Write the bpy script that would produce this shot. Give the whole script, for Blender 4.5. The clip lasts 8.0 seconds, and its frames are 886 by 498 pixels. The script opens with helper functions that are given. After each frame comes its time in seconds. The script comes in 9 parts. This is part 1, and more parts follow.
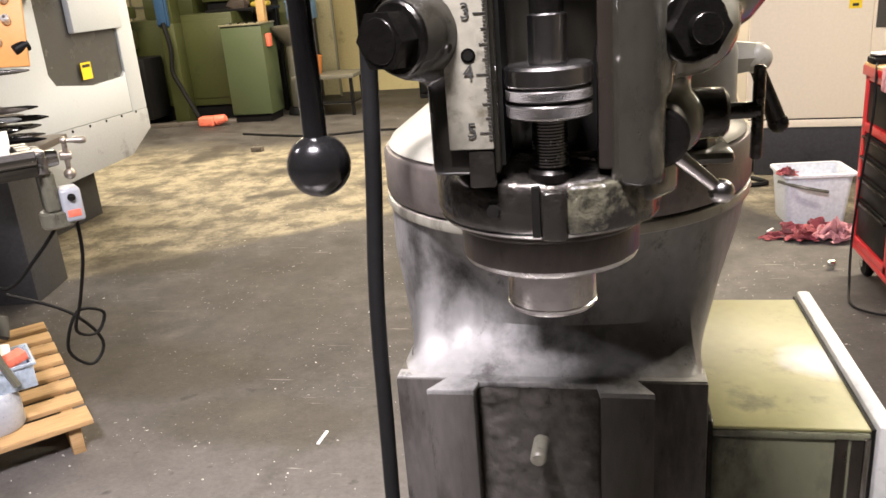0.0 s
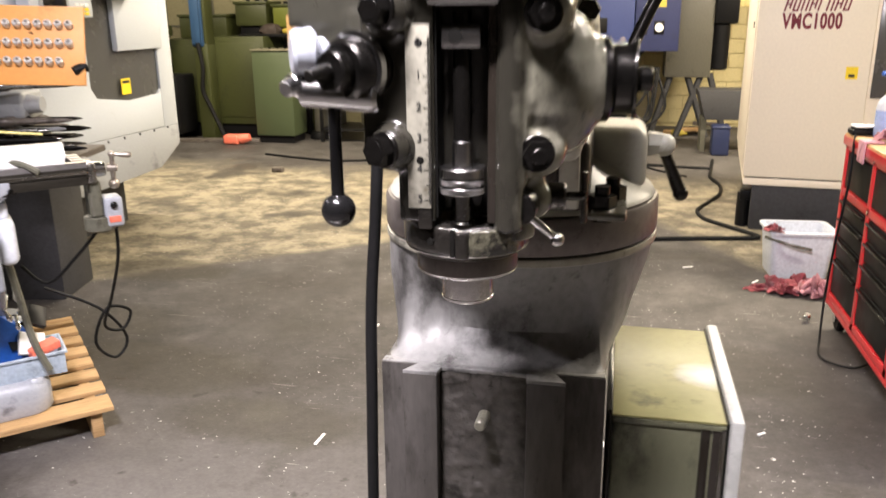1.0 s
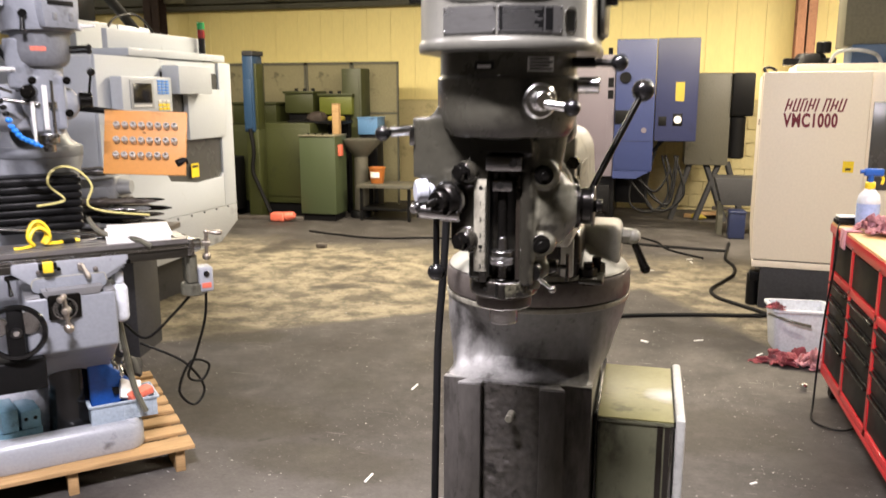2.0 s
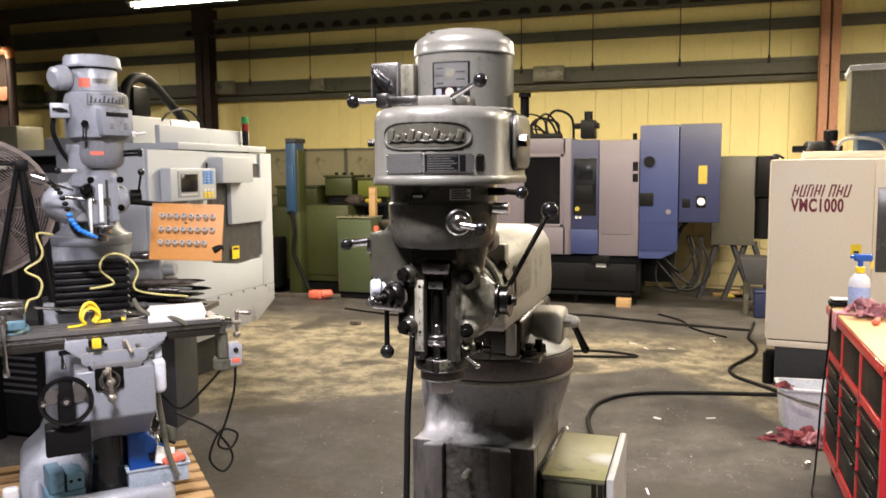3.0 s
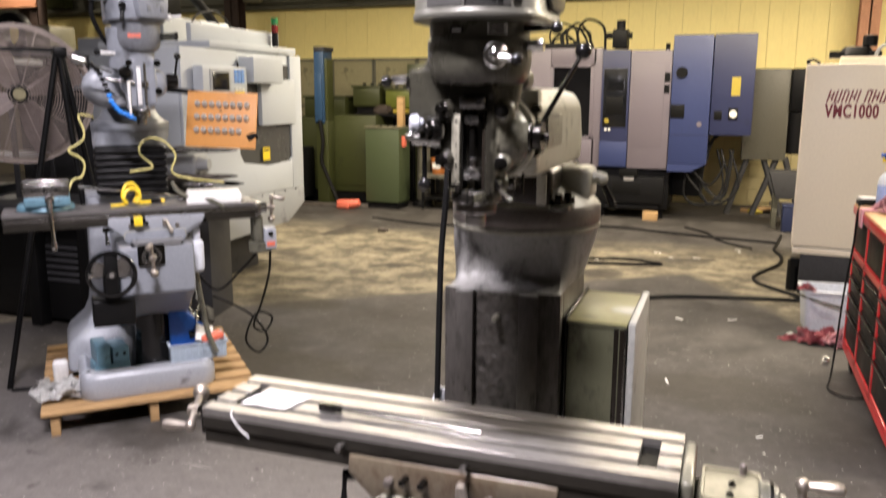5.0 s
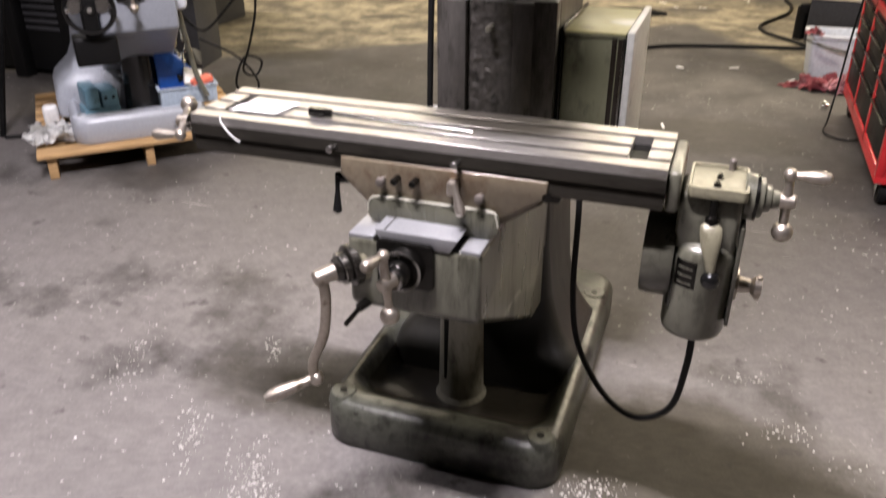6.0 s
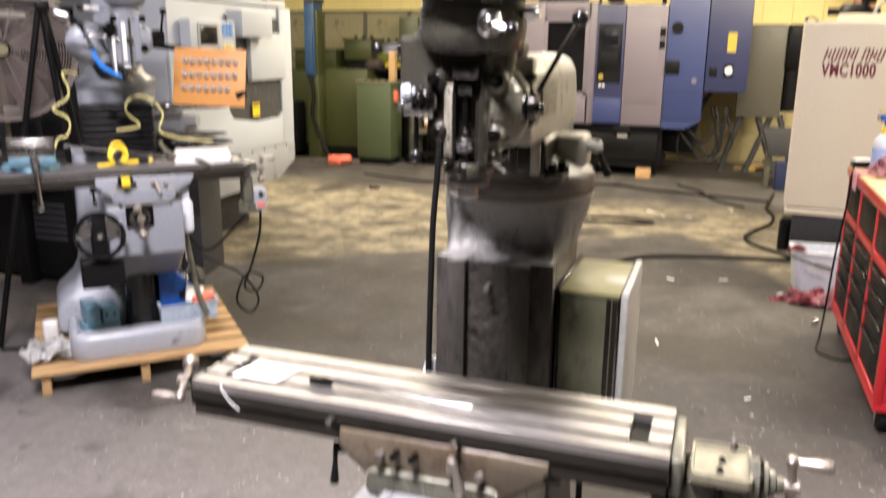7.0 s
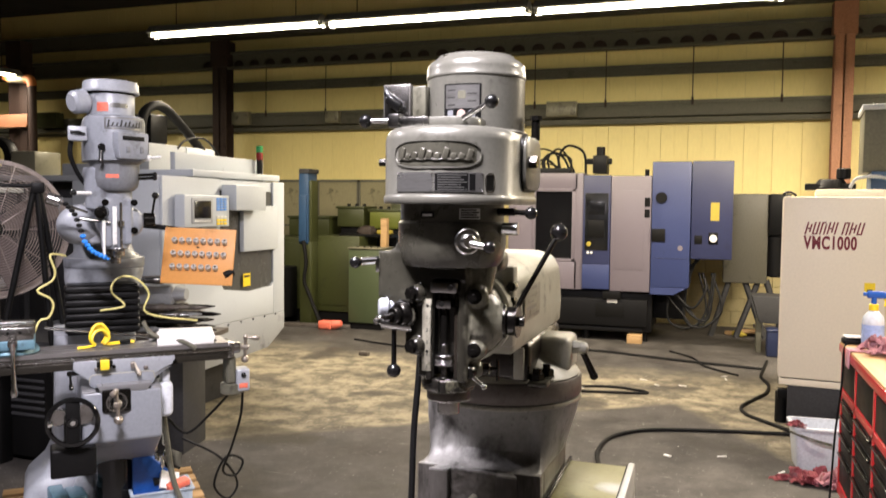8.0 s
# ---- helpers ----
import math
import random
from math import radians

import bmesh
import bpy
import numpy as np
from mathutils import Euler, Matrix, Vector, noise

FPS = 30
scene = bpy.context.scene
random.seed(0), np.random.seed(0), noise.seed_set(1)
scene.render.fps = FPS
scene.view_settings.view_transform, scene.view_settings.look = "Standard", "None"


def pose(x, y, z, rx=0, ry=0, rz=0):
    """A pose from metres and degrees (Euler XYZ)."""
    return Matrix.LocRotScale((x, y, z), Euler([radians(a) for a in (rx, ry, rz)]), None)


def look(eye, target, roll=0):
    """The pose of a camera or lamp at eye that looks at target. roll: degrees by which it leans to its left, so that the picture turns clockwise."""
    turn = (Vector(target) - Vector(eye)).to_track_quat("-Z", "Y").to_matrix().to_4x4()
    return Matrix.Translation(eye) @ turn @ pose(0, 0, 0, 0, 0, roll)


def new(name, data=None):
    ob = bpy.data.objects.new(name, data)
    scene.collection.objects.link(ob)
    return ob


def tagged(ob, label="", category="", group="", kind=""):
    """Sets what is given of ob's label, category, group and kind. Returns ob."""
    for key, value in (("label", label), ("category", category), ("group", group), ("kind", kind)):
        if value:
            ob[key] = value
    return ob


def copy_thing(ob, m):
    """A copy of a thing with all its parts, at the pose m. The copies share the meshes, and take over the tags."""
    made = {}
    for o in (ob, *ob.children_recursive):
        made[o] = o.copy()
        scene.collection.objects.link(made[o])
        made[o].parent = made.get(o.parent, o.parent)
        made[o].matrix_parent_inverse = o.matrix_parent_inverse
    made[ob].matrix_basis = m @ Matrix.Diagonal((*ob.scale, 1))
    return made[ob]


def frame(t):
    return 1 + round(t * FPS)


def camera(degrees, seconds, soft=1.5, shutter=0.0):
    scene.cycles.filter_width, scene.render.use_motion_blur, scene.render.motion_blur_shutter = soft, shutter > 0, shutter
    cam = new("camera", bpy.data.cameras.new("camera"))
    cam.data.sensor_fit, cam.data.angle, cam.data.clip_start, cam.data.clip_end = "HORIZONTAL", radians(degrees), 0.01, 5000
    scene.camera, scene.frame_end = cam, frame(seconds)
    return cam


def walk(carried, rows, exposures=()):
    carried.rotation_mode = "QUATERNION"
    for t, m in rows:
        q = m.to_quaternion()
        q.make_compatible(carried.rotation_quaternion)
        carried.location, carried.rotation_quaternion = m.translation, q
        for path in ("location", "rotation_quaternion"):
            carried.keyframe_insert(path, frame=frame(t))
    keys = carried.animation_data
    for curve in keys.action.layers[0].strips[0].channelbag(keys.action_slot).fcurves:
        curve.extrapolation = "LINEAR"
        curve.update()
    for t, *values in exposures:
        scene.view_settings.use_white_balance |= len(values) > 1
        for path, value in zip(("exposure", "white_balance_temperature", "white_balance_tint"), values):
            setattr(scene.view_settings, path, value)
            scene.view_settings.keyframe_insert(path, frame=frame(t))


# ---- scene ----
cam = camera(58.0, 8.0, shutter=0.5)
PATH = [
    (0, (0.174, -0.3, 1.615), (-0.212, 1.553, 0.971), -4.6),
    (0.5, (0.188, -0.382, 1.627), (-0.182, 1.479, 0.993), -2.5),
    (1, (0.278, -0.588, 1.7), (-0.135, 1.284, 1.129), -0.6),
    (1.5, (0.313, -0.893, 1.768), (-0.137, 0.999, 1.303), 0.2),
    (1.7, (0.322, -1.021, 1.789), (-0.142, 0.875, 1.355), 0.1),
    (3, (0.66, -1.487, 1.912), (0.055, 0.409, 1.718), -0.4),
    (3.5, (0.685, -1.52, 1.916), (0.033, 0.364, 1.766), -0.5),
    (4, (0.68, -1.517, 1.915), (0.008, 0.36, 1.754), -0.5),
    (4.2, (0.673, -1.514, 1.915), (0.0, 0.36, 1.728), -0.6),
    (5.3, (0.676, -1.619, 1.685), (0.03, 0.195, 1.143), -0.1),
    (5.5, (0.687, -1.609, 1.68), (0.048, 0.161, 1.003), -0.8),
    (6, (0.692, -1.612, 1.583), (0.106, 0.064, 0.664), 0.0),
    (6.15, (0.697, -1.604, 1.581), (0.110, 0.053, 0.624), 0.1),
    (6.5, (0.681, -1.604, 1.628), (0.089, 0.118, 0.8), 0.8),
    (7, (0.662, -1.566, 1.77), (0.034, 0.268, 1.275), 0.6),
    (7.5, (0.655, -1.527, 1.875), (0.017, 0.354, 1.633), 0.6),
    (8, (0.666, -1.489, 1.881), (0.032, 0.405, 1.773), 0.6),
]
walk(cam, [(t, look(eye, target, roll)) for t, eye, target, roll in PATH],
     exposures=((0, 0.25), (1, 0.2), (1.7, 0.1), (3, -0.14), (4.2, -0.14), (5.3, -0.33), (6.2, -0.26), (6.7, -0.08), (7.2, -0.02), (7.6, -0.1), (8, -0.12)))

# ---------------------------------------------------------------- light
FLUO_COOL = (0.98, 0.9, 0.98)
FLUO_MID = (1.0, 0.88, 0.76)
FLUO_WARM = (1.0, 0.85, 0.66)
world = bpy.data.worlds.new("hall")
world.use_nodes = True
world.node_tree.nodes["Background"].inputs["Color"].default_value = (0.75, 0.8, 0.9, 1)
world.node_tree.nodes["Background"].inputs["Strength"].default_value = 0.004
scene.world = world
scene.view_settings.exposure = 0.0


def tube_light(name, x, y, z, length, power, colour, along="x", width=0.14):
    d = bpy.data.lights.new(name, "AREA")
    d.shape, d.size, d.size_y = "RECTANGLE", length, width
    d.energy, d.color = power, colour
    ob = new(name, d)
    ob.matrix_world = pose(x, y, z, 0, 0, 0 if along == "x" else 90)
    return ob


# rows of fluorescent fixtures under the roof: x, y, z, length, watts, colour, direction
ROWS_OF_LIGHT = [
    (-4.9, 7.05, 4.0, 2.4, 250, FLUO_WARM, "x"),
    (-2.45, 7.1, 4.0, 2.4, 215, FLUO_WARM, "x"),
    (0.0, 7.15, 4.0, 2.4, 220, FLUO_WARM, "x"),
    (2.45, 7.2, 4.0, 2.4, 320, FLUO_WARM, "x"),
    # assumed end of the back row, added out of view to brighten the wall
    (4.9, 7.25, 4.0, 2.4, 580, FLUO_WARM, "x"),
    (-0.18, -0.96, 4.0, 1.0, 545, FLUO_COOL, "x"),
    # the next two are unseen, added to brighten the second mill and right side
    (-3.6, 0.4, 4.0, 0.6, 100, FLUO_COOL, "x"),
    (2.8, 2.5, 4.0, 1.2, 165, FLUO_MID, "x"),
    (-11.6, 9.0, 4.2, 2.4, 150, FLUO_MID, "y"),
]
for lx, ly, lz, ll, lw, lc, la in ROWS_OF_LIGHT:
    tube_light("tube_light", lx, ly, lz - 0.03, ll, lw, lc, la)


# ---------------------------------------------------------------- materials
def srgb(h):
    h = h.lstrip("#")
    c = [int(h[i:i + 2], 16) / 255 for i in (0, 2, 4)]
    return tuple(x / 12.92 if x <= 0.04045 else ((x + 0.055) / 1.055) ** 2.4 for x in c)


def material(name, colour, rough=0.5, metal=0.0, dark=None, dirt=0.35, scale=6.0, fine=60.0, bump=0.1, var=0.12, coat=0.0, stretch=(1, 1, 1), speck=0.6):
    """A surface with grain, stains and relief at two scales. dark: the colour of its stains; dirt: how much of it they cover."""
    m = bpy.data.materials.new(name)
    m.use_nodes = True
    nt = m.node_tree
    n, l = nt.nodes, nt.links
    b = n["Principled BSDF"]
    b.inputs["Metallic"].default_value = metal
    b.inputs["Coat Weight"].default_value = coat
    dark = tuple(c * 0.7 for c in dark) if dark else tuple(c * 0.45 for c in colour)
    tc = n.new("ShaderNodeTexCoord")
    mp = n.new("ShaderNodeMapping")
    mp.inputs["Scale"].default_value = stretch
    l.new(tc.outputs["Object"], mp.inputs["Vector"])
    big = n.new("ShaderNodeTexNoise")
    big.inputs["Scale"].default_value, big.inputs["Detail"].default_value, big.inputs["Roughness"].default_value = scale, 8, 0.65
    small = n.new("ShaderNodeTexNoise")
    small.inputs["Scale"].default_value, small.inputs["Detail"].default_value = fine, 5
    l.new(mp.outputs["Vector"], big.inputs["Vector"])
    l.new(mp.outputs["Vector"], small.inputs["Vector"])
    ramp = n.new("ShaderNodeMapRange")
    ramp.inputs["From Min"].default_value, ramp.inputs["From Max"].default_value = 0.72 - 0.4 * dirt, 0.85 - 0.4 * dirt
    ramp.inputs["To Min"].default_value, ramp.inputs["To Max"].default_value = 0.0, 1.0
    l.new(big.outputs["Fac"], ramp.inputs["Value"])
    mix = n.new("ShaderNodeMix")
    mix.data_type = "RGBA"
    mix.inputs["A"].default_value, mix.inputs["B"].default_value = (*colour, 1), (*dark, 1)
    l.new(ramp.outputs["Result"], mix.inputs["Factor"])
    # small specks and scuffs of the stain colour
    mid = n.new("ShaderNodeTexNoise")
    mid.inputs["Scale"].default_value, mid.inputs["Detail"].default_value, mid.inputs["Roughness"].default_value = scale * 3.7, 10, 0.78
    l.new(mp.outputs["Vector"], mid.inputs["Vector"])
    sp = n.new("ShaderNodeMapRange")
    sp.inputs["From Min"].default_value, sp.inputs["From Max"].default_value = 0.66 - 0.2 * dirt, 0.74 - 0.2 * dirt
    sp.inputs["To Min"].default_value, sp.inputs["To Max"].default_value = 0.0, speck
    l.new(mid.outputs["Fac"], sp.inputs["Value"])
    mix2 = n.new("ShaderNodeMix")
    mix2.data_type = "RGBA"
    l.new(sp.outputs["Result"], mix2.inputs["Factor"])
    l.new(mix.outputs["Result"], mix2.inputs["A"])
    mix2.inputs["B"].default_value = (*dark, 1)
    mix = mix2
    vr = n.new("ShaderNodeMapRange")
    vr.inputs["From Min"].default_value, vr.inputs["From Max"].default_value = 0.3, 0.7
    vr.inputs["To Min"].default_value, vr.inputs["To Max"].default_value = 1 - var, 1 + var
    l.new(small.outputs["Fac"], vr.inputs["Value"])
    mul = n.new("ShaderNodeVectorMath")
    mul.operation = "SCALE"
    l.new(mix.outputs["Result"], mul.inputs[0])
    l.new(vr.outputs["Result"], mul.inputs["Scale"])
    l.new(mul.outputs["Vector"], b.inputs["Base Color"])
    rr = n.new("ShaderNodeMapRange")
    rr.inputs["To Min"].default_value, rr.inputs["To Max"].default_value = max(rough - 0.13, 0.05), min(rough + 0.15, 1)
    l.new(big.outputs["Fac"], rr.inputs["Value"])
    l.new(rr.outputs["Result"], b.inputs["Roughness"])
    if bump:
        add = n.new("ShaderNodeMath")
        l.new(big.outputs["Fac"], add.inputs[0])
        l.new(small.outputs["Fac"], add.inputs[1])
        bp = n.new("ShaderNodeBump")
        bp.inputs["Strength"].default_value, bp.inputs["Distance"].default_value = bump, 0.004
        l.new(add.outputs["Value"], bp.inputs["Height"])
        l.new(bp.outputs["Normal"], b.inputs["Normal"])
    return m


def glow(name, colour, strength):
    m = bpy.data.materials.new(name)
    m.use_nodes = True
    b = m.node_tree.nodes["Principled BSDF"]
    b.inputs["Base Color"].default_value = (*colour, 1)
    b.inputs["Emission Color"].default_value = (*colour, 1)
    b.inputs["Emission Strength"].default_value = strength
    return m


def glass(name, colour=(1, 1, 1), rough=0.02):
    m = bpy.data.materials.new(name)
    m.use_nodes = True
    b = m.node_tree.nodes["Principled BSDF"]
    b.inputs["Base Color"].default_value = (*colour, 1)
    b.inputs["Roughness"].default_value = rough
    b.inputs["Transmission Weight"].default_value = 1.0
    b.inputs["IOR"].default_value = 1.45
    return m


M = {}
M["head_paint"] = material("worn_grey_machine_paint", (0.112, 0.111, 0.094), 0.32, 0.2, (0.062, 0.059, 0.046), 0.32, 8, 110, 0.05, 0.07, 0.2)
M["gear_paint"] = material("oily_grey_machine_paint", (0.068, 0.066, 0.051), 0.28, 0.15, (0.036, 0.033, 0.024), 0.42, 9, 80, 0.1, 0.1, 0.25)
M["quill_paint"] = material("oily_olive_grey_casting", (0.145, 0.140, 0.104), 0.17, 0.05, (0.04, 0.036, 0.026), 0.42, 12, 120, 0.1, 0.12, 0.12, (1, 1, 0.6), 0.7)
M["column_iron"] = material("bare_grey_cast_iron", (0.215, 0.212, 0.203), 0.50, 0.12, (0.06, 0.056, 0.05), 0.46, 7, 90, 0.16, 0.12, 0.0, (1, 1, 0.6), 0.7)
M["rough_iron"] = material("dark_rough_cast_iron", (0.085, 0.078, 0.07), 0.5, 0.3, (0.03, 0.027, 0.023), 0.42, 22, 60, 0.8, 0.25, 0.0, (1, 1, 1), 0.8)
M["way_steel"] = material("dark_oiled_way_steel", (0.095, 0.088, 0.08), 0.42, 0.5, (0.04, 0.036, 0.03), 0.48, 9, 100, 0.08, 0.14, 0.0, (1, 1, 0.25), 0.8)
M["ring_iron"] = material("brown_stained_iron", (0.135, 0.118, 0.105), 0.42, 0.4, (0.05, 0.038, 0.031), 0.42, 9, 90, 0.08)
M["steel"] = material("ground_steel", (0.36, 0.352, 0.338), 0.24, 1.0, (0.18, 0.172, 0.158), 0.38, 14, 160, 0.03, 0.06)
M["worn_iron"] = material("worn_oily_iron", (0.036, 0.033, 0.028), 0.24, 0.75, (0.03, 0.027, 0.021), 0.50, 26, 160, 0.35, 0.2, 0.2, (1, 1, 1), 0.8)
M["brown_iron"] = material("brown_oiled_steel", (0.065, 0.056, 0.048), 0.34, 0.8, (0.045, 0.038, 0.03), 0.42, 20, 160, 0.06, 0.12, 0.1, (1, 1, 0.4))
M["dark_steel"] = material("blackened_oily_steel", (0.024, 0.0225, 0.020), 0.22, 0.85, (0.009, 0.0085, 0.007), 0.45, 24, 140, 0.15, 0.14)
M["chrome"] = material("polished_chrome", (0.78, 0.78, 0.76), 0.13, 1.0, (0.45, 0.43, 0.4), 0.2, 16, 120, 0.02, 0.05)
M["worn_chrome"] = material("worn_handle_steel", (0.40, 0.36, 0.31), 0.40, 0.9, (0.2, 0.16, 0.11), 0.38, 22, 120, 0.05, 0.1)
M["black_ball"] = material("black_bakelite", (0.006, 0.006, 0.006), 0.12, 0.0, (0.014, 0.013, 0.011), 0.1, 20, 150, 0.02)
M["black_rubber"] = material("black_rubber", (0.007, 0.007, 0.007), 0.55, 0.0, (0.014, 0.013, 0.011), 0.3, 12, 80, 0.08)
# near black for holes and gaps, their inner shade put into the colour
M["hole"] = material("recess_black", (0.005, 0.0048, 0.004), 0.5, 0.0, (0.014, 0.013, 0.011), 0.3, 30, 120, 0.1)
M["brown_oily"] = material("oily_brown_black_iron", (0.026, 0.021, 0.016), 0.28, 0.4, (0.01, 0.009, 0.007), 0.4, 12, 90, 0.05, 0.12, 0.2, (1, 1, 0.3))
M["cream"] = material("worn_cream_paint", (0.36, 0.352, 0.29), 0.36, 0.0, (0.14, 0.13, 0.095), 0.34, 8, 70, 0.06, 0.06)
M["table_steel"] = material("machined_table_iron", (0.34, 0.328, 0.31), 0.34, 0.75, (0.20, 0.18, 0.14), 0.40, 6, 130, 0.04, 0.1, 0.0, (0.35, 1, 1))
M["table_plain"] = material("machined_grey_table_iron", (0.30, 0.29, 0.285), 0.34, 0.75, (0.16, 0.15, 0.13), 0.40, 6, 130, 0.04, 0.1, 0.0, (0.35, 1, 1))
M["table_side"] = material("oily_table_edge_iron", (0.05, 0.046, 0.038), 0.33, 0.7, (0.02, 0.017, 0.013), 0.5, 7, 100, 0.06, 0.14, 0.0, (0.25, 1, 1.5))
M["knee_paint"] = material("oil_stained_olive_grey_paint", (0.112, 0.111, 0.083), 0.28, 0.05, (0.036, 0.033, 0.02), 0.47, 7, 80, 0.06, 0.1, 0.25, (1, 1, 0.22), 0.8)
M["saddle_paint"] = material("tan_stained_grey_paint", (0.155, 0.128, 0.088), 0.32, 0.1, (0.10, 0.055, 0.028), 0.5, 6, 80, 0.06, 0.1, 0.15)
M["base_paint"] = material("scuffed_grey_base_paint", (0.064, 0.066, 0.052), 0.36, 0.15, (0.013, 0.0115, 0.008), 0.6, 7, 45, 0.45, 0.26, 0.0, (1, 1, 1), 0.9)
M["pit"] = material("oily_sump_black", (0.026, 0.023, 0.018), 0.34, 0.0, (0.010, 0.009, 0.007), 0.35, 8, 50, 0.2)
M["ground_nose"] = material("ground_spindle_steel", (0.30, 0.29, 0.275), 0.24, 1.0, (0.12, 0.11, 0.10), 0.3, 20, 160, 0.04)
M["blue_bin"] = material("pale_blue_plastic", (0.11, 0.24, 0.44), 0.4, 0.0, (0.06, 0.14, 0.28), 0.3, 6, 50)
M["orange_pail"] = material("orange_plastic", (0.36, 0.12, 0.025), 0.4, 0.0, (0.2, 0.07, 0.015), 0.3, 8, 60)
M["navy_plastic"] = material("navy_plastic", (0.014, 0.02, 0.055), 0.4, 0.0, (0.01, 0.012, 0.03), 0.3, 8, 60)
M["chip"] = material("pale_paint_chips", (0.46, 0.445, 0.41), 0.6, 0.0, (0.25, 0.235, 0.21), 0.4, 30, 120)
M["green_lime"] = material("lime_green_machine_paint", (0.105, 0.120, 0.016), 0.45, 0.0, (0.06, 0.07, 0.012), 0.3, 4, 50)
M["red_lens"] = material("red_lens_plastic", (0.22, 0.016, 0.014), 0.25, 0.0, (0.12, 0.01, 0.01), 0.2, 8, 60)
M["green_lens"] = material("green_lens_plastic", (0.02, 0.26, 0.07), 0.25, 0.0, (0.01, 0.14, 0.04), 0.2, 8, 60)
M["dusty_brown"] = material("dark_brown_sacking", (0.030, 0.020, 0.015), 0.7, 0.0, (0.018, 0.013, 0.010), 0.4, 9, 60, 0.2)
M["tank_grey"] = material("dull_grey_tank_paint", (0.095, 0.090, 0.070), 0.45, 0.0, (0.05, 0.047, 0.036), 0.35, 4, 50)
# gear paint with the belt housing's shade mixed into its colour
M["feed_shaded"] = material("oily_shaded_feed_case_paint", (0.040, 0.0385, 0.029), 0.3, 0.1, (0.022, 0.020, 0.015), 0.42, 9, 80, 0.1, 0.1, 0.15)
M["box_green"] = material("stained_pale_green_paint", (0.165, 0.168, 0.105), 0.42, 0.0, (0.018, 0.016, 0.01), 0.46, 5, 60, 0.05, 0.06, 0.0, (1, 1, 0.5), 0.7)
M["box_door"] = material("grey_white_door_paint", (0.44, 0.445, 0.415), 0.4, 0.0, (0.16, 0.155, 0.13), 0.3, 5, 60, 0.04)
M["scale_plate"] = material("stained_white_enamel", (0.25, 0.24, 0.19), 0.38, 0.1, (0.15, 0.135, 0.09), 0.42, 40, 200, 0.05)
M["ink"] = material("black_printing", (0.02, 0.02, 0.018), 0.5)
M["label_black"] = material("black_label_plate", (0.008, 0.008, 0.008), 0.35, 0.2, (0.014, 0.013, 0.011), 0.3, 40, 160, 0.02)
M["plate"] = material("brushed_name_plate", (0.27, 0.27, 0.26), 0.30, 0.8, (0.22, 0.21, 0.2), 0.35, 18, 200, 0.03, 0.08, 0.0, (0.2, 1, 1))
M["switch_grey"] = material("scuffed_dark_grey_steel", (0.16, 0.155, 0.145), 0.35, 0.6, (0.06, 0.055, 0.05), 0.45, 20, 140, 0.05, 0.12)
M["white_ink"] = material("white_print", (0.7, 0.7, 0.68), 0.5)
M["paper"] = material("white_paper", (0.75, 0.75, 0.73), 0.8, 0.0, (0.6, 0.6, 0.58), 0.2, 8, 60, 0.1, 0.03)
M["wood"] = material("pale_pallet_pine", (0.416, 0.264, 0.120), 0.7, 0.0, (0.264, 0.152, 0.064), 0.45, 5, 50, 0.2, 0.14, 0.0, (0.25, 3, 3))
M["bench_wood"] = material("varnished_bench_wood", (0.55, 0.33, 0.14), 0.45, 0.0, (0.38, 0.2, 0.08), 0.4, 4, 50, 0.06, 0.1, 0.0, (4, 0.3, 1))
M["red"] = material("glossy_red_enamel", (0.55, 0.02, 0.025), 0.3, 0.0, (0.3, 0.015, 0.015), 0.2, 6, 90, 0.03, 0.05, 0.3)
M["drawer"] = material("black_drawer_paint", (0.006, 0.006, 0.006), 0.4, 0.0, (0.014, 0.013, 0.011), 0.3, 8, 80, 0.04)
M["lmill"] = material("blue_grey_machine_paint", (0.235, 0.252, 0.282), 0.38, 0.05, (0.11, 0.115, 0.125), 0.32, 6, 70, 0.05, 0.06)
M["lmill_pale"] = material("pale_grey_machine_paint", (0.33, 0.35, 0.385), 0.36, 0.05, (0.16, 0.165, 0.18), 0.28, 6, 70, 0.05, 0.06)
M["lmill_dark"] = material("dark_grey_machine_paint", (0.165, 0.174, 0.19), 0.4, 0.1, (0.08, 0.08, 0.09), 0.3, 6, 70, 0.06)
M["bellows"] = material("black_way_bellows", (0.006, 0.006, 0.0065), 0.38, 0.0, (0.014, 0.013, 0.011), 0.3, 9, 60, 0.05)
M["cnc"] = material("light_grey_powder_coat", (0.476, 0.510, 0.544), 0.45, 0.0, (0.357, 0.374, 0.391), 0.22, 3, 60, 0.02, 0.03, speck=0.12)
M["cnc_lower"] = material("mid_grey_powder_coat", (0.320, 0.336, 0.352), 0.5, 0.0, (0.224, 0.232, 0.240), 0.3, 3, 60, 0.03, 0.05, speck=0.12)
M["cnc_window"] = material("grey_smoked_window", (0.078, 0.078, 0.072), 0.25, 0.0, (0.054, 0.054, 0.048), 0.3, 2, 60, 0.0, 0.04, speck=0.12)
M["screen"] = material("dark_screen_glass", (0.005, 0.0055, 0.007), 0.2, 0.0)
M["orange"] = material("orange_board", (0.640, 0.296, 0.080), 0.5, 0.0, (0.480, 0.208, 0.056), 0.25, 5, 70, 0.04, 0.04)
M["blue_key"] = material("blue_key_pad", (0.10, 0.30, 0.75), 0.4)
M["green_mach"] = material("olive_green_machine_paint", (0.040, 0.046, 0.013), 0.45, 0.0, (0.020, 0.023, 0.008), 0.38, 3, 50, 0.05, 0.08)
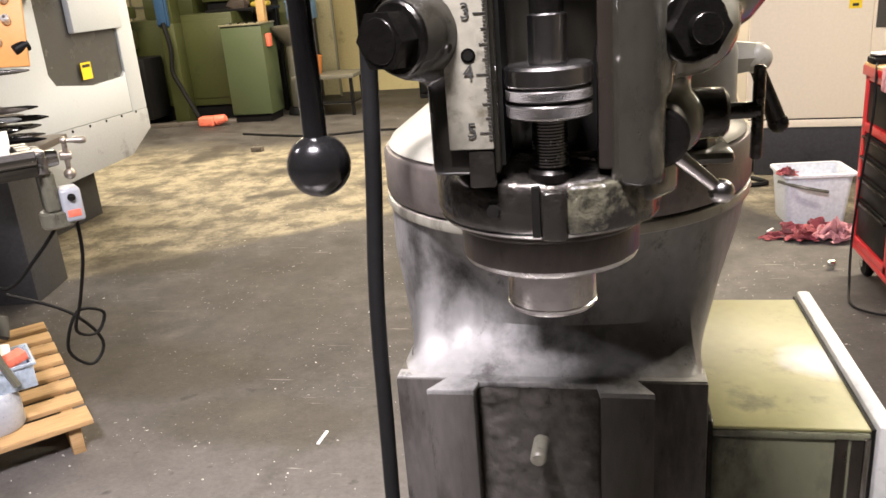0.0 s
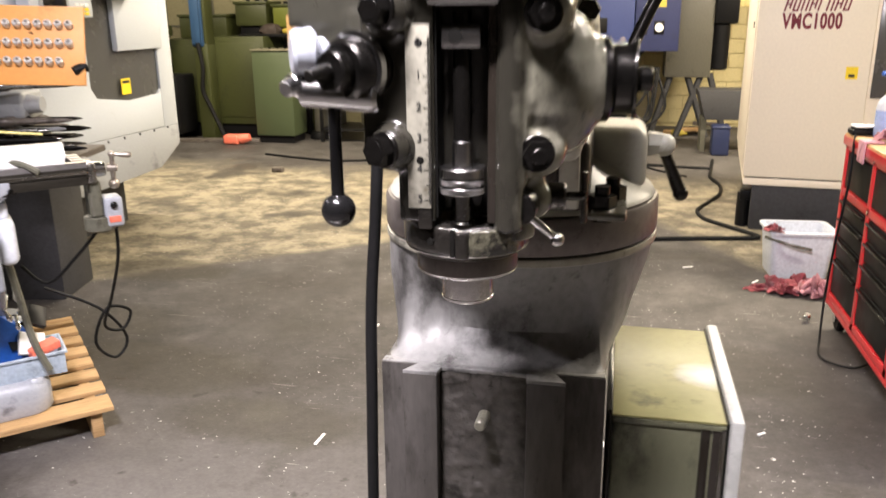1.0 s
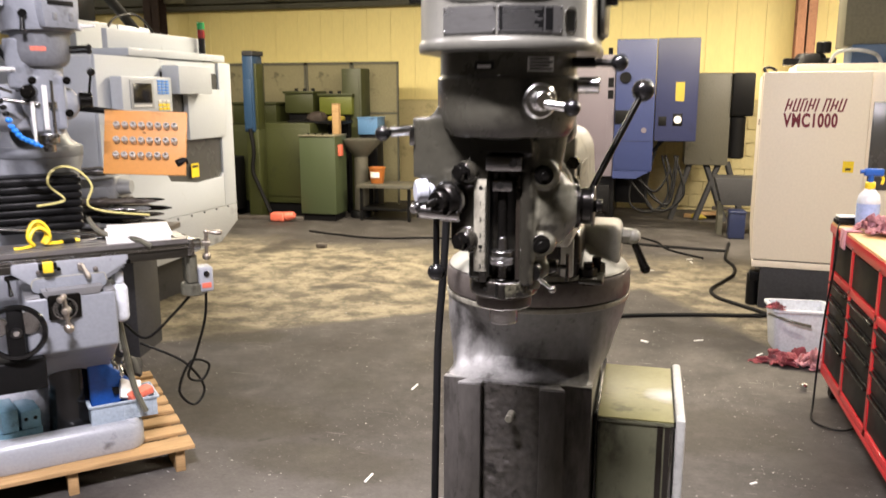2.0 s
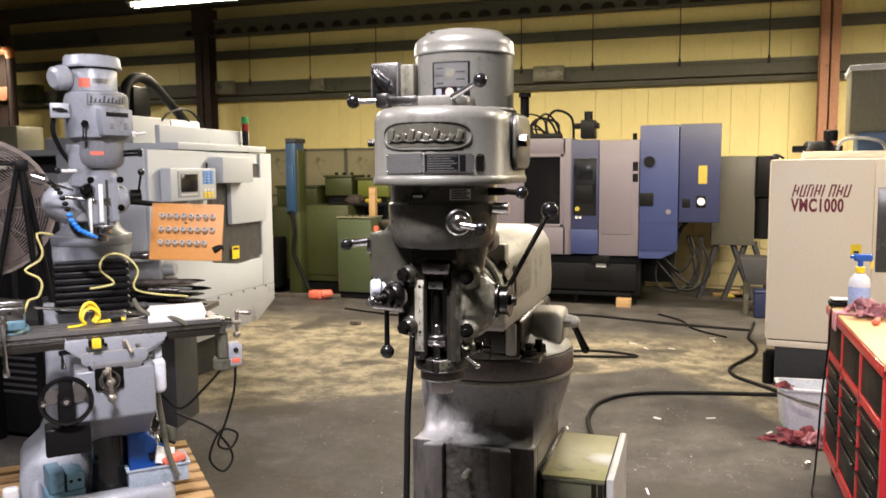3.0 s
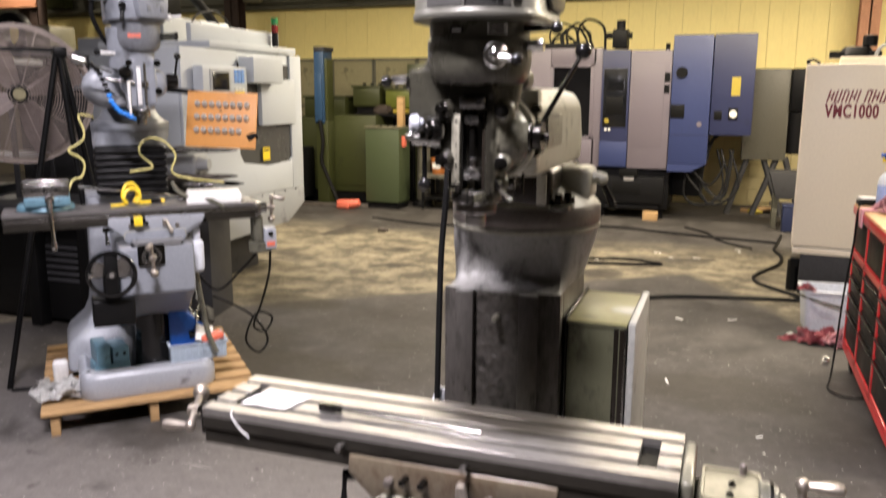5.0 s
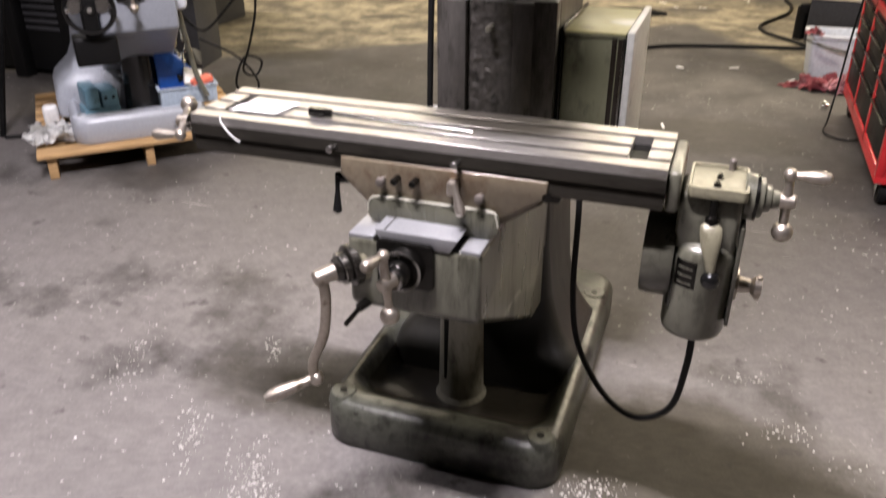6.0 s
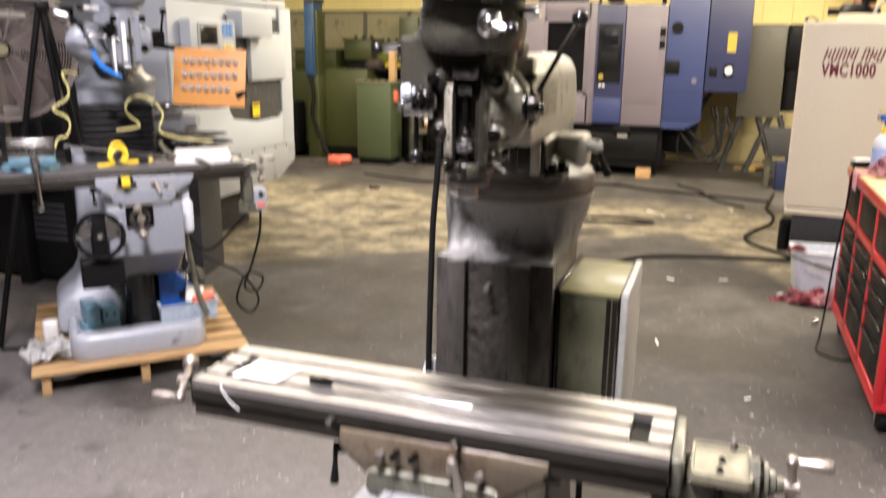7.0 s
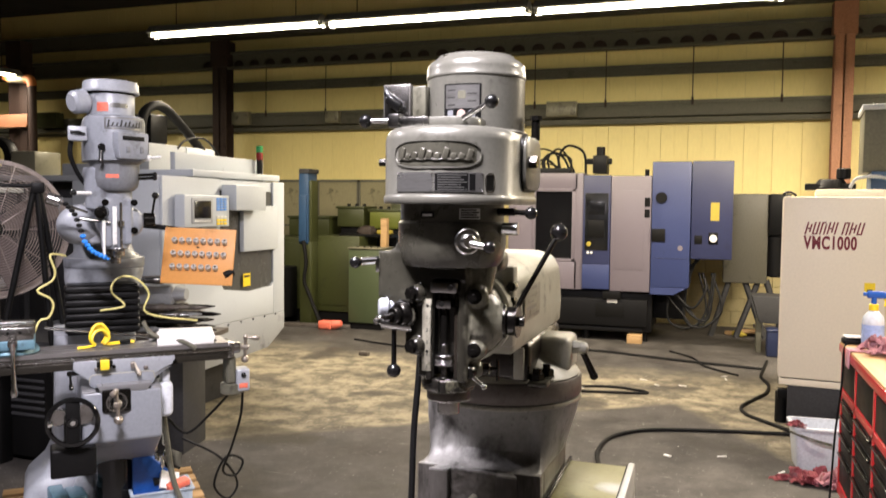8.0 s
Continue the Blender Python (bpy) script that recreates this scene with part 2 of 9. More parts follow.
M["green_light"] = material("light_green_cabinet_paint", (0.054, 0.071, 0.033), 0.45, 0.0, (0.036, 0.048, 0.022), 0.25, 3, 50, 0.04, 0.06)
M["steel_blue"] = material("dusty_blue_paint", (0.022, 0.058, 0.125), 0.45, 0.0, (0.014, 0.035, 0.07), 0.3, 4, 60, 0.05)
M["lathe_white"] = material("lavender_white_enamel", (0.14, 0.122, 0.146), 0.4, 0.0, (0.10, 0.087, 0.10), 0.2, 2, 50, 0.02, 0.03, speck=0.12)
M["lathe_blue"] = material("cobalt_blue_enamel", (0.027, 0.039, 0.118), 0.42, 0.0, (0.023, 0.034, 0.10), 0.25, 2, 50, 0.02, 0.05, speck=0.12)
M["lathe_navy"] = material("slate_blue_enamel", (0.019, 0.024, 0.070), 0.42, 0.0, (0.018, 0.020, 0.042), 0.25, 2, 50, 0.02, 0.05, speck=0.12)
M["lathe_dark"] = material("black_lathe_base_paint", (0.006, 0.006, 0.0065), 0.45, 0.0, (0.014, 0.013, 0.011), 0.3, 3, 50, 0.05)
M["vmc"] = material("cream_white_enamel", (0.80, 0.72, 0.58), 0.42, 0.0, (0.66, 0.57, 0.44), 0.15, 2, 50, 0.02, 0.03, 0.0, (1, 1, 1), 0.1)
M["vmc_side"] = material("dull_cream_side_enamel", (0.62, 0.56, 0.47), 0.42, 0.0, (0.5, 0.43, 0.35), 0.2, 2, 50, 0.02, 0.03, 0.0, (1, 1, 1), 0.1)
M["vmc_base"] = material("dark_grey_machine_base", (0.045, 0.045, 0.047), 0.5, 0.0, (0.03, 0.03, 0.03), 0.3, 4, 50, 0.05)
M["maroon"] = material("maroon_lettering", (0.17, 0.012, 0.025), 0.45)
M["label_yellow"] = material("faded_yellow_label", (0.36, 0.28, 0.035), 0.5, 0.0, (0.26, 0.2, 0.03), 0.2, 10, 80, 0.02)
M["yellow"] = material("yellow_plastic", (0.85, 0.62, 0.03), 0.4, 0.0, (0.7, 0.45, 0.03), 0.2, 10, 80, 0.03)
M["blue_plastic"] = material("blue_plastic", (0.02, 0.10, 0.42), 0.35)
M["clear_blue"] = material("blue_labelled_plastic", (0.35, 0.45, 0.72), 0.25, 0.0, (0.2, 0.28, 0.55), 0.3, 10, 60)
M["milky"] = material("milky_plastic_tub", (0.60, 0.63, 0.68), 0.4, 0.0, (0.45, 0.47, 0.5), 0.25, 5, 50, 0.04)
M["rag"] = material("pink_red_shop_rag", (0.385, 0.091, 0.112), 0.9, 0.0, (0.525, 0.315, 0.315), 0.5, 14, 90, 0.3)
M["rag_pink"] = material("faded_pink_shop_rag", (0.6, 0.30, 0.34), 0.9, 0.0, (0.35, 0.12, 0.16), 0.4, 12, 90, 0.3)
M["vise_blue"] = material("teal_blue_vise_paint", (0.13, 0.25, 0.32), 0.42, 0.2, (0.07, 0.12, 0.15), 0.35, 14, 90, 0.08)
M["blue_foam"] = material("bright_blue_plastic", (0.02, 0.22, 0.75), 0.4)
M["siding"] = material("yellow_cream_metal_siding", (0.86, 0.72, 0.30), 0.5, 0.0, (0.78, 0.63, 0.24), 0.25, 1.2, 30, 0.03, 0.03, 0.0, (1, 1, 0.25), speck=0.12)
M["block"] = material("painted_block_wall", (0.58, 0.50, 0.26), 0.7, 0.0, (0.42, 0.35, 0.18), 0.35, 3, 50, 0.2, 0.08)
M["girt"] = material("dark_olive_steel_girt", (0.105, 0.102, 0.078), 0.55, 0.1, (0.075, 0.07, 0.05), 0.3, 2, 40, 0.05)
M["post"] = material("red_oxide_steel", (0.36, 0.165, 0.085), 0.55, 0.1, (0.13, 0.055, 0.03), 0.35, 3, 50, 0.06)
M["dark_post"] = material("dark_brown_steel", (0.045, 0.03, 0.024), 0.55, 0.1, (0.03, 0.02, 0.016), 0.3, 3, 50, 0.06)
M["dull_wall"] = material("dull_brown_block", (0.13, 0.115, 0.09), 0.8, 0.0, (0.08, 0.07, 0.055), 0.3, 2, 40, 0.1, 0.08)
M["roof"] = material("dark_roof_deck", (0.035, 0.033, 0.03), 0.8, 0.0, (0.02, 0.02, 0.02), 0.3, 1, 30, 0.05)
M["fixture"] = material("white_fixture_enamel", (0.3, 0.3, 0.28), 0.4)
M["tube"] = glow("lit_tube", (1.0, 0.93, 0.66), 42.0)
M["orange_pipe"] = material("orange_primer_pipe", (0.55, 0.19, 0.06), 0.5)
M["fan_wire"] = material("dusty_fan_wire", (0.24, 0.2, 0.175), 0.45, 0.3)
M["fan_blade"] = material("dim_fan_blade", (0.16, 0.13, 0.12), 0.45, 0.2)
M["hose_yellow"] = material("pale_yellow_air_hose", (0.62, 0.56, 0.22), 0.45)
M["beige"] = material("beige_drive_paint", (0.19, 0.178, 0.122), 0.34, 0.1, (0.07, 0.06, 0.036), 0.42, 8, 80, 0.05)
M["drive_grey"] = material("green_grey_drive_paint", (0.118, 0.116, 0.088), 0.3, 0.1, (0.036, 0.033, 0.021), 0.47, 8, 80, 0.06, 0.1, 0.2, (1, 1, 0.5), 0.75)
M["dusty_pink"] = material("dusty_pink_stamp", (0.32, 0.23, 0.20), 0.5)
M["coral"] = material("coral_red_plastic", (0.7, 0.16, 0.10), 0.5)
M["tub_grey"] = material("grey_plastic_tote", (0.36, 0.43, 0.50), 0.45)
M["bag"] = material("clear_plastic_bag", (0.7, 0.7, 0.68), 0.3)
M["chipped"] = material("chipped_olive_paint", (0.07, 0.067, 0.045), 0.2, 0.2, (0.012, 0.011, 0.009), 0.62, 60, 200, 0.6, 0.25, 0.4)
M["knee_top"] = material("scraped_grey_steel_way", (0.30, 0.305, 0.315), 0.42, 0.6, (0.17, 0.165, 0.15), 0.3, 9, 150, 0.03, 0.06)
M["wire_mesh"] = material("dull_wire_mesh", (0.20, 0.18, 0.10), 0.7)
M["column_oily"] = material("oil_streaked_column_paint", (0.085, 0.08, 0.063), 0.4, 0.1, (0.022, 0.02, 0.014), 0.52, 9, 70, 0.15, 0.15, 0.0, (1, 1, 0.16), 0.9)
M["pedestal"] = material("worn_pale_pedestal_paint", (0.27, 0.26, 0.21), 0.35, 0.1, (0.05, 0.045, 0.03), 0.45, 9, 80, 0.08, 0.1, 0.1, (1, 1, 0.3), 0.7)
M["collet_steel"] = material("bright_collet_steel", (0.6, 0.58, 0.55), 0.25, 0.35, (0.2, 0.18, 0.16), 0.3, 60, 150, 0.02)
M["black_glass"] = material("black_window_glass", (0.004, 0.004, 0.005), 0.08, 0.0, None, 0.1, 3, 40, 0.0, 0.02)


def floor_material():
    m = bpy.data.materials.new("worn_concrete")
    m.use_nodes = True
    nt = m.node_tree
    n, l = nt.nodes, nt.links
    b = n["Principled BSDF"]
    tc = n.new("ShaderNodeTexCoord")
    sep = n.new("ShaderNodeSeparateXYZ")
    l.new(tc.outputs["Object"], sep.inputs[0])

    def noise_tex(scale, detail=8, rough=0.6):
        t = n.new("ShaderNodeTexNoise")
        t.inputs["Scale"].default_value, t.inputs["Detail"].default_value, t.inputs["Roughness"].default_value = scale, detail, rough
        l.new(tc.outputs["Object"], t.inputs["Vector"])
        return t.outputs["Fac"]

    def calc(op, a, c, e=None):
        t = n.new("ShaderNodeMath")
        t.operation = op
        for i, v in enumerate((a, c) if e is None else (a, c, e)):
            if isinstance(v, (int, float)):
                t.inputs[i].default_value = v
            else:
                l.new(v, t.inputs[i])
        return t.outputs["Value"]

    def span(v, a, c, lo=0.0, hi=1.0):
        t = n.new("ShaderNodeMapRange")
        for k, w in (("From Min", a), ("From Max", c), ("To Min", lo), ("To Max", hi)):
            t.inputs[k].default_value = w
        l.new(v, t.inputs["Value"])
        return t.outputs["Result"]

    def blend(f, a, c):
        t = n.new("ShaderNodeMix")
        t.data_type = "RGBA"
        l.new(f, t.inputs["Factor"])
        for k, v in (("A", a), ("B", c)):
            if isinstance(v, tuple):
                t.inputs[k].default_value = (*v, 1)
            else:
                l.new(v, t.inputs[k])
        return t.outputs["Result"]

    n1, n2, n3, n4 = noise_tex(0.9), noise_tex(3.2, 10, 0.7), noise_tex(14, 8, 0.7), noise_tex(90, 4)
    # the pale mottled strip, bounded by two straight edges
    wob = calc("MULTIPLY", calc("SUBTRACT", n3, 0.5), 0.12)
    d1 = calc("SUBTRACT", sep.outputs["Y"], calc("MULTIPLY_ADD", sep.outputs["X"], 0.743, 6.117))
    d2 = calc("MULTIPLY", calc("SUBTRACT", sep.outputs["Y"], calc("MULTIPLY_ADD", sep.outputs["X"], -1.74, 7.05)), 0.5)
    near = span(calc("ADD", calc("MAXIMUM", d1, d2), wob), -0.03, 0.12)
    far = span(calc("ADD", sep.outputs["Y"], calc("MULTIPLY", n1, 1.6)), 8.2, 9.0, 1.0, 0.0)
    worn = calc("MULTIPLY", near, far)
    grey = blend(span(n2, 0.36, 0.66), (0.029, 0.027, 0.025), (0.076, 0.070, 0.065))
    grey = blend(span(n1, 0.5, 0.64, 0.0, 0.85), grey, (0.036, 0.032, 0.029))
    # the near side paler: the stronger light there put into the colour
    d3 = calc("ADD", calc("MULTIPLY_ADD", sep.outputs["X"], 0.05, sep.outputs["Y"]), calc("MULTIPLY", calc("SUBTRACT", n2, 0.5), 1.6))
    grey = blend(span(d3, 2.6, 0.6, 0.0, 0.8), grey, (0.135, 0.126, 0.12))
    # thin scratches and drag marks
    def scratch(angle, sx, lo):
        mp = n.new("ShaderNodeMapping")
        mp.inputs["Rotation"].default_value = (0, 0, radians(angle))
        mp.inputs["Scale"].default_value = (sx, 45, 1)
        l.new(tc.outputs["Object"], mp.inputs["Vector"])
        t = n.new("ShaderNodeTexNoise")
        t.inputs["Scale"].default_value, t.inputs["Detail"].default_value, t.inputs["Roughness"].default_value = 1.0, 3, 0.5
        l.new(mp.outputs["Vector"], t.inputs["Vector"])
        return span(t.outputs["Fac"], lo, lo + 0.05)
    marks = calc("MAXIMUM", scratch(25, 2.2, 0.70), scratch(-50, 3.0, 0.70))
    marks = calc("MULTIPLY", marks, span(noise_tex(1.4, 4), 0.42, 0.56, 0.0, 0.7))
    grey = blend(marks, grey, (0.27, 0.255, 0.24))
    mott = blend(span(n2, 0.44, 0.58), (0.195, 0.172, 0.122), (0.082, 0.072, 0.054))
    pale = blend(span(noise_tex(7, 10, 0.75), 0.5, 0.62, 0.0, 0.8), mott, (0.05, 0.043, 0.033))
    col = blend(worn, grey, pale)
    # chips of bare concrete, oil stains and drips
    chips = span(noise_tex(42, 3, 0.6), 0.665, 0.685)
    chips = calc("MULTIPLY", chips, span(noise_tex(2.3, 6, 0.7), 0.46, 0.56))
    col = blend(chips, col, (0.42, 0.405, 0.385))
    oil = span(noise_tex(1.1, 9, 0.68), 0.53, 0.62, 0.0, 0.8)
    col = blend(oil, col, (0.034, 0.031, 0.028))
    # dark patches round the machines: oil, with cast shadows put into the colour
    edge = calc("MULTIPLY", calc("SUBTRACT", noise_tex(5, 8, 0.65), 0.5), 1.5)
    for px, py, rx, ry, f in ((0.80, 0.26, 0.5, 0.34, 0.85), (-0.42, 0.18, 0.4, 0.16, 0.55), (-2.05, 2.7, 0.75, 0.3, 0.7), (-2.75, 4.15, 0.5, 0.25, 0.7), (-1.15, 2.3, 0.5, 0.2, 0.5), (-0.6, 4.0, 0.6, 0.3, 0.45), (0.75, 3.2, 0.5, 0.35, 0.45)):
        ex = calc("POWER", calc("MULTIPLY", calc("SUBTRACT", sep.outputs["X"], px), 1 / rx), 2)
        ey = calc("POWER", calc("MULTIPLY", calc("SUBTRACT", sep.outputs["Y"], py), 1 / ry), 2)
        col = blend(span(calc("ADD", calc("ADD", ex, ey), edge), 0.5, 1.3, f, 0.0), col, (0.03, 0.026, 0.018))
    drip = span(noise_tex(8, 5, 0.6), 0.64, 0.70, 0.0, 0.6)
    col = blend(drip, col, (0.025, 0.023, 0.02))
    fine = n.new("ShaderNodeVectorMath")
    fine.operation = "SCALE"
    l.new(col, fine.inputs[0])
    l.new(calc("MULTIPLY", span(n3, 0.3, 0.7, 1.08, 1.50), span(noise_tex(55, 6, 0.7), 0.3, 0.7, 0.86, 1.14)), fine.inputs["Scale"])
    l.new(fine.outputs["Vector"], b.inputs["Base Color"])
    l.new(calc("SUBTRACT", span(n2, 0.3, 0.7, 0.52, 0.76), calc("MULTIPLY", oil, 0.2)), b.inputs["Roughness"])
    b.inputs["Specular IOR Level"].default_value = 0.2
    bp = n.new("ShaderNodeBump")
    bp.inputs["Strength"].default_value, bp.inputs["Distance"].default_value = 0.22, 0.006
    l.new(calc("ADD", n3, calc("MULTIPLY", n4, 0.5)), bp.inputs["Height"])
    l.new(bp.outputs["Normal"], b.inputs["Normal"])
    return m


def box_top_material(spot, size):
    """Yellow-green paint with one paler spot and grime."""
    m = material("yellowish_pale_green_paint", (0.235, 0.222, 0.092), 0.4, 0.0, (0.11, 0.10, 0.045), 0.40, 7, 60, 0.05, 0.06)
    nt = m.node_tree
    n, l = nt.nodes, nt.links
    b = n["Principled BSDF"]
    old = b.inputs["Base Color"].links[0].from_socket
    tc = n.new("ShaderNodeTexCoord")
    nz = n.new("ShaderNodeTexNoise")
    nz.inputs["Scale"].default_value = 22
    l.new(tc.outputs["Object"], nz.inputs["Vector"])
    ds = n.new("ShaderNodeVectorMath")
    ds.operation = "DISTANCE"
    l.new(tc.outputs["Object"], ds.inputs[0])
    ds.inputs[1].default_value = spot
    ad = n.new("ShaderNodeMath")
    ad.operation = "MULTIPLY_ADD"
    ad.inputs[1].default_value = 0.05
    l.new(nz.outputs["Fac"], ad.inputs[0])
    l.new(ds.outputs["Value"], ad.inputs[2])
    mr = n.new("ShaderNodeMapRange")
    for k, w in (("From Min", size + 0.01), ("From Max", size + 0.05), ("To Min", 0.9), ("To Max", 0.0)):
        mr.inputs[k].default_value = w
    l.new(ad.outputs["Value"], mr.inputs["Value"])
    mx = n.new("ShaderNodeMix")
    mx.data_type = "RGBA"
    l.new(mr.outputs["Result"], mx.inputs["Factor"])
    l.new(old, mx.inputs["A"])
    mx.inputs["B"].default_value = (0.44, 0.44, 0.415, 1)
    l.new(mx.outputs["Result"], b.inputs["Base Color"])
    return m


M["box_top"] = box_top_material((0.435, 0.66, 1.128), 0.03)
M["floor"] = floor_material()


def darken_below(m, x0, x1, oil, axis="X"):
    """Blends a casting's colour to near black below x0 on an axis, with a ragged edge up to x1."""
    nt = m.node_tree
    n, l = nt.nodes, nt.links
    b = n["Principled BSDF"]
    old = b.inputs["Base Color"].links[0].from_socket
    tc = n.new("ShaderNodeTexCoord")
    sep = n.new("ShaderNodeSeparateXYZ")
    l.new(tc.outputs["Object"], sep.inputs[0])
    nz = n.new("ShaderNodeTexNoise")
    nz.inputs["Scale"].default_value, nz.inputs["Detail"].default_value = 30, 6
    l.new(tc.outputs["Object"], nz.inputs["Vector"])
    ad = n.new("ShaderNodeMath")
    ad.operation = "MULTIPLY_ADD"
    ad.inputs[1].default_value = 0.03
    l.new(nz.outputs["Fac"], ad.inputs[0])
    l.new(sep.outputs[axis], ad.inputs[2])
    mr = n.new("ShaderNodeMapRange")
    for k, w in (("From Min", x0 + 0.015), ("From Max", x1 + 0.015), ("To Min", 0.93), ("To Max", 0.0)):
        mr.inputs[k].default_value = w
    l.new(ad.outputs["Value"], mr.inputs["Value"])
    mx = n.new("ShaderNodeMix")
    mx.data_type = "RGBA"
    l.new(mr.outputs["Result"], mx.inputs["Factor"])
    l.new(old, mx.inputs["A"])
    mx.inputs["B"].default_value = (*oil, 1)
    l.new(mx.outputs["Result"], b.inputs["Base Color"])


def reflection_patch(m, cx, cy, rx, ry, oil):
    """Paints a dark reflection on a flat top as a ragged patch, stretched along x."""
    nt = m.node_tree
    n, l = nt.nodes, nt.links
    b = n["Principled BSDF"]
    old = b.inputs["Base Color"].links[0].from_socket
    tc = n.new("ShaderNodeTexCoord")
    mp = n.new("ShaderNodeMapping")
    mp.inputs["Location"].default_value = (-cx / rx, -cy / ry, 0)
    mp.inputs["Scale"].default_value = (1 / rx, 1 / ry, 0)
    l.new(tc.outputs["Object"], mp.inputs["Vector"])
    ln = n.new("ShaderNodeVectorMath")
    ln.operation = "LENGTH"
    l.new(mp.outputs["Vector"], ln.inputs[0])
    st = n.new("ShaderNodeMapping")
    st.inputs["Scale"].default_value = (0.25, 1.0, 1.0)
    l.new(tc.outputs["Object"], st.inputs["Vector"])
    nz = n.new("ShaderNodeTexNoise")
    nz.inputs["Scale"].default_value, nz.inputs["Detail"].default_value = 45, 5
    l.new(st.outputs["Vector"], nz.inputs["Vector"])
    ad = n.new("ShaderNodeMath")
    ad.operation = "ADD"
    l.new(ln.outputs["Value"], ad.inputs[0])
    l.new(nz.outputs["Fac"], ad.inputs[1])
    mr = n.new("ShaderNodeMapRange")
    for k, w in (("From Min", 1.0), ("From Max", 1.7), ("To Min", 0.85), ("To Max", 0.0)):
        mr.inputs[k].default_value = w
    l.new(ad.outputs["Value"], mr.inputs["Value"])
    mx = n.new("ShaderNodeMix")
    mx.data_type = "RGBA"
    l.new(mr.outputs["Result"], mx.inputs["Factor"])
    l.new(old, mx.inputs["A"])
    mx.inputs["B"].default_value = (*oil, 1)
    l.new(mx.outputs["Result"], b.inputs["Base Color"])


# the column's dark reflection, painted into the table top's colour
reflection_patch(M["table_steel"], 0.27, 0.03, 0.22, 0.10, (0.055, 0.047, 0.03))
# shade and oil on the quill's left side, both painted into the colour
darken_below(M["quill_paint"], 0.197, 0.209, (0.012, 0.011, 0.0085))
# shade under the knee painted into the lower column, along with sump oil
darken_below(M["column_oily"], 0.52, 0.66, (0.008, 0.0075, 0.006), "Z")
for k in ("hole", "pit", "black_rubber", "bellows", "drawer", "lathe_dark", "vmc_base", "girt", "dark_post", "label_black"):
    M[k].node_tree.nodes["Principled BSDF"].inputs["Specular IOR Level"].default_value = 0.15


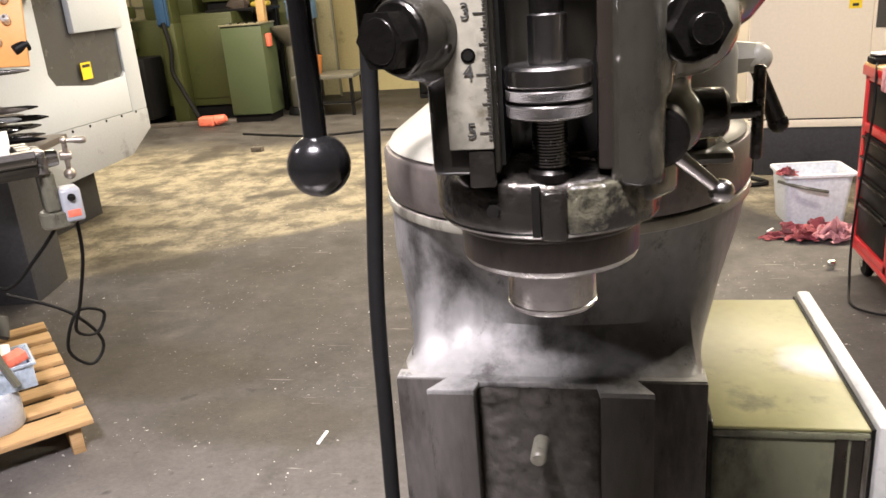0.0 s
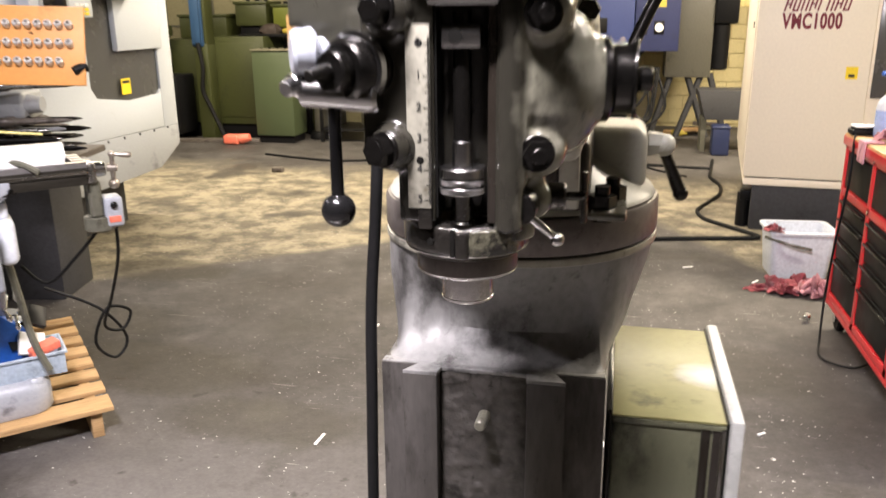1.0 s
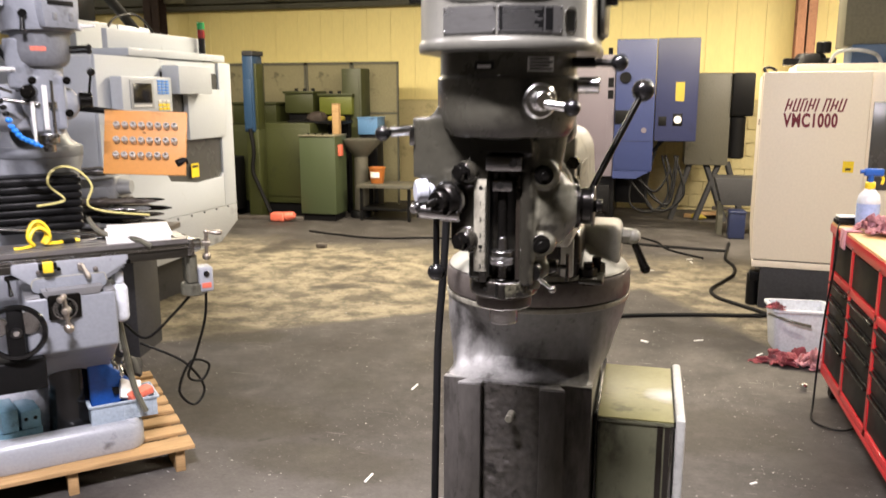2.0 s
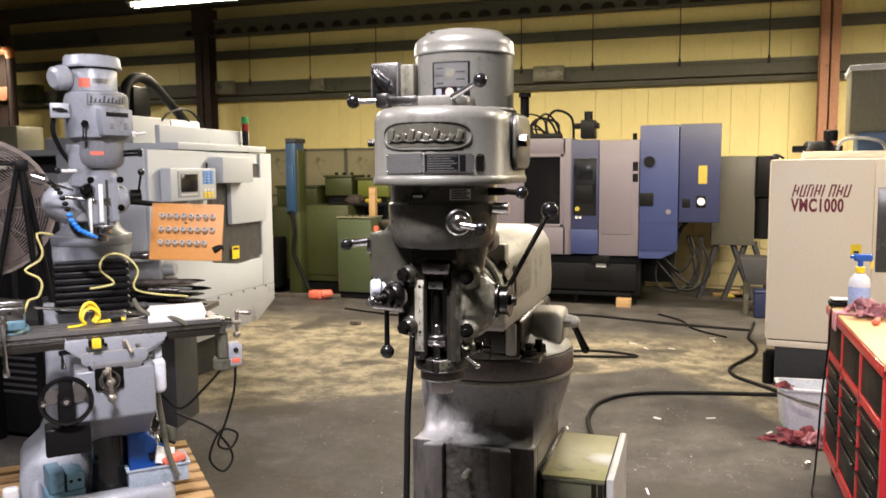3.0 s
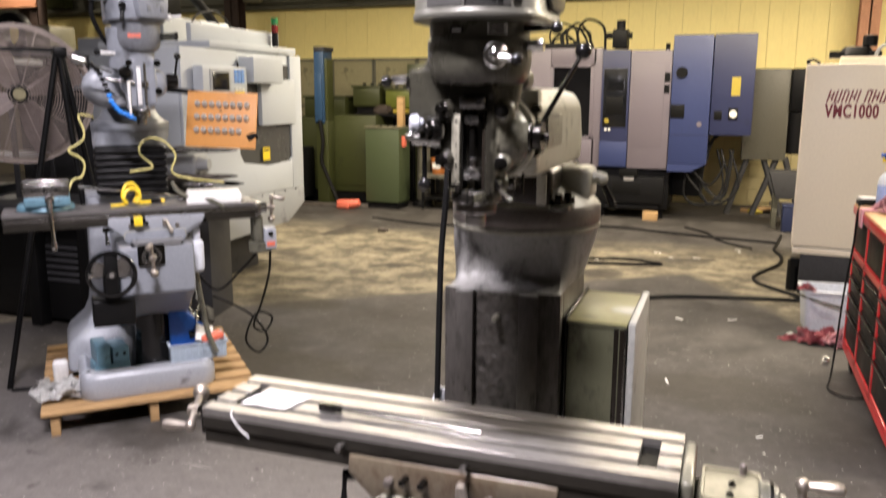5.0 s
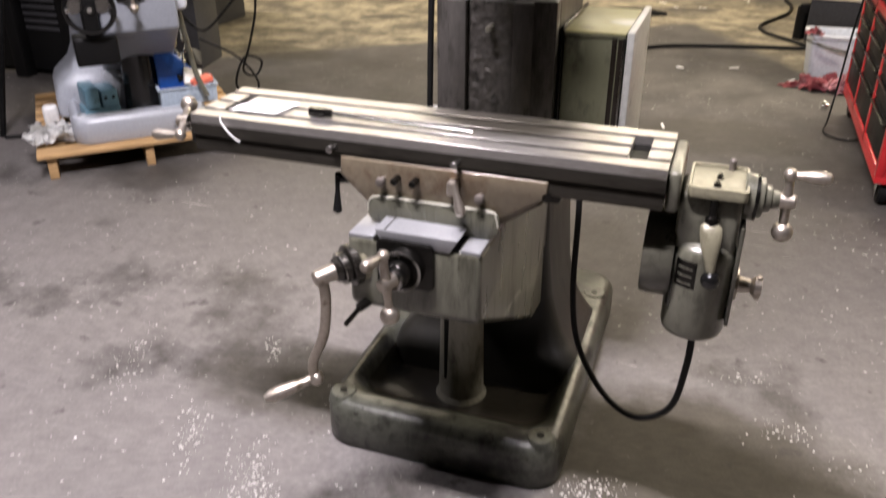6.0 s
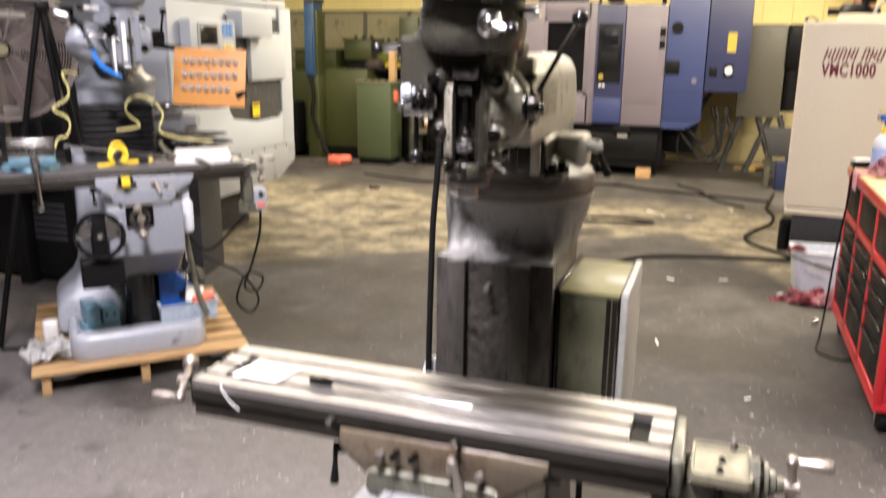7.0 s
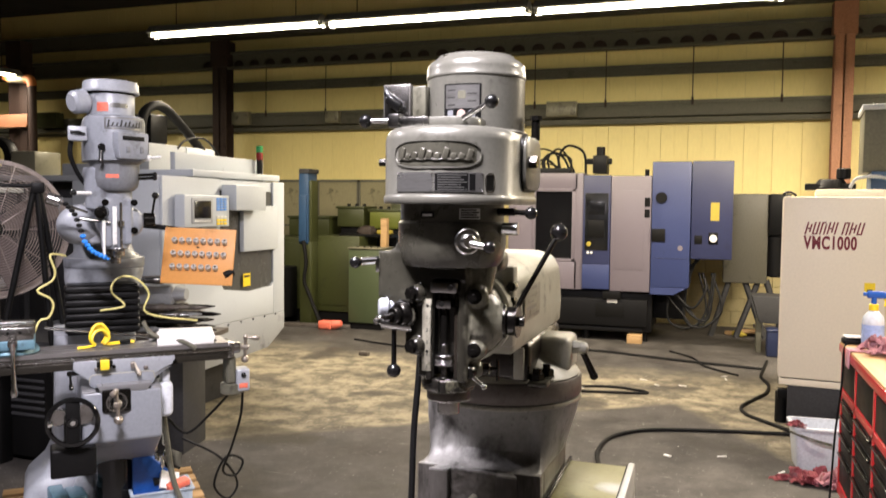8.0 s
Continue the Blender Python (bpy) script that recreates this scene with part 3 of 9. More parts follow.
# ---------------------------------------------------------------- mesh helpers
class Shape:
    """Gathers primitives into one bmesh."""

    def __init__(self):
        self.bm = bmesh.new()

    def _put(self, verts, m):
        bmesh.ops.transform(self.bm, matrix=m, verts=verts)

    def box(self, x0, x1, y0, y1, z0, z1, bevel=0.0, seg=2, m=None):
        g = bmesh.ops.create_cube(self.bm, size=1)["verts"]
        self._put(g, Matrix.LocRotScale(((x0 + x1) / 2, (y0 + y1) / 2, (z0 + z1) / 2), None, (abs(x1 - x0), abs(y1 - y0), abs(z1 - z0))))
        if bevel:
            es = list({e for v in g for e in v.link_edges})
            r = bmesh.ops.bevel(self.bm, geom=es, offset=bevel, segments=seg, profile=0.5, affect="EDGES", clamp_overlap=True)
            g = list({v for f in r["faces"] for v in f.verts} | {v for v in g if v.is_valid})
        if m is not None:
            self._put(g, m)
        return self

    def lathe(self, profile, seg=32, m=None, cap=True):
        """Turns [(r, z), ...] about z."""
        rings = []
        for r, z in profile:
            if r < 1e-5:
                rings.append([self.bm.verts.new((0, 0, z))])
            else:
                rings.append([self.bm.verts.new((r * math.cos(a), r * math.sin(a), z)) for a in (2 * math.pi * i / seg for i in range(seg))])
        for a, b in zip(rings, rings[1:]):
            for i in range(seg):
                j = (i + 1) % seg
                if len(a) == 1 and len(b) > 1:
                    self.bm.faces.new((a[0], b[j], b[i]))
                elif len(b) == 1 and len(a) > 1:
                    self.bm.faces.new((a[i], a[j], b[0]))
                elif len(a) > 1:
                    self.bm.faces.new((a[i], a[j], b[j], b[i]))
        if cap:
            if len(rings[0]) > 1:
                self.bm.faces.new(list(reversed(rings[0])))
            if len(rings[-1]) > 1:
                self.bm.faces.new(rings[-1])
        if m is not None:
            self._put([v for r in rings for v in r], m)
        return self

    def cyl(self, a, b, r, r2=None, seg=24, bevel=0.0):
        a, b = Vector(a), Vector(b)
        d = (b - a).length
        r2 = r if r2 is None else r2
        m = Matrix.Translation(a) @ (b - a).to_track_quat("Z", "Y").to_matrix().to_4x4()
        if bevel:
            k = min(bevel, r * 0.5, r2 * 0.5, d * 0.4)
            prof = [(r - k, 0), (r, k), (r2, d - k), (r2 - k, d)]
        else:
            prof = [(r, 0), (r2, d)]
        return self.lathe(prof, seg, m)

    def turned(self, a, b, profile, seg=20):
        """A lathe profile [(r, fraction), ...] from a to b."""
        a, b = Vector(a), Vector(b)
        m = Matrix.Translation(a) @ (b - a).to_track_quat("Z", "Y").to_matrix().to_4x4()
        d = (b - a).length
        return self.lathe([(r, f * d) for r, f in profile], seg, m)

    def ball(self, c, r, seg=20, flat=1.0):
        k = max(seg // 2, 6)
        prof = [(r * math.sin(math.pi * i / k), -r * flat * math.cos(math.pi * i / k)) for i in range(k + 1)]
        prof[0], prof[-1] = (0, -r * flat), (0, r * flat)
        return self.lathe(prof, seg, Matrix.Translation(c))

    def hexnut(self, a, b, r):
        self.cyl(a, b, r, seg=6)
        return self

    def prism(self, pts, z0, z1, m=None, bevel=0.0, seg=2):
        """Extrudes a polygon in x, y from z0 to z1."""
        lo = [self.bm.verts.new((x, y, z0)) for x, y in pts]
        hi = [self.bm.verts.new((x, y, z1)) for x, y in pts]
        k = len(pts)
        fs = [self.bm.faces.new(list(reversed(lo))), self.bm.faces.new(hi)]
        for i in range(k):
            j = (i + 1) % k
            fs.append(self.bm.faces.new((lo[i], lo[j], hi[j], hi[i])))
        g = lo + hi
        bmesh.ops.recalc_face_normals(self.bm, faces=fs)
        if bevel:
            es = list({e for f in fs for e in f.edges})
            r = bmesh.ops.bevel(self.bm, geom=es, offset=bevel, segments=seg, profile=0.5, affect="EDGES", clamp_overlap=True)
            g = list({v for f in r["faces"] for v in f.verts} | {v for v in g if v.is_valid})
        if m is not None:
            self._put(g, m)
        return self

    def loft(self, rings, closed_ends=True):
        vs = [[self.bm.verts.new(p) for p in r] for r in rings]
        k = len(rings[0])
        for a, b in zip(vs, vs[1:]):
            for i in range(k):
                j = (i + 1) % k
                self.bm.faces.new((a[i], a[j], b[j], b[i]))
        if closed_ends:
            self.bm.faces.new(list(reversed(vs[0])))
            self.bm.faces.new(vs[-1])
        return self

    def tube(self, pts, r, seg=8, smooth=4, flat=1.0):
        """A round bar or cable along a smooth line through pts."""
        pts = [Vector(p) for p in pts]
        if smooth > 1 and len(pts) > 2:
            out = []
            for i in range(len(pts) - 1):
                p0, p1, p2, p3 = pts[max(i - 1, 0)], pts[i], pts[i + 1], pts[min(i + 2, len(pts) - 1)]
                for s in range(smooth):
                    t = s / smooth
                    out.append(0.5 * ((2 * p1) + (p2 - p0) * t + (2 * p0 - 5 * p1 + 4 * p2 - p3) * t * t + (3 * p1 - p0 - 3 * p2 + p3) * t ** 3))
            pts = out + [pts[-1]]
        rings, up = [], None
        for i, p in enumerate(pts):
            d = (pts[min(i + 1, len(pts) - 1)] - pts[max(i - 1, 0)]).normalized()
            if up is None:
                up = d.orthogonal().normalized()
            up = (up - d * up.dot(d)).normalized()
            side = d.cross(up)
            rr = r[min(i * len(r) // len(pts), len(r) - 1)] if isinstance(r, (list, tuple)) else r
            rings.append([p + (up * math.cos(a) + side * math.sin(a) * flat) * rr for a in (2 * math.pi * k / seg for k in range(seg))])
        return self.loft(rings)

    def turn(self, m):
        bmesh.ops.transform(self.bm, matrix=m, verts=self.bm.verts)
        return self


def rounded(x0, x1, y0, y1, r, seg=6):
    """The outline of a rectangle with round corners."""
    r = min(r, (x1 - x0) / 2 - 1e-4, (y1 - y0) / 2 - 1e-4)
    pts = []
    for cx, cy, a0 in ((x1 - r, y1 - r, 0), (x0 + r, y1 - r, 90), (x0 + r, y0 + r, 180), (x1 - r, y0 + r, 270)):
        for i in range(seg + 1):
            a = radians(a0 + 90 * i / seg)
            pts.append((cx + r * math.cos(a), cy + r * math.sin(a)))
    return pts


def ring3(x0, x1, y0, y1, r, z, seg=6):
    return [(x, y, z) for x, y in rounded(x0, x1, y0, y1, r, seg)]


def mesh_from(name, shape, mat, sharp=38):
    bm = shape.bm
    bmesh.ops.recalc_face_normals(bm, faces=bm.faces)
    me = bpy.data.meshes.new(name)
    bm.to_mesh(me)
    bm.free()
    me.materials.append(mat)
    me.polygons.foreach_set("use_smooth", [True] * len(me.polygons))
    me.set_sharp_from_angle(angle=radians(sharp))
    return me


def part(name, shape, mat, parent, label="", sharp=38):
    """One mesh under a thing or under a part, in the parent's own coordinates."""
    ob = new(name, mesh_from(name, shape, mat, sharp))
    ob.parent = parent
    if label:
        ob["label"] = label
    return ob


def thing(name, label, category, m=None, group="", kind=""):
    ob = new(name)
    ob.empty_display_size = 0.1
    if m is not None:
        ob.matrix_world = m
    return tagged(ob, label, category, group, kind)


def single(name, shape, mat, label, category, m=None, group="", kind="", sharp=38):
    ob = new(name, mesh_from(name, shape, mat, sharp))
    if m is not None:
        ob.matrix_world = m
    return tagged(ob, label, category, group, kind)


def cast(ob, voxel, rounds=4):
    """Melts overlapping forms into one casting with soft fillets."""
    r = ob.modifiers.new("melt", "REMESH")
    r.mode, r.voxel_size, r.use_smooth_shade = "VOXEL", voxel, True
    s = ob.modifiers.new("fillet", "SMOOTH")
    s.factor, s.iterations = 0.5, rounds
    return ob


def on_round(cx, cy, r, ang, z):
    """A pose on a drum's wall, facing outwards at ang degrees from the front towards the right."""
    a = radians(ang)
    return pose(cx + r * math.sin(a), cy - r * math.cos(a), z, 0, 0, ang)


def curved_plate(cx, cy, r, a0, a1, z0, z1, thick=0.0012, seg=14):
    s = Shape()
    rings = []
    for i in range(seg + 1):
        a = radians(a0 + (a1 - a0) * i / seg)
        d = Vector((math.sin(a), -math.cos(a), 0))
        c = Vector((cx, cy, 0))
        rings.append([c + d * r + Vector((0, 0, z0)), c + d * (r + thick) + Vector((0, 0, z0)), c + d * (r + thick) + Vector((0, 0, z1)), c + d * r + Vector((0, 0, z1))])
    return s.loft(rings)


# ---------------------------------------------------------------- the hall
HALL_X0, HALL_X1, HALL_Y0, HALL_Y1, ROOF = -14.0, 7.0, -14.0, 12.0, 5.8

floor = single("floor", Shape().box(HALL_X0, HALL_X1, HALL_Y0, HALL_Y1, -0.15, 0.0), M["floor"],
               "worn grey concrete floor with a pale strip", "floor", kind="structure")
single("ceiling", Shape().box(HALL_X0, HALL_X1, HALL_Y0, HALL_Y1, ROOF, ROOF + 0.1), M["roof"], "dark unlit roof deck of the hall", "ceiling", kind="structure")
wall_north = single("wall_north", Shape().box(HALL_X0, HALL_X1, HALL_Y1, HALL_Y1 + 0.2, 0, ROOF), M["block"],
                    "yellow painted block and metal siding wall", "wall", kind="structure")
# unseen walls, added dark and far off to hold down bounced light
for nm, b in (("wall_south", (HALL_X0, HALL_X1, HALL_Y0 - 0.2, HALL_Y0)), ("wall_west", (HALL_X0 - 0.2, HALL_X0, HALL_Y0 - 0.2, HALL_Y1 + 0.2)),
              ("wall_east", (HALL_X1, HALL_X1 + 0.2, HALL_Y0 - 0.2, HALL_Y1 + 0.2))):
    single(nm, Shape().box(*b, 0, ROOF), M["dull_wall"], "unseen dull brown wall added to close the hall", "wall", kind="structure")

# girts: the horizontal rails of the back wall
girts = [(3.24, 3.30, 11.80), (3.34, 3.56, 11.72), (4.02, 4.16, 11.84)]
for z0, z1, y0 in girts:
    s = Shape().box(HALL_X0, HALL_X1, y0, 11.95, z0, z1, 0.01)
    s.box(HALL_X0, HALL_X1, y0 - 0.02, y0 + 0.01, z1 - 0.03, z1 + 0.02)
    single("wall_girt", s, M["girt"], "dark olive steel girt along the wall", "girt", kind="structure")

# eave beam with a row of half-round openings
s = Shape()
X0, STEP, ZB, ZT = HALL_X0, 0.335, 4.44, 4.66
s.box(HALL_X0, HALL_X1, 11.55, 11.72, ZB - 0.04, ZB)
s.box(HALL_X0, HALL_X1, 11.55, 11.72, ZT, ZT + 0.05)
for i in range(int((HALL_X1 - HALL_X0) / STEP)):
    a, b = X0 + i * STEP, X0 + (i + 1) * STEP
    if a < -8.7:
        s.box(a, b, 11.62, 11.66, ZB, ZT)
        continue
    c, r = (a + b) / 2, 0.115
    arc = [(c + r * math.cos(t), ZB + 0.015 + r * math.sin(t)) for t in (math.pi * k / 10 for k in range(11))]
    s.prism([(a, ZB), (a, ZT), (b, ZT), (b, ZB)] + [(c + r, ZB)] + arc + [(c - r, ZB)], 11.62, 11.66,
            Matrix(((1, 0, 0, 0), (0, 0, 1, 0), (0, 1, 0, 0), (0, 0, 0, 1))))
single("eave_beam", s, M["girt"], "grey steel eave beam with half-round openings", "beam", kind="structure")
# added dark sheet that makes the beam's openings look dark
single("eave_backing", Shape().box(HALL_X0, HALL_X1, 11.69, 11.75, ZB - 0.03, ZT + 0.03), M["dark_post"], "dark backing sheet added behind the eave beam openings", "beam", kind="structure")
single("upper_girt", Shape().box(HALL_X0, HALL_X1, 11.7, 11.95, 5.0, 5.25), M["girt"], "dark steel girt under the roof", "girt", kind="structure")

# wide flange posts
def post(x, y, mat, label, w=0.26):
    s = Shape().box(x - w / 2, x + w / 2, y, y + 0.02, 0, 4.42).box(x - w / 2, x + w / 2, y + 0.22, y + 0.24, 0, 4.42).box(x - 0.012, x + 0.012, y, y + 0.24, 0, 4.42)
    s.box(x - w / 2 - 0.03, x + w / 2 + 0.03, y - 0.02, y + 0.26, 4.42, 4.9)
    s.box(x - w / 2 - 0.04, x + w / 2 + 0.04, y - 0.03, y + 0.27, 0, 0.03)
    return single("steel_post", s, mat, label, "post", kind="structure")


post(2.44, 11.45, M["post"], "rust-red steel post against the wall")
post(-8.1, 11.45, M["dark_post"], "dark brown steel post against the wall", 0.3)
post(-11.9, 10.4, M["dark_post"], "dark brown steel post by the pipes", 0.3)

# thin rods hanging from the eave beam to the girt
for x in (-7.24, -6.01, -4.74, -2.16, -1.0, 0.34, 1.63, 3.4):
    s = Shape().cyl((x, 11.66, 3.5), (x, 11.68, 4.42), 0.008, seg=6).cyl((x, 11.66, 3.5), (x, 11.66, 3.62), 0.018, seg=8)
    single("sag_rod", s, M["dark_post"], "thin black rod hanging from the beam", "rod", group="sag rods of the wall")
for x, w, h in ((-5.85, 0.26, 0.2), (-1.7, 0.5, 0.24), (-7.75, 0.36, 0.24)):
    s = Shape().box(x - w / 2, x + w / 2, 11.58, 11.71, 3.36, 3.36 + h, 0.01).box(x - w / 2 + 0.02, x + w / 2 - 0.02, 11.57, 11.59, 3.38, 3.34 + h, 0.004)
    single("junction_box", s, M["beige"], "dull beige junction box on the girt", "junction box", group="junction boxes on the girt")

# fluorescent fixtures
made = {}
for lx, ly, lz, ll, lw, lc, la in ROWS_OF_LIGHT:
    m = pose(lx, ly, lz, 0, 0, 0 if la == "x" else 90)
    if (ll, lz) in made:
        copy_thing(made[ll, lz], m)
        continue
    fix = made[ll, lz] = thing("fluorescent_fixture", "white fluorescent strip fixture with two lit tubes", "ceiling light", m, "fluorescent strip fixtures")
    h = ll / 2
    part("housing", Shape().prism([(-0.05, 0.10), (0.05, 0.10), (0.13, 0.02), (0.13, 0.0), (-0.13, 0.0), (-0.13, 0.02)], -h, h,
                                  Matrix(((0, 0, 1, 0), (1, 0, 0, 0), (0, 1, 0, 0), (0, 0, 0, 1)))), M["fixture"], fix)
    for y in (-0.06, 0.06):
        part("tube", Shape().cyl((-h + 0.04, y, -0.012), (h - 0.04, y, -0.012), 0.013, seg=10), M["tube"], fix, "lit fluorescent tube")
        for x in (-h, h - 0.04):
            part("lamp_holder", Shape().box(x, x + 0.04, y - 0.02, y + 0.02, -0.04, 0.0), M["fixture"], fix)
    for x in (-h * 0.7, h * 0.7):
        part("hanger", Shape().cyl((x, 0, 0.1), (x, 0, ROOF - lz + 0.02), 0.006, seg=6), M["dark_post"], fix)

# red beams and pipes in the far corner
single("wall_beam", Shape().box(-13.9, -11.4, 10.2, 10.35, 3.28, 3.5, 0.01).box(-13.9, -11.4, 10.17, 10.38, 3.26, 3.29), M["post"], "rust-red steel beam by the corner post", "beam", kind="structure")
single("wall_beam", Shape().box(-11.68, -11.5, 10.3, 10.5, 2.0, 4.4, 0.01), M["dark_post"], "dark steel stanchion by the corner post", "beam", kind="structure")
run = thing("pipe_run", "rust-primed pipe with two elbows beside the corner post", "pipe", pose(0, 0, 0))
part("flange", Shape().cyl((-11.88, 10.12, 4.30), (-11.84, 10.12, 4.27), 0.10, seg=20, bevel=0.01), M["orange_pipe"], run)
part("elbow", Shape().tube([(-11.87, 10.12, 4.30), (-11.80, 10.12, 4.19), (-11.69, 10.12, 4.14)], 0.085, 14), M["orange_pipe"], run, "orange primed elbow")
part("pipe", Shape().cyl((-11.69, 10.12, 4.14), (-11.31, 10.12, 4.12), 0.075, seg=18), M["beige"], run, "dull beige pipe")
part("elbow", Shape().tube([(-11.33, 10.12, 4.12), (-11.22, 10.12, 4.10), (-11.19, 10.12, 3.98)], 0.085, 14), M["orange_pipe"], run, "orange primed elbow")
part("drop_pipe", Shape().cyl((-11.19, 10.12, 4.0), (-11.2, 10.14, 0.02), 0.075, seg=18), M["dark_post"], run, "dark drop pipe")
box = single("breaker_box", Shape().box(-12.5, -12.0, 11.5, 11.72, 3.38, 3.70, 0.01).box(-12.47, -12.03, 11.48, 11.5, 3.41, 3.67, 0.004), M["green_mach"], "dark green breaker box on the wall girt", "electrical box")
single("wall_shelf", Shape().box(-12.7, -10.2, 11.55, 11.9, 3.28, 3.33, 0.004), M["girt"], "thin steel shelf along the wall", "shelf", kind="structure")


# ---------------------------------------------------------------- parts of a knee mill
def handle_knob(parent, a, b, r, mat, name="knob"):
    return part(name, Shape().ball(b, r, 24), mat, parent)


def ball_crank(parent, hub, axis, up, length=0.115, mat=None, spin_len=0.075):
    """A ball crank handle: a bar with a ball at one end and a spinning handle at the other, on a hub."""
    mat = mat or M["worn_chrome"]
    hub, axis, up = Vector(hub), Vector(axis).normalized(), Vector(up).normalized()
    crank = part("ball_crank", Shape().cyl(hub - axis * 0.022, hub + axis * 0.018, 0.017, 0.014, 20, 0.003)
                 .turned(hub - up * length * 0.5, hub + up * length * 0.5, [(0.0085, 0), (0.0095, 0.3), (0.0125, 0.5), (0.0095, 0.7), (0.0085, 1)])
                 .ball(hub - up * (length * 0.5 + 0.012), 0.021).ball(hub + up * length * 0.5, 0.0135), mat, parent, "bright ball crank handle")
    a = hub + up * length * 0.5
    part("spinner", Shape().turned(a, a + axis * spin_len, [(0.005, 0), (0.007, 0.08), (0.0075, 0.2), (0.012, 0.55), (0.0135, 0.8), (0.010, 0.95), (0.004, 1)]), mat, crank)
    return crank


def mill_base(mill, paint, holes=True):
    x0, x1, y0, y1 = -0.25, 0.445, 0.0, 1.06
    s = Shape()
    out = [(0.0, 0.006), (0.012, 0.0), (0.10, 0.0), (0.118, 0.005), (0.132, 0.014), (0.140, 0.025), (0.143, 0.032)]
    rings = [ring3(x0 + d, x1 - d, y0 + d, y1 - d, 0.085, z) for z, d in out]
    # the rim dips into an open scoop in front; behind it the casting is solid
    scoop = ((0.1435, 0.034, 0.070, 0.55), (0.139, 0.042, 0.086, 0.56), (0.124, 0.054, 0.108, 0.57), (0.098, 0.068, 0.138, 0.585), (0.068, 0.086, 0.172, 0.60), (0.052, 0.104, 0.205, 0.62), (0.048, 0.14, 0.24, 0.65))
    for z, d, f, g in scoop:
        rings.append(ring3(x0 + d, x1 - d, y0 + f, y1 - g, 0.075, z))
    s.loft(rings)
    base = part("base", s, paint, mill, "heavy cast base with a raised rim")
    liner = [ring3(x0 + d + 0.001, x1 - d - 0.001, y0 + f + 0.001, y1 - g - 0.001, 0.075, z + 0.0025) for z, d, f, g in scoop[3:]]
    lin = Shape().loft(liner, False)
    lin.bm.verts.ensure_lookup_table()
    lin.bm.faces.new(lin.bm.verts[-len(liner[0]):])
    part("sump_lining", lin, M["pit"], base, "oily black film over the open sump")
    for hx, hy in ((-0.203, 0.070), (0.385, 0.063), (0.391, 0.872), (-0.2, 0.872)):
        part("bolt_pad", Shape().cyl((hx, hy, 0.11), (hx, hy, 0.1465), 0.046, 0.040, 28, 0.006), paint, base)
        part("bolt_hole", Shape().cyl((hx, hy, 0.12), (hx, hy, 0.1482), 0.011, seg=14), M["hole"], base)
    return base


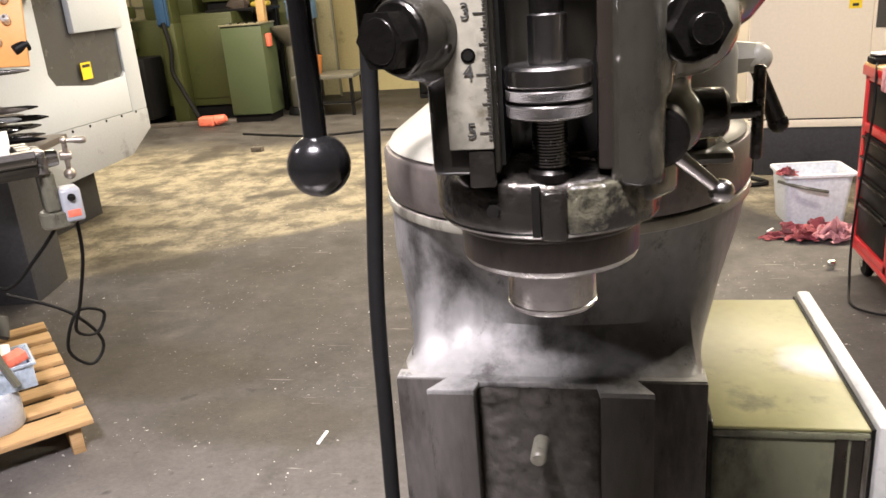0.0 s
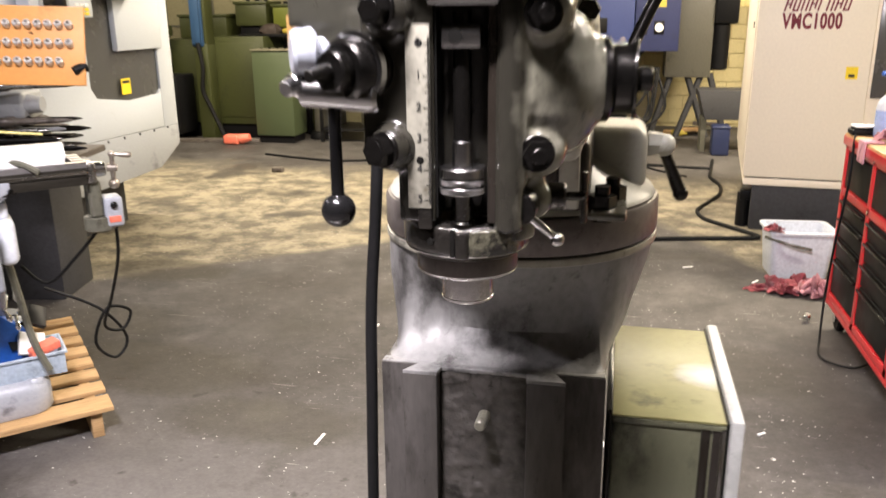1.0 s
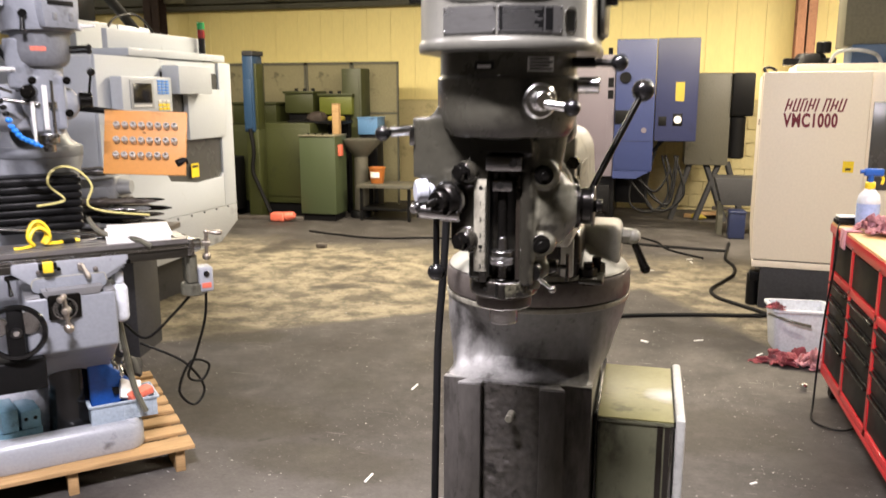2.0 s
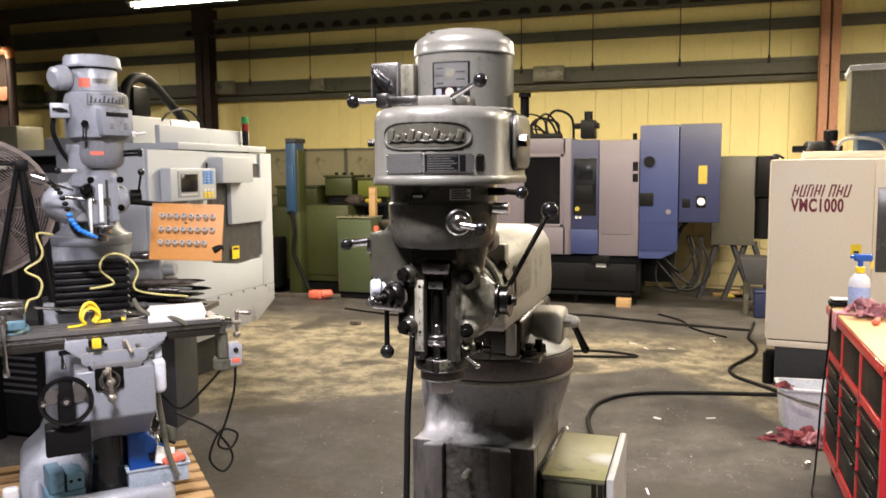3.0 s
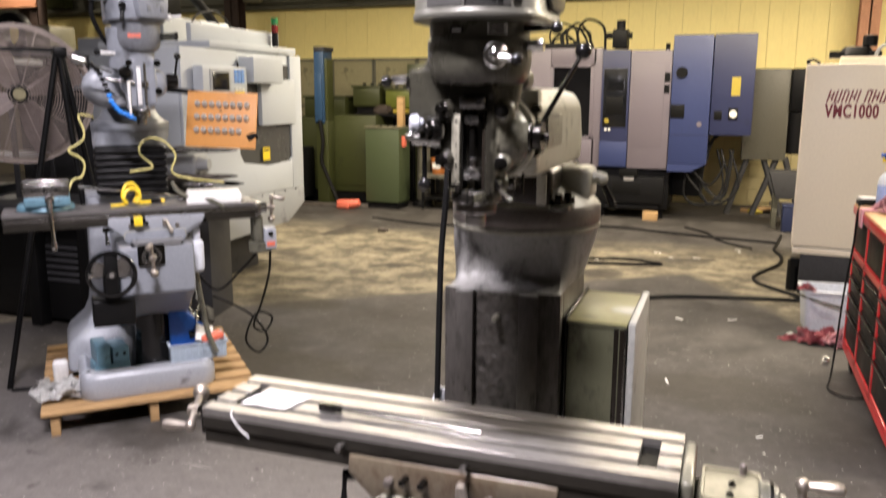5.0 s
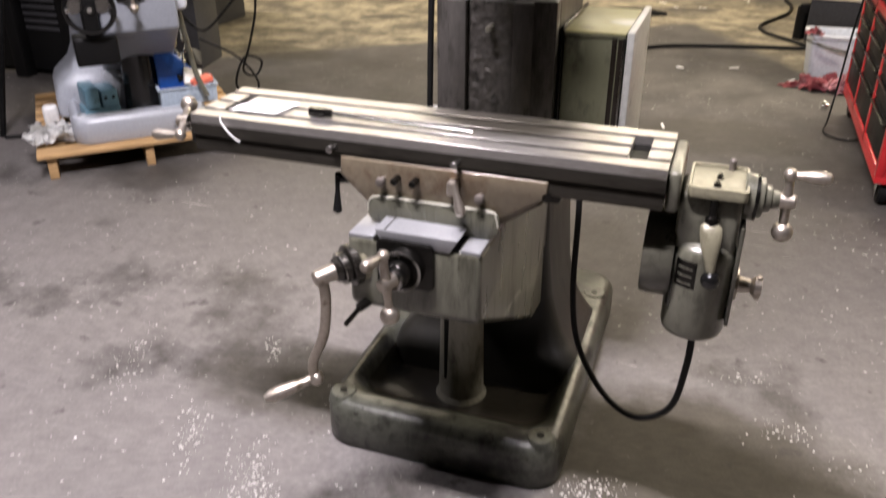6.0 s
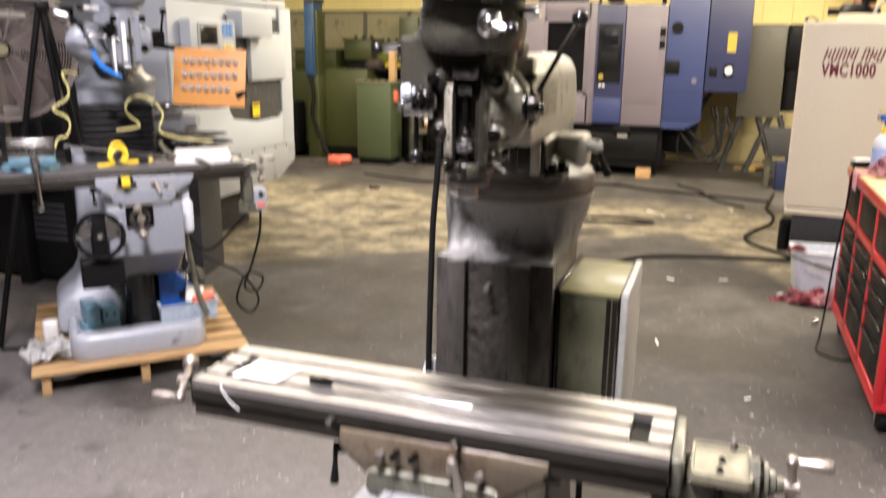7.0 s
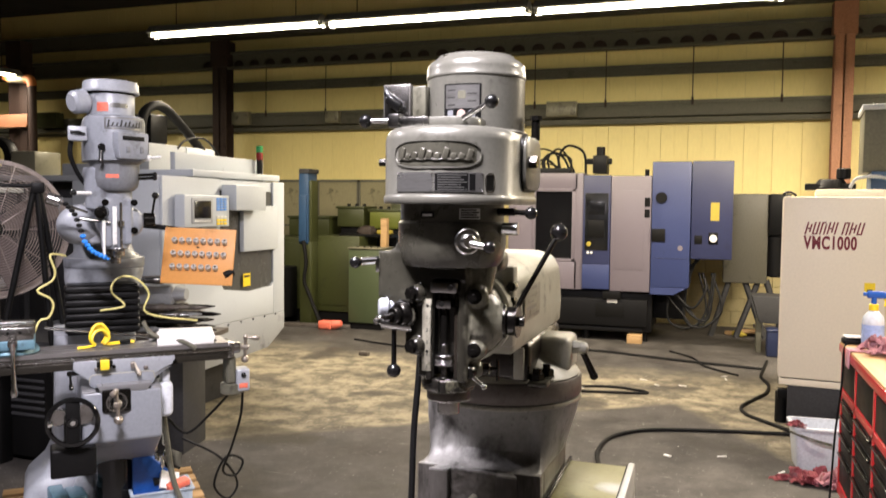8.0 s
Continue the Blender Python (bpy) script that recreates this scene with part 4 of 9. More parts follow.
def mill_column(mill, paint, ways=True, top=1.375, ring=None):
    cx = 0.117
    s = Shape()
    prof = [(0.05, 0.315, 0.37, 0.80, 0.07), (0.10, 0.308, 0.385, 0.80, 0.07), (0.142, 0.292, 0.405, 0.80, 0.06), (0.168, 0.268, 0.425, 0.80, 0.055), (0.21, 0.236, 0.445, 0.80, 0.05), (0.26, 0.212, 0.460, 0.81, 0.045), (0.33, 0.190, 0.472, 0.83, 0.045),
            (0.48, 0.172, 0.478, 0.87, 0.04), (0.7, 0.164, 0.48, 0.85, 0.035), (1.195, 0.162, 0.48, 0.85, 0.03), (1.21, 0.158, 0.484, 0.846, 0.03)]
    rings = [ring3(cx - w, cx + w, a, b, r, z, 8) for z, w, a, b, r in prof]
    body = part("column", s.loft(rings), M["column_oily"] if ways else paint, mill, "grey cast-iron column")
    # the bell between column and turret
    s = Shape()
    tx, ty = 0.131, 0.656
    rings = []
    n = 96
    for z, k in ((1.205, 0.0), (1.209, 0.12), (1.216, 0.26), (1.228, 0.38), (1.245, 0.48), (1.27, 0.58), (1.305, 0.76), (1.335, 0.9), (1.36, 0.97), (top - 0.006, 1.0), (top, 0.985)):
        dent = float(np.interp(z, (1.205, 1.214, 1.226, 1.24, 1.258, 1.305, 1.335, 1.375), (0.0, 0.022, 0.042, 0.055, 0.060, 0.042, 0.022, 0.0)))
        pts = []
        for i in range(n):
            a = 2 * math.pi * i / n
            c, t = math.cos(a), math.sin(a)
            # a rectangle with soft corners, in polar form about the turret's axis
            hx = (cx + 0.162 - tx) if c > 0 else (tx - cx + 0.162)
            hy = (0.848 - ty) if t > 0 else (ty - 0.452)
            q = (abs(c / hx) ** 14 + abs(t / hy) ** 14) ** (-1 / 14)
            kk = min(1.0, k * (1.25 if c < 0 else 1.0) + (0.25 * min(k * 6, 1.0) if c < 0 else 0.0) * (1 - k))
            r = q * (1 - kk) + 0.210 * kk
            px, py = tx + r * c, ty + r * t
            py += dent * min(max((0.56 - py) / 0.06, 0.0), 1.0) * min(1.0, max(0.0, (0.16 - abs(px - tx)) / 0.05))
            pts.append((px, py, z))
        rings.append(pts)
    part("bell", s.loft(rings), paint, mill, "bell-shaped column head of bare cast iron")
    if ways:
        w = part("way_face", Shape().box(cx - 0.163, cx + 0.163, 0.45, 0.49, 0.5, 1.206, 0.002), M["way_steel"], body)
        for a, b, c, d in ((-0.007, 0.043, 0.010, 0.043), (0.172, 0.226, 0.172, 0.210)):
            part("way", Shape().prism([(c, 0.452), (a, 0.424), (b, 0.424), (d, 0.452)], 0.5, 1.203, bevel=0.002), M["way_steel"], w, "dark ground dovetail way")
        rough = Shape()
        nx, nz = 34, 190
        grid = []
        for j in range(nz + 1):
            row = []
            for i in range(nx + 1):
                x, z = 0.045 + 0.125 * i / nx, 0.52 + 0.682 * j / nz
                q = Vector((x, 0, z))
                lump = noise.noise(q * 38) * 0.5 + noise.noise(q * 90) * 0.35 + noise.noise(q * 190) * 0.2 - abs(noise.noise(q * 26 + Vector((3, 1, 0)))) * 0.8
                edge = min(1.0, i / 3, (nx - i) / 3)
                row.append(rough.bm.verts.new((x, min(0.4492, 0.4465 - 0.0025 * edge - 0.0065 * lump * edge), z)))
            grid.append(row)
        for j in range(nz):
            for i in range(nx):
                rough.bm.faces.new((grid[j][i], grid[j][i + 1], grid[j + 1][i + 1], grid[j + 1][i]))
        part("rough_face", rough, M["rough_iron"], w, "rough cast face between the ways", 180)
        part("stud", Shape().cyl((0.11, 0.45, 1.137), (0.108, 0.408, 1.137), 0.0088, 0.0082, 16, 0.002), M["scale_plate"], w)
        part("way_cap", Shape().prism([(0.010, 0.452), (-0.007, 0.4245), (0.043, 0.4245), (0.046, 0.444), (0.169, 0.444), (0.172, 0.4245), (0.226, 0.4245), (0.210, 0.452), (0.279, 0.452), (0.279, 0.47), (-0.045, 0.47), (-0.045, 0.452)], 1.2005, 1.2075, bevel=0.001), paint, w, "bare top edge of the ways")
    t = Matrix.Translation((tx, ty, 0))
    if ways:
        # pale paint stands for the light that the lip reflects
        part("bell_lip", Shape().lathe([(0.2095, top - 0.013), (0.2128, top - 0.011), (0.2140, top - 0.006), (0.2128, top - 0.001), (0.2095, top)], 64, t, False), M["pedestal"], mill, "lip under the turret ring, painted pale for its reflected light")
    part("turret_ring", Shape().lathe([(0.19, top), (0.2115, top + 0.003), (0.2135, top + 0.008), (0.2135, top + 0.05), (0.2105, top + 0.055), (0.19, top + 0.058)], 64, t), ring or M["ring_iron"], mill,
         "turret ring of the mill")
    return body


YZ = Matrix(((0, 0, 1, 0), (1, 0, 0, 0), (0, 1, 0, 0), (0, 0, 0, 1)))


def mill_knee(mill, paint, top=0.82, low=0.645, front=-0.218, left=-0.018, right=0.287, handle=True):
    """The knee: a box in front that deepens towards the column, with flat ways on top."""
    k = low - 0.645
    s = Shape().prism([(front, top - 0.003), (front, low), (front + 0.03, low - 0.012), (0.12, 0.455 + k), (0.28, 0.365 + k), (0.33, 0.335 + k), (0.45, 0.32 + k), (0.45, top - 0.003)], left, right, YZ, 0.016, 4)
    knee = part("knee", s, paint, mill, "oil-stained olive grey knee casting")
    for x0, x1 in ((left + 0.004, left + 0.062), (right - 0.046, right - 0.002)):
        part("flat_way", Shape().box(x0, x1, front + 0.004, 0.10, top - 0.012, top, 0.002), M["knee_top"], knee, "scraped flat way of the knee")
    slab = part("dovetail_slab", Shape().prism([(left + 0.085, top - 0.01), (left + 0.068, top + 0.022), (right - 0.05, top + 0.022), (right - 0.068, top - 0.01)], front - 0.002, 0.10, Matrix(((1, 0, 0, 0), (0, 0, 1, 0), (0, 1, 0, 0), (0, 0, 0, 1))), 0.0015),
                M["knee_top"], knee, "scraped dovetail slab of the knee")
    part("groove", Shape().box(left + 0.09, right - 0.085, front + 0.066, front + 0.069, top + 0.0215, top + 0.0228).box(left + 0.09, left + 0.0925, front, front + 0.066, top + 0.0215, top + 0.0228), M["hole"], slab)
    part("way_gap", Shape().box(right - 0.066, right - 0.05, front + 0.002, 0.1, top - 0.006, top - 0.002).box(left + 0.063, left + 0.083, front + 0.002, 0.1, top - 0.006, top - 0.002), M["hole"], knee)
    # cross feed screw, dial and handle
    cx, cz = 0.121, top - 0.052
    part("front_plate", Shape().prism(rounded(0.058, 0.186, top - 0.104, top + 0.004, 0.012), 0, 0.012, pose(0, front, 0, 90, 0, 0), 0.003), M["dark_steel"], knee, "black oily cross feed plate")
    dial = part("cross_feed_dial", Shape().cyl((cx, front - 0.012, cz), (cx, front - 0.038, cz), 0.048, 0.046, 40, 0.004).cyl((cx, front - 0.038, cz), (cx, front - 0.06, cz), 0.029, 0.027, 32, 0.003), M["dark_steel"], knee, "black graduated dial")
    part("dial_collar", Shape().cyl((cx, front - 0.06, cz), (cx, front - 0.082, cz), 0.022, seg=28, bevel=0.002), M["steel"], dial)
    part("dial_edge", Shape().lathe([(0.043, -0.001), (0.0475, -0.001), (0.0475, 0.001), (0.043, 0.001)], 40, pose(cx, front - 0.037, cz, 90, 0, 0)), M["steel"], dial)
    if handle:
        ball_crank(knee, (cx - 0.004, front - 0.10, cz + 0.005), (-0.35, -1, -0.05), (-0.08, 0.0, 1), 0.125, spin_len=0.06)
    return knee


def knee_crank(knee, d=0.0):
    """The vertical feed crank at the knee's left front corner."""
    a, ax = Vector((0.012, -0.175, 0.742 + d)), Vector((-0.62, -0.76, -0.12)).normalized()
    boss = part("crank_boss", Shape().cyl(a - ax * 0.06, a + ax * 0.03, 0.06, 0.05, 32, 0.006), M["beige"], knee)
    part("crank_dial", Shape().cyl(a + ax * 0.03, a + ax * 0.052, 0.048, seg=36, bevel=0.003).cyl(a + ax * 0.052, a + ax * 0.07, 0.036, seg=32, bevel=0.002)
         .cyl(a + ax * 0.07, a + ax * 0.085, 0.030, 0.026, 28, 0.003), M["worn_iron"], boss)
    part("dial_ring", Shape().lathe([(0.030, -0.0015), (0.0372, -0.0015), (0.0372, 0.0015), (0.030, 0.0015)], 36, Matrix.Translation(a + ax * 0.069) @ ax.to_track_quat("Z", "Y").to_matrix().to_4x4()), M["steel"], boss)
    hub = a + ax * 0.115
    c = part("crank_arm", Shape().cyl(a + ax * 0.08, hub + ax * 0.018, 0.02, 0.017, 20, 0.003)
             .tube([hub, hub + Vector((0.006, 0.0, -0.06)), hub + Vector((-0.004, -0.005, -0.15)), hub + Vector((-0.038, -0.005, -0.235)), hub + Vector((-0.035, 0.0, -0.28))], 0.0125, 12, 5, 0.75)
             .ball(hub + Vector((-0.035, 0, -0.28)), 0.018), M["worn_chrome"], knee, "long worn steel crank arm")
    e = hub + Vector((-0.038, 0, -0.28))
    part("crank_grip", Shape().turned(e, e + ax * 0.11 + Vector((-0.02, 0, -0.01)), [(0.007, 0), (0.011, 0.06), (0.01, 0.2), (0.0165, 0.65), (0.0165, 0.85), (0.008, 1)]), M["worn_chrome"], c)
    return boss


def mill_saddle(mill, paint, z0=0.845, z1=0.964, trim=None):
    s = Shape().prism([(-0.060, z1), (-0.063, z1 - 0.043), (0.006, z0 + 0.012), (0.30, z0 + 0.018), (0.40, z1 - 0.038), (0.402, z1)], -0.14, 0.12,
                      Matrix(((1, 0, 0, 0), (0, 0, 1, 0), (0, 1, 0, 0), (0, 0, 0, 1))), 0.005, 3)
    s.prism([(-0.05, z1 - 0.05), (0.02, z0), (0.30, z0), (0.39, z1 - 0.055)], -0.128, 0.11, Matrix(((1, 0, 0, 0), (0, 0, 1, 0), (0, 1, 0, 0), (0, 0, 0, 1))), 0.003)
    saddle = part("saddle", s, paint, mill, "tan-stained cast saddle under the table")
    wiper = part("way_wiper", Shape().prism(rounded(0.006, 0.305, z0 - 0.022, z0 + 0.042, 0.026, 8), 0.0, 0.014, pose(0, -0.139, 0, 90, 0, 0), 0.002), trim or M["knee_paint"], saddle, "way wiper plate with a worn edge")
    part("wiper_edge", Shape().tube([(0.008, -0.152, z0 + 0.005), (0.010, -0.152, z0 + 0.026), (0.03, -0.152, z0 + 0.040), (0.12, -0.152, z0 + 0.041), (0.28, -0.152, z0 + 0.041), (0.298, -0.152, z0 + 0.03), (0.303, -0.152, z0 + 0.008)], 0.0025, 8, 4), M["cream"], wiper)
    for x, dz, r in ((0.075, -0.012, 0.008), (0.117, -0.012, 0.008)):
        part("set_screw", Shape().cyl((x, -0.138, z1 - 0.022 + dz), (x, -0.168, z1 - 0.022 + dz), r, seg=14, bevel=0.001).cyl((x, -0.168, z1 - 0.022 + dz), (x, -0.170, z1 - 0.022 + dz), r * 0.5, seg=6), M["dark_steel"], saddle)
    for x, dz in ((0.040, -0.042), (0.262, -0.05)):
        part("pin_knob", Shape().turned((x, -0.138, z1 + dz), (x, -0.166, z1 + dz), [(0.007, 0), (0.007, 0.3), (0.011, 0.55), (0.009, 0.9), (0.003, 1)], 16), M["ring_iron"], saddle)
    part("saddle_lock", Shape().cyl((-0.085, -0.12, z1 - 0.062), (-0.035, -0.1, z1 - 0.062), 0.013, seg=16, bevel=0.002).turned((-0.075, -0.13, z1 - 0.062), (-0.07, -0.15, z1 - 0.135), [(0.006, 0), (0.005, 0.3), (0.009, 0.75), (0.011, 0.92), (0.004, 1)]),
         M["black_ball"], saddle, "black table lock lever")
    part("table_lock", Shape().box(0.192, 0.214, -0.165, -0.138, z1 - 0.05, z1 - 0.018, 0.005).turned((0.208, -0.16, z1 - 0.025), (0.232, -0.18, z1 - 0.085), [(0.009, 0), (0.007, 0.3), (0.012, 0.75), (0.011, 0.9), (0.004, 1)]),
         M["worn_chrome"], saddle, "bright table lock lever")
    part("end_lock", Shape().box(0.39, 0.425, -0.13, -0.09, z1 - 0.05, z1 - 0.015, 0.006).cyl((0.40, -0.14, z1 - 0.035), (0.40, -0.125, z1 - 0.035), 0.010, seg=16), M["dark_steel"], saddle)
    return saddle


def mill_table(mill, x0=-0.435, x1=0.629, top=1.02, mat=None, side=None, pockets=True):
    mat, side = mat or M["table_steel"], side or M["table_side"]
    y0, y1 = -0.139, 0.087
    s = Shape().box(x0, x1, y0, y1, top - 0.05, top - 0.02, 0.001).box(x0 + 0.004, x1 - 0.004, y0 + 0.012, y1 - 0.012, top - 0.056, top - 0.048)
    s.box(x0 + 0.002, x1 - 0.002, y0 + 0.004, y1 - 0.004, top - 0.088, top - 0.054, 0.002)
    table = part("table", s, side, mill, "long oily T-slot table")
    strips = [(y0, -0.0985), (-0.0815, -0.0345), (-0.0175, 0.0295), (0.0465, y1)]
    for i, (a, b) in enumerate(strips):
        runs = [(x0, x1)]
        if i in (1, 2) and pockets:
            runs = [(x0, x0 + 0.055), (x0 + 0.078, x1 - 0.083), (x1 - 0.045, x1)]
        for p, q in runs:
            part("table_strip", Shape().box(p, q, a, b, top - 0.022, top, 0.0007, 1), mat, table, "scraped bright table top between two slots")
    part("slot_floor", Shape().box(x0 + 0.02, x1 - 0.02, -0.1, 0.048, top - 0.0205, top - 0.0195), M["hole"], table)
    return table


# ---------------------------------------------------------------- the knee mill in the middle
mill = thing("milling_machine", "worn grey knee milling machine with oily quill and bare iron column", "milling machine")
mill_base(mill, M["base_paint"])
mill_column(mill, M["column_iron"])
knee = mill_knee(mill, M["knee_paint"])
knee_crank(knee)
part("knee_lever", Shape().cyl((0.03, -0.2, 0.655), (0.015, -0.24, 0.65), 0.011, seg=14).cyl((0.018, -0.235, 0.652), (-0.012, -0.262, 0.612), 0.006, seg=10, bevel=0.002), M["dark_steel"], knee)
saddle = mill_saddle(mill, M["saddle_paint"])
table = mill_table(mill)
for x in (-0.071, 0.212):
    part("stop_bolt", Shape().cyl((x, -0.139, 0.982), (x - 0.004, -0.158, 0.982), 0.006, seg=12).cyl((x - 0.004, -0.15, 0.982), (x - 0.005, -0.162, 0.982), 0.009, seg=8, bevel=0.001), M["steel"], table)
# elevating screw pedestal
s = Shape().cyl((0.085, 0.295, 0.045), (0.085, 0.295, 0.50), 0.069, 0.060, 40, 0.004).cyl((0.085, 0.295, 0.045), (0.085, 0.295, 0.075), 0.078, 0.070, 40, 0.008)
ped = part("screw_pedestal", s, M["pedestal"], mill, "elevating screw pedestal with an open slot")
part("screw_slot", Shape().box(0.048, 0.066, 0.2335, 0.27, 0.13, 0.46, 0.006), M["hole"], ped)

# left end of the table
bearing = part("end_bearing", Shape().box(-0.465, -0.435, -0.11, 0.05, 0.935, 1.0, 0.008, 3).cyl((-0.465, -0.05, 0.965), (-0.505, -0.05, 0.965), 0.03, 0.022, 28, 0.004), M["dark_steel"], mill)
ball_crank(bearing, (-0.522, -0.05, 0.965), (-1, -0.1, -0.05), (0.35, -0.8, -0.25), 0.12)

# power feed on the right end
pf = part("power_feed", Shape().box(0.629, 0.656, -0.125, 0.075, 0.925, 1.012, 0.010, 3), M["drive_grey"], mill, "grey table end bracket of the power feed")
gb = part("feed_gearbox", Shape().box(0.655, 0.775, -0.088, 0.035, 0.83, 0.957, 0.012, 3), M["drive_grey"], pf, "green grey feed gearbox")
cov = part("gearbox_cover", Shape().prism(rounded(0.668, 0.782, -0.10, 0.042, 0.012), 0.955, 0.972, bevel=0.003), M["beige"], pf, "cream gearbox cover with a raised rim")
rim = [[(x, y, z) for x, y in rounded(0.668 + d, 0.782 - d, -0.10 + d, 0.042 - d, 0.012)] for d, z in ((0.0, 0.970), (0.0005, 0.978), (0.005, 0.978), (0.006, 0.970))]
part("cover_rim", Shape().loft(rim, False), M["beige"], cov)
for x, y in ((0.722, -0.07), (0.726, -0.025)):
    part("cover_nut", Shape().hexnut((x, y, 0.971), (x, y, 0.979), 0.0075).cyl((x, y, 0.979), (x, y, 0.984), 0.004, seg=10), M["dark_steel"], cov)
part("oil_cap", Shape().cyl((0.747, 0.034, 0.970), (0.747, 0.034, 0.986), 0.007, seg=14, bevel=0.001).ball((0.747, 0.034, 0.989), 0.008, 14), M["ring_iron"], cov, "red-brown oil cap")
DZ = 0.944
fd = part("feed_dial", Shape().cyl((0.775, -0.03, DZ), (0.80, -0.03, DZ), 0.047, 0.046, 36, 0.003).cyl((0.80, -0.03, DZ), (0.812, -0.03, DZ), 0.041, 0.040, 36, 0.002).cyl((0.812, -0.03, DZ), (0.826, -0.03, DZ), 0.028, 0.026, 32, 0.002).cyl((0.826, -0.03, DZ), (0.842, -0.03, DZ), 0.019, 0.017, 24, 0.002), M["drive_grey"], pf, "graduated feed dial")
part("dial_band", Shape().lathe([(0.044, -0.003), (0.0478, -0.003), (0.0478, 0.003), (0.044, 0.003)], 36, pose(0.798, -0.03, DZ, 0, 90, 0)), M["dark_steel"], fd)
ball_crank(pf, (0.855, -0.03, DZ), (1, -0.1, 0.05), (-0.05, 0.0, 1), 0.11)
motor = part("feed_motor", Shape().lathe([(0.0, 0.632), (0.050, 0.632), (0.062, 0.640), (0.066, 0.652), (0.066, 0.822), (0.063, 0.838), (0.052, 0.850), (0.03, 0.856), (0.0, 0.857)], 48, Matrix.Translation((0.716, -0.052, 0))), M["drive_grey"], pf, "green grey feed motor")
part("brush_panel", curved_plate(0.716, -0.052, 0.0655, -46, -6, 0.762, 0.822, 0.001), M["dark_steel"], motor, "dark brush panel of the motor")
for i in range(3):
    part("motor_louvre", curved_plate(0.716, -0.052, 0.0664, -40, -12, 0.770 + i * 0.017, 0.7735 + i * 0.017, 0.0012), M["gear_paint"], motor)
mp2 = part("motor_plate", curved_plate(0.716, -0.052, 0.0658, -66, -50, 0.70, 0.826, 0.0014), M["plate"], pf, "bright motor plate edge")
part("plate_field", curved_plate(0.716, -0.052, 0.0673, -63, -56, 0.703, 0.823, 0.0004), M["label_black"], mp2)
part("clutch_cover", Shape().turned((0.660, -0.02, 0.795), (0.588, -0.02, 0.795), [(0.094, 0), (0.097, 0.12), (0.097, 0.78), (0.093, 0.86), (0.084, 0.86), (0.080, 0.55), (0.03, 0.5), (0.0, 0.5)], 56), M["gear_paint"], pf, "oily round clutch cover")
part("side_bracket", Shape().box(0.779, 0.788, -0.095, 0.03, 0.675, 0.90, 0.004), M["gear_paint"], pf)
bk = part("bracket_knob", Shape().turned((0.788, -0.03, 0.745), (0.842, -0.03, 0.745), [(0.036, 0), (0.034, 0.12), (0.018, 0.16), (0.014, 0.6), (0.022, 0.75), (0.02, 1)], 20), M["worn_chrome"], pf, "worn steel clutch knob")
for dz in (-0.028, 0.026):
    part("knob_wing", Shape().cyl((0.836, -0.03, 0.745), (0.836, -0.032, 0.745 + dz), 0.008, 0.006, 12, 0.002), M["worn_chrome"], bk)
part("lever_post", Shape().cyl((0.722, -0.095, 0.955), (0.7225, -0.108, 0.905), 0.008, seg=14).cyl((0.7225, -0.104, 0.922), (0.7225, -0.110, 0.902), 0.014, seg=18, bevel=0.002), M["dark_steel"], pf)
lever = part("feed_lever", Shape().loft([[(cx + w * math.cos(a), cy + th * math.sin(a), z) for a in (2 * math.pi * k / 16 for k in range(16))] for cx, cy, z, w, th in
             ((0.722, -0.112, 0.912, 0.012, 0.006), (0.7225, -0.118, 0.907, 0.0205, 0.008), (0.724, -0.125, 0.893, 0.0215, 0.009), (0.727, -0.132, 0.868, 0.018, 0.009), (0.731, -0.135, 0.838, 0.012, 0.008), (0.734, -0.135, 0.818, 0.009, 0.008))]), M["beige"], pf, "cream feed direction lever")
part("lever_knob", Shape().ball((0.737, -0.137, 0.800), 0.0195, 24), M["black_ball"], lever)
# cable hanging from the feed motor back under the table
single("feed_cable", Shape().tube([(0.722, -0.04, 0.634), (0.722, -0.03, 0.52), (0.70, 0.0, 0.37), (0.62, 0.06, 0.275), (0.53, 0.12, 0.285), (0.45, 0.17, 0.38), (0.42, 0.19, 0.52), (0.415, 0.2, 0.75), (0.41, 0.2, 0.97)], 0.008, 10, 6), M["black_rubber"],
       "black rubber cable looping under the power feed", "cable")

# electrical cabinet on the column's side
cab = part("electrical_cabinet", Shape().box(0.292, 0.452, 0.50, 0.85, 0.70, 1.125, 0.006), M["box_green"], mill, "stained pale green electrical cabinet")
part("cabinet_top", Shape().box(0.290, 0.453, 0.498, 0.852, 1.125, 1.1295, 0.002), M["box_top"], cab, "yellow-green cabinet top with a pale spot")
part("cabinet_door", Shape().box(0.456, 0.476, 0.488, 0.868, 0.69, 1.138, 0.006), M["box_door"], cab, "grey white cabinet door with a rolled lip")
part("door_gasket", Shape().box(0.452, 0.457, 0.495, 0.86, 0.695, 1.131), M["hole"], cab)
part("cabinet_strip", Shape().box(0.446, 0.452, 0.494, 0.502, 0.70, 1.12, 0.001), M["steel"], cab)
part("front_strip", Shape().box(0.418, 0.431, 0.4965, 0.503, 0.70, 1.118, 0.001), M["brown_oily"], cab, "dark grimy strip of the cabinet front")
part("front_lip", Shape().box(0.290, 0.452, 0.4965, 0.503, 1.116, 1.1245, 0.002), M["box_green"], cab)
part("corner_grime", Shape().box(0.434, 0.4455, 0.4985, 0.502, 0.70, 1.116), M["brown_oily"], cab)
part("cabinet_back", Shape().box(0.283, 0.292, 0.49, 0.865, 0.69, 1.14, 0.003), M["dark_steel"], cab)


# head, turret and ram of the mill
SX, SY = 0.148, 0.106
